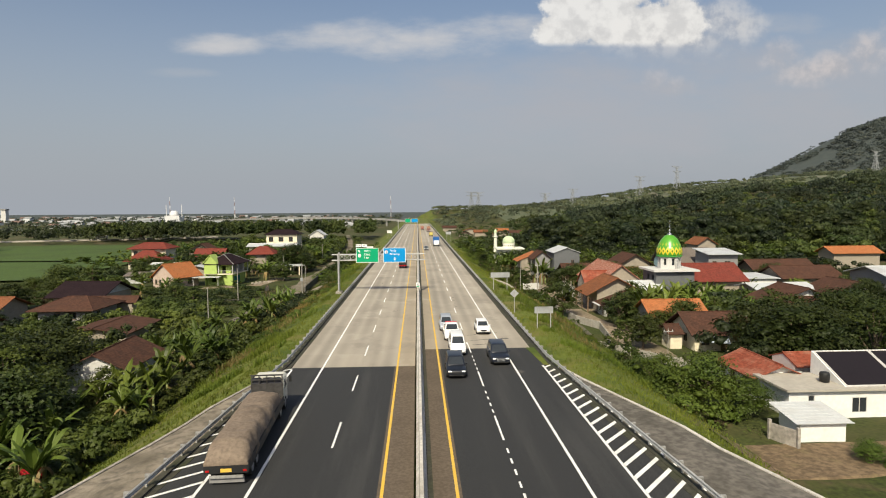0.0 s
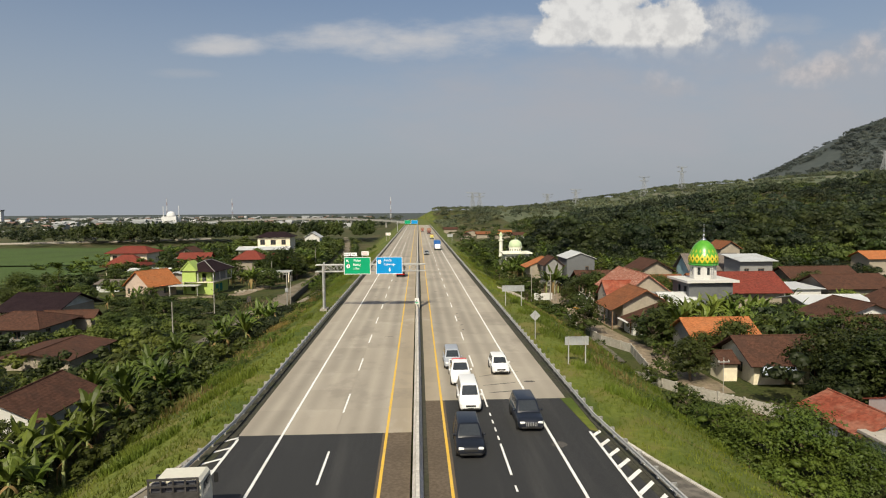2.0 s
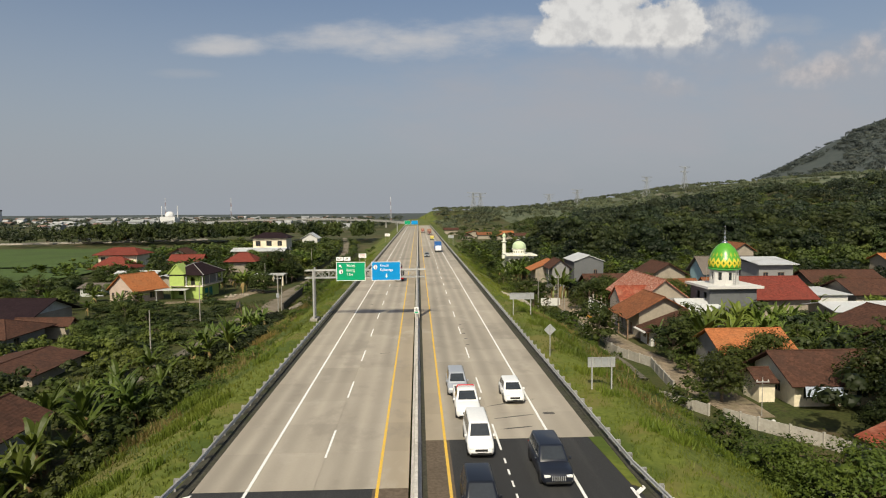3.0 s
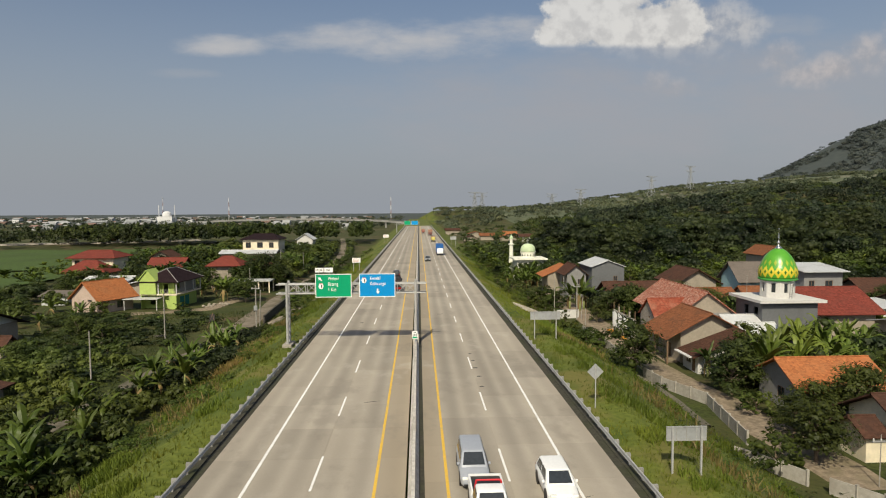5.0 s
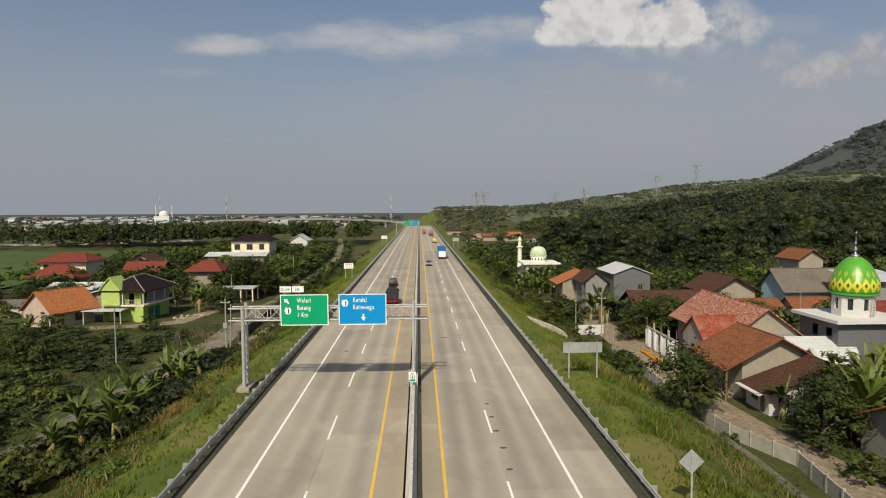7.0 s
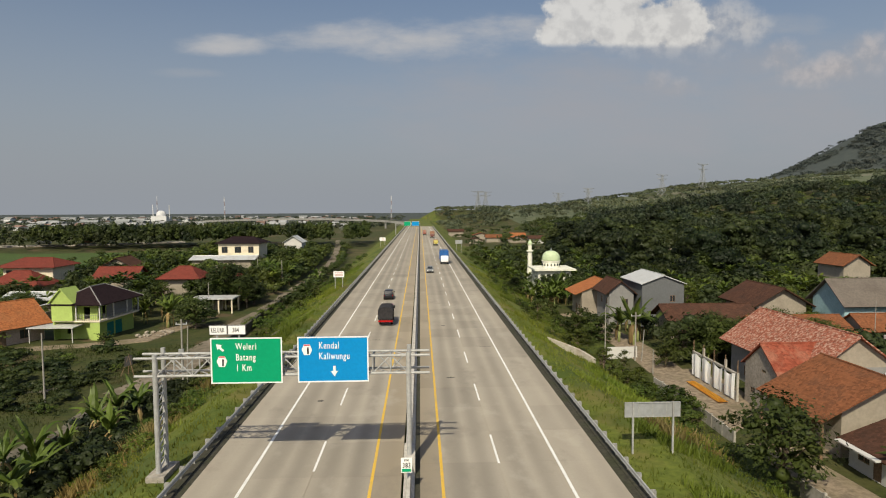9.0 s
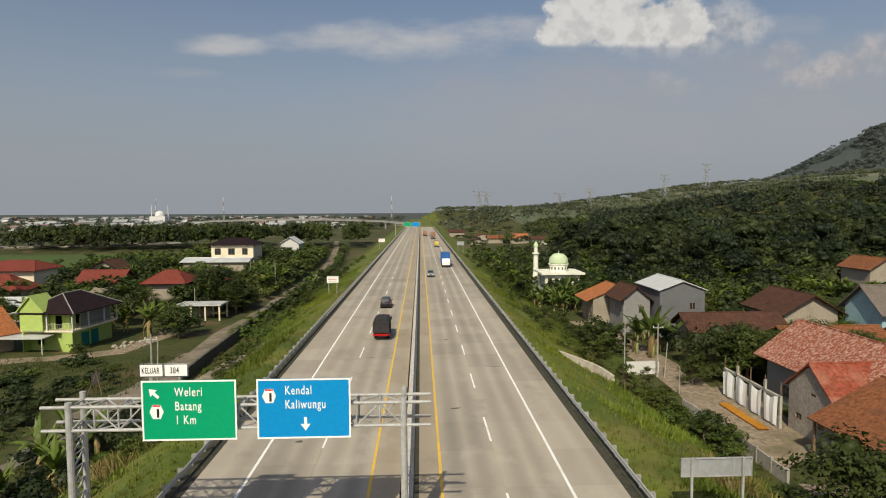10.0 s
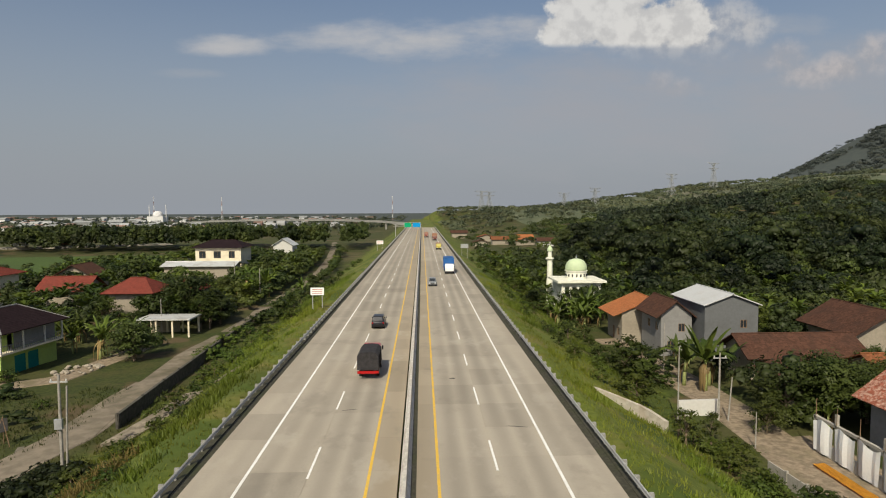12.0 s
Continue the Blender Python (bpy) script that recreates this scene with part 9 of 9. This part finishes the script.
def far_roofs():
    """The rest of the town: low gabled houses without number."""
    v, f = [], []
    for _ in range(330):
        y = U(800, 2000)
        x = U(-0.85 * y - 40, -0.05 * y - 40)
        if noise.noise((x * 0.004, y * 0.004, 1)) < -0.2:
            continue
        w, d, h = U(4, 9), U(4, 7), U(3, 5.5)
        z = ground_z(x, y) - 0.5
        k = len(v)
        v += [(x - w, y - d, z), (x + w, y - d, z), (x + w, y + d, z), (x - w, y + d, z), (x - w, y - d, z + h), (x + w, y - d, z + h), (x + w, y + d, z + h), (x - w, y + d, z + h), (x - w, y, z + h * 1.5), (x + w, y, z + h * 1.5)]
        f += [tuple(k + i for i in q) for q in ((0, 1, 5, 4), (1, 2, 6, 9, 5), (2, 3, 7, 6), (3, 0, 4, 8, 7), (4, 5, 9, 8), (6, 7, 8, 9))]
    tagged(new("far_town", soup("far_town", v, f, FAR_MIX)), "roofs and walls of the distant town", "houses", kind="stuff")


def paint_far(n, P):
    a = n.mix(n.step(P["island"], 0.35, 0.4), (0.17, 0.115, 0.095), (0.34, 0.345, 0.35))
    return n.mix(n.step(P["island"], 0.72, 0.75), a, (0.19, 0.195, 0.20))


FAR_MIX = material("far_town_walls", paint_far, 0.9)
far_roofs()
ob = thing("town_mosque", "white domed building rising over the distant town", "mosque")
part("hall", flat(-14, 14, -12, 12, -1, 13), FAR_WHITE, ob)
part("dome", lathe(B(), dome_profile(8.5, 10), (0, 0, 13), 20), FAR_WHITE, ob, smooth=True)
for s in (-1, 1):
    part("minaret", tube(B(), (s * 15, 0, -1), (s * 15, 0, 34), 0.9, 8, 0.6), FAR_WHITE, ob)
ob.matrix_world = pose(-480, 1210, GL)
ob = thing("water_tower", "pale block tower over the distant town", "tower")
part("shaft", flat(-5, 5, -5, 5, -1, 26), WHITE_WALL, ob)
part("cap", flat(-6, 6, -6, 6, 26, 29), GREY_WALL, ob)
ob.matrix_world = pose(-885, 1330, GL)


def radio_mast(x, y, h):
    ob = thing("radio_mast", "red and white lattice radio mast", "mast", pose(x, y, ground_z(x, y)))
    for k in range(6):
        bm = B()
        za, zb = h * k / 6, h * (k + 1) / 6
        w0, w1 = 1.6 * (1 - za / h * 0.7), 1.6 * (1 - zb / h * 0.7)
        c0 = [(w0 * math.cos(a), w0 * math.sin(a), za) for a in (0.5, 2.6, 4.7)]
        c1 = [(w1 * math.cos(a), w1 * math.sin(a), zb) for a in (0.5, 2.6, 4.7)]
        for i in range(3):
            tube(bm, c0[i], c1[i], 0.15, 4)
            tube(bm, c0[i], c1[(i + 1) % 3], 0.09, 4)
        tagged(part("section", bm, (FAR_RED, FAR_WHITE)[k % 2], ob), kind="stuff")


radio_mast(-338, 1130, 46)
radio_mast(-52, 1190, 48)
radio_mast(-500, 1240, 50)


OLD_PANEL = material("flyover_concrete", mottled((0.27, 0.265, 0.25), 0.12, 0.5, 0.05), 0.9)


def overpass():
    ob = thing("overpass", "pale concrete flyover crossing the plain", "bridge")
    pts = [(-420, 1010, GL + 1), (-300, 960, 1.5), (-200, 905, 4.2), (-110, 850, 4.6), (-45, 800, 3.0), (-16, 770, 1.0)]
    bm = B()
    for a, b in zip(pts, pts[1:]):
        slab(bm, [(a[0], a[1] - 6, a[2]), (b[0], b[1] - 6, b[2]), (b[0], b[1] + 6, b[2]), (a[0], a[1] + 6, a[2])], 1.6)
    part("deck", bm, OLD_PANEL, ob)
    for i in range(9):
        f = 0.8 + i * 0.42
        k = int(f)
        a, b = Vector(pts[k]), Vector(pts[min(k + 1, 5)])
        c = a.lerp(b, f - k)
        part("pier", flat(c.x - 1, c.x + 1, c.y - 4, c.y + 4, GL - 1, c.z - 1.2), OLD_PANEL, ob)
    par = B()
    for a, b in zip(pts, pts[1:]):
        tube(par, (a[0], a[1] - 6, a[2] + 0.5), (b[0], b[1] - 6, b[2] + 0.5), 0.5, 4)
    part("parapet", par, OLD_PANEL, ob)
    settle(ob, (-200, 905, GL))


overpass()


# ---- concrete slabs of the carriageways ----
SLAB_LEN = 5.0
for side in (-1, 1):
    host = thing("concrete_slabs", "worn pale concrete slabs with dark joints", "road", pose(0, 0, RZ), kind="structure")
    bands = ((0.3, INNER), (INNER + 0.02, LANE - 0.01), (LANE + 0.01, EDGE - 0.01), (EDGE + 0.01, OUTER))
    for j, (a, b) in enumerate(bands):
        me = to_mesh("slab", flat(*sorted((side * a, side * b)), 0, SLAB_LEN - 0.012, -0.018, 0.0), CONCRETE)
        for k in range(32):
            o = new("slab", me)
            o.parent = host
            o.location = (0, SEAM[side] + SLAB_LEN * k, 0)
    tagged(part("slab_base", flat(*sorted((side * 0.3, side * OUTER)), SEAM[side], SEAM[side] + SLAB_LEN * 42, -0.3, -0.019), CONCRETE, host), "joint filler under the slabs")
    rest = B()
    for a, b in bands:
        for k in range(32, 42):
            box(rest, *sorted((side * a, side * b)), SEAM[side] + SLAB_LEN * k, SEAM[side] + SLAB_LEN * (k + 1) - 0.012, -0.018, 0.0)
    tagged(part("slabs_far", rest, CONCRETE, host), kind="stuff")
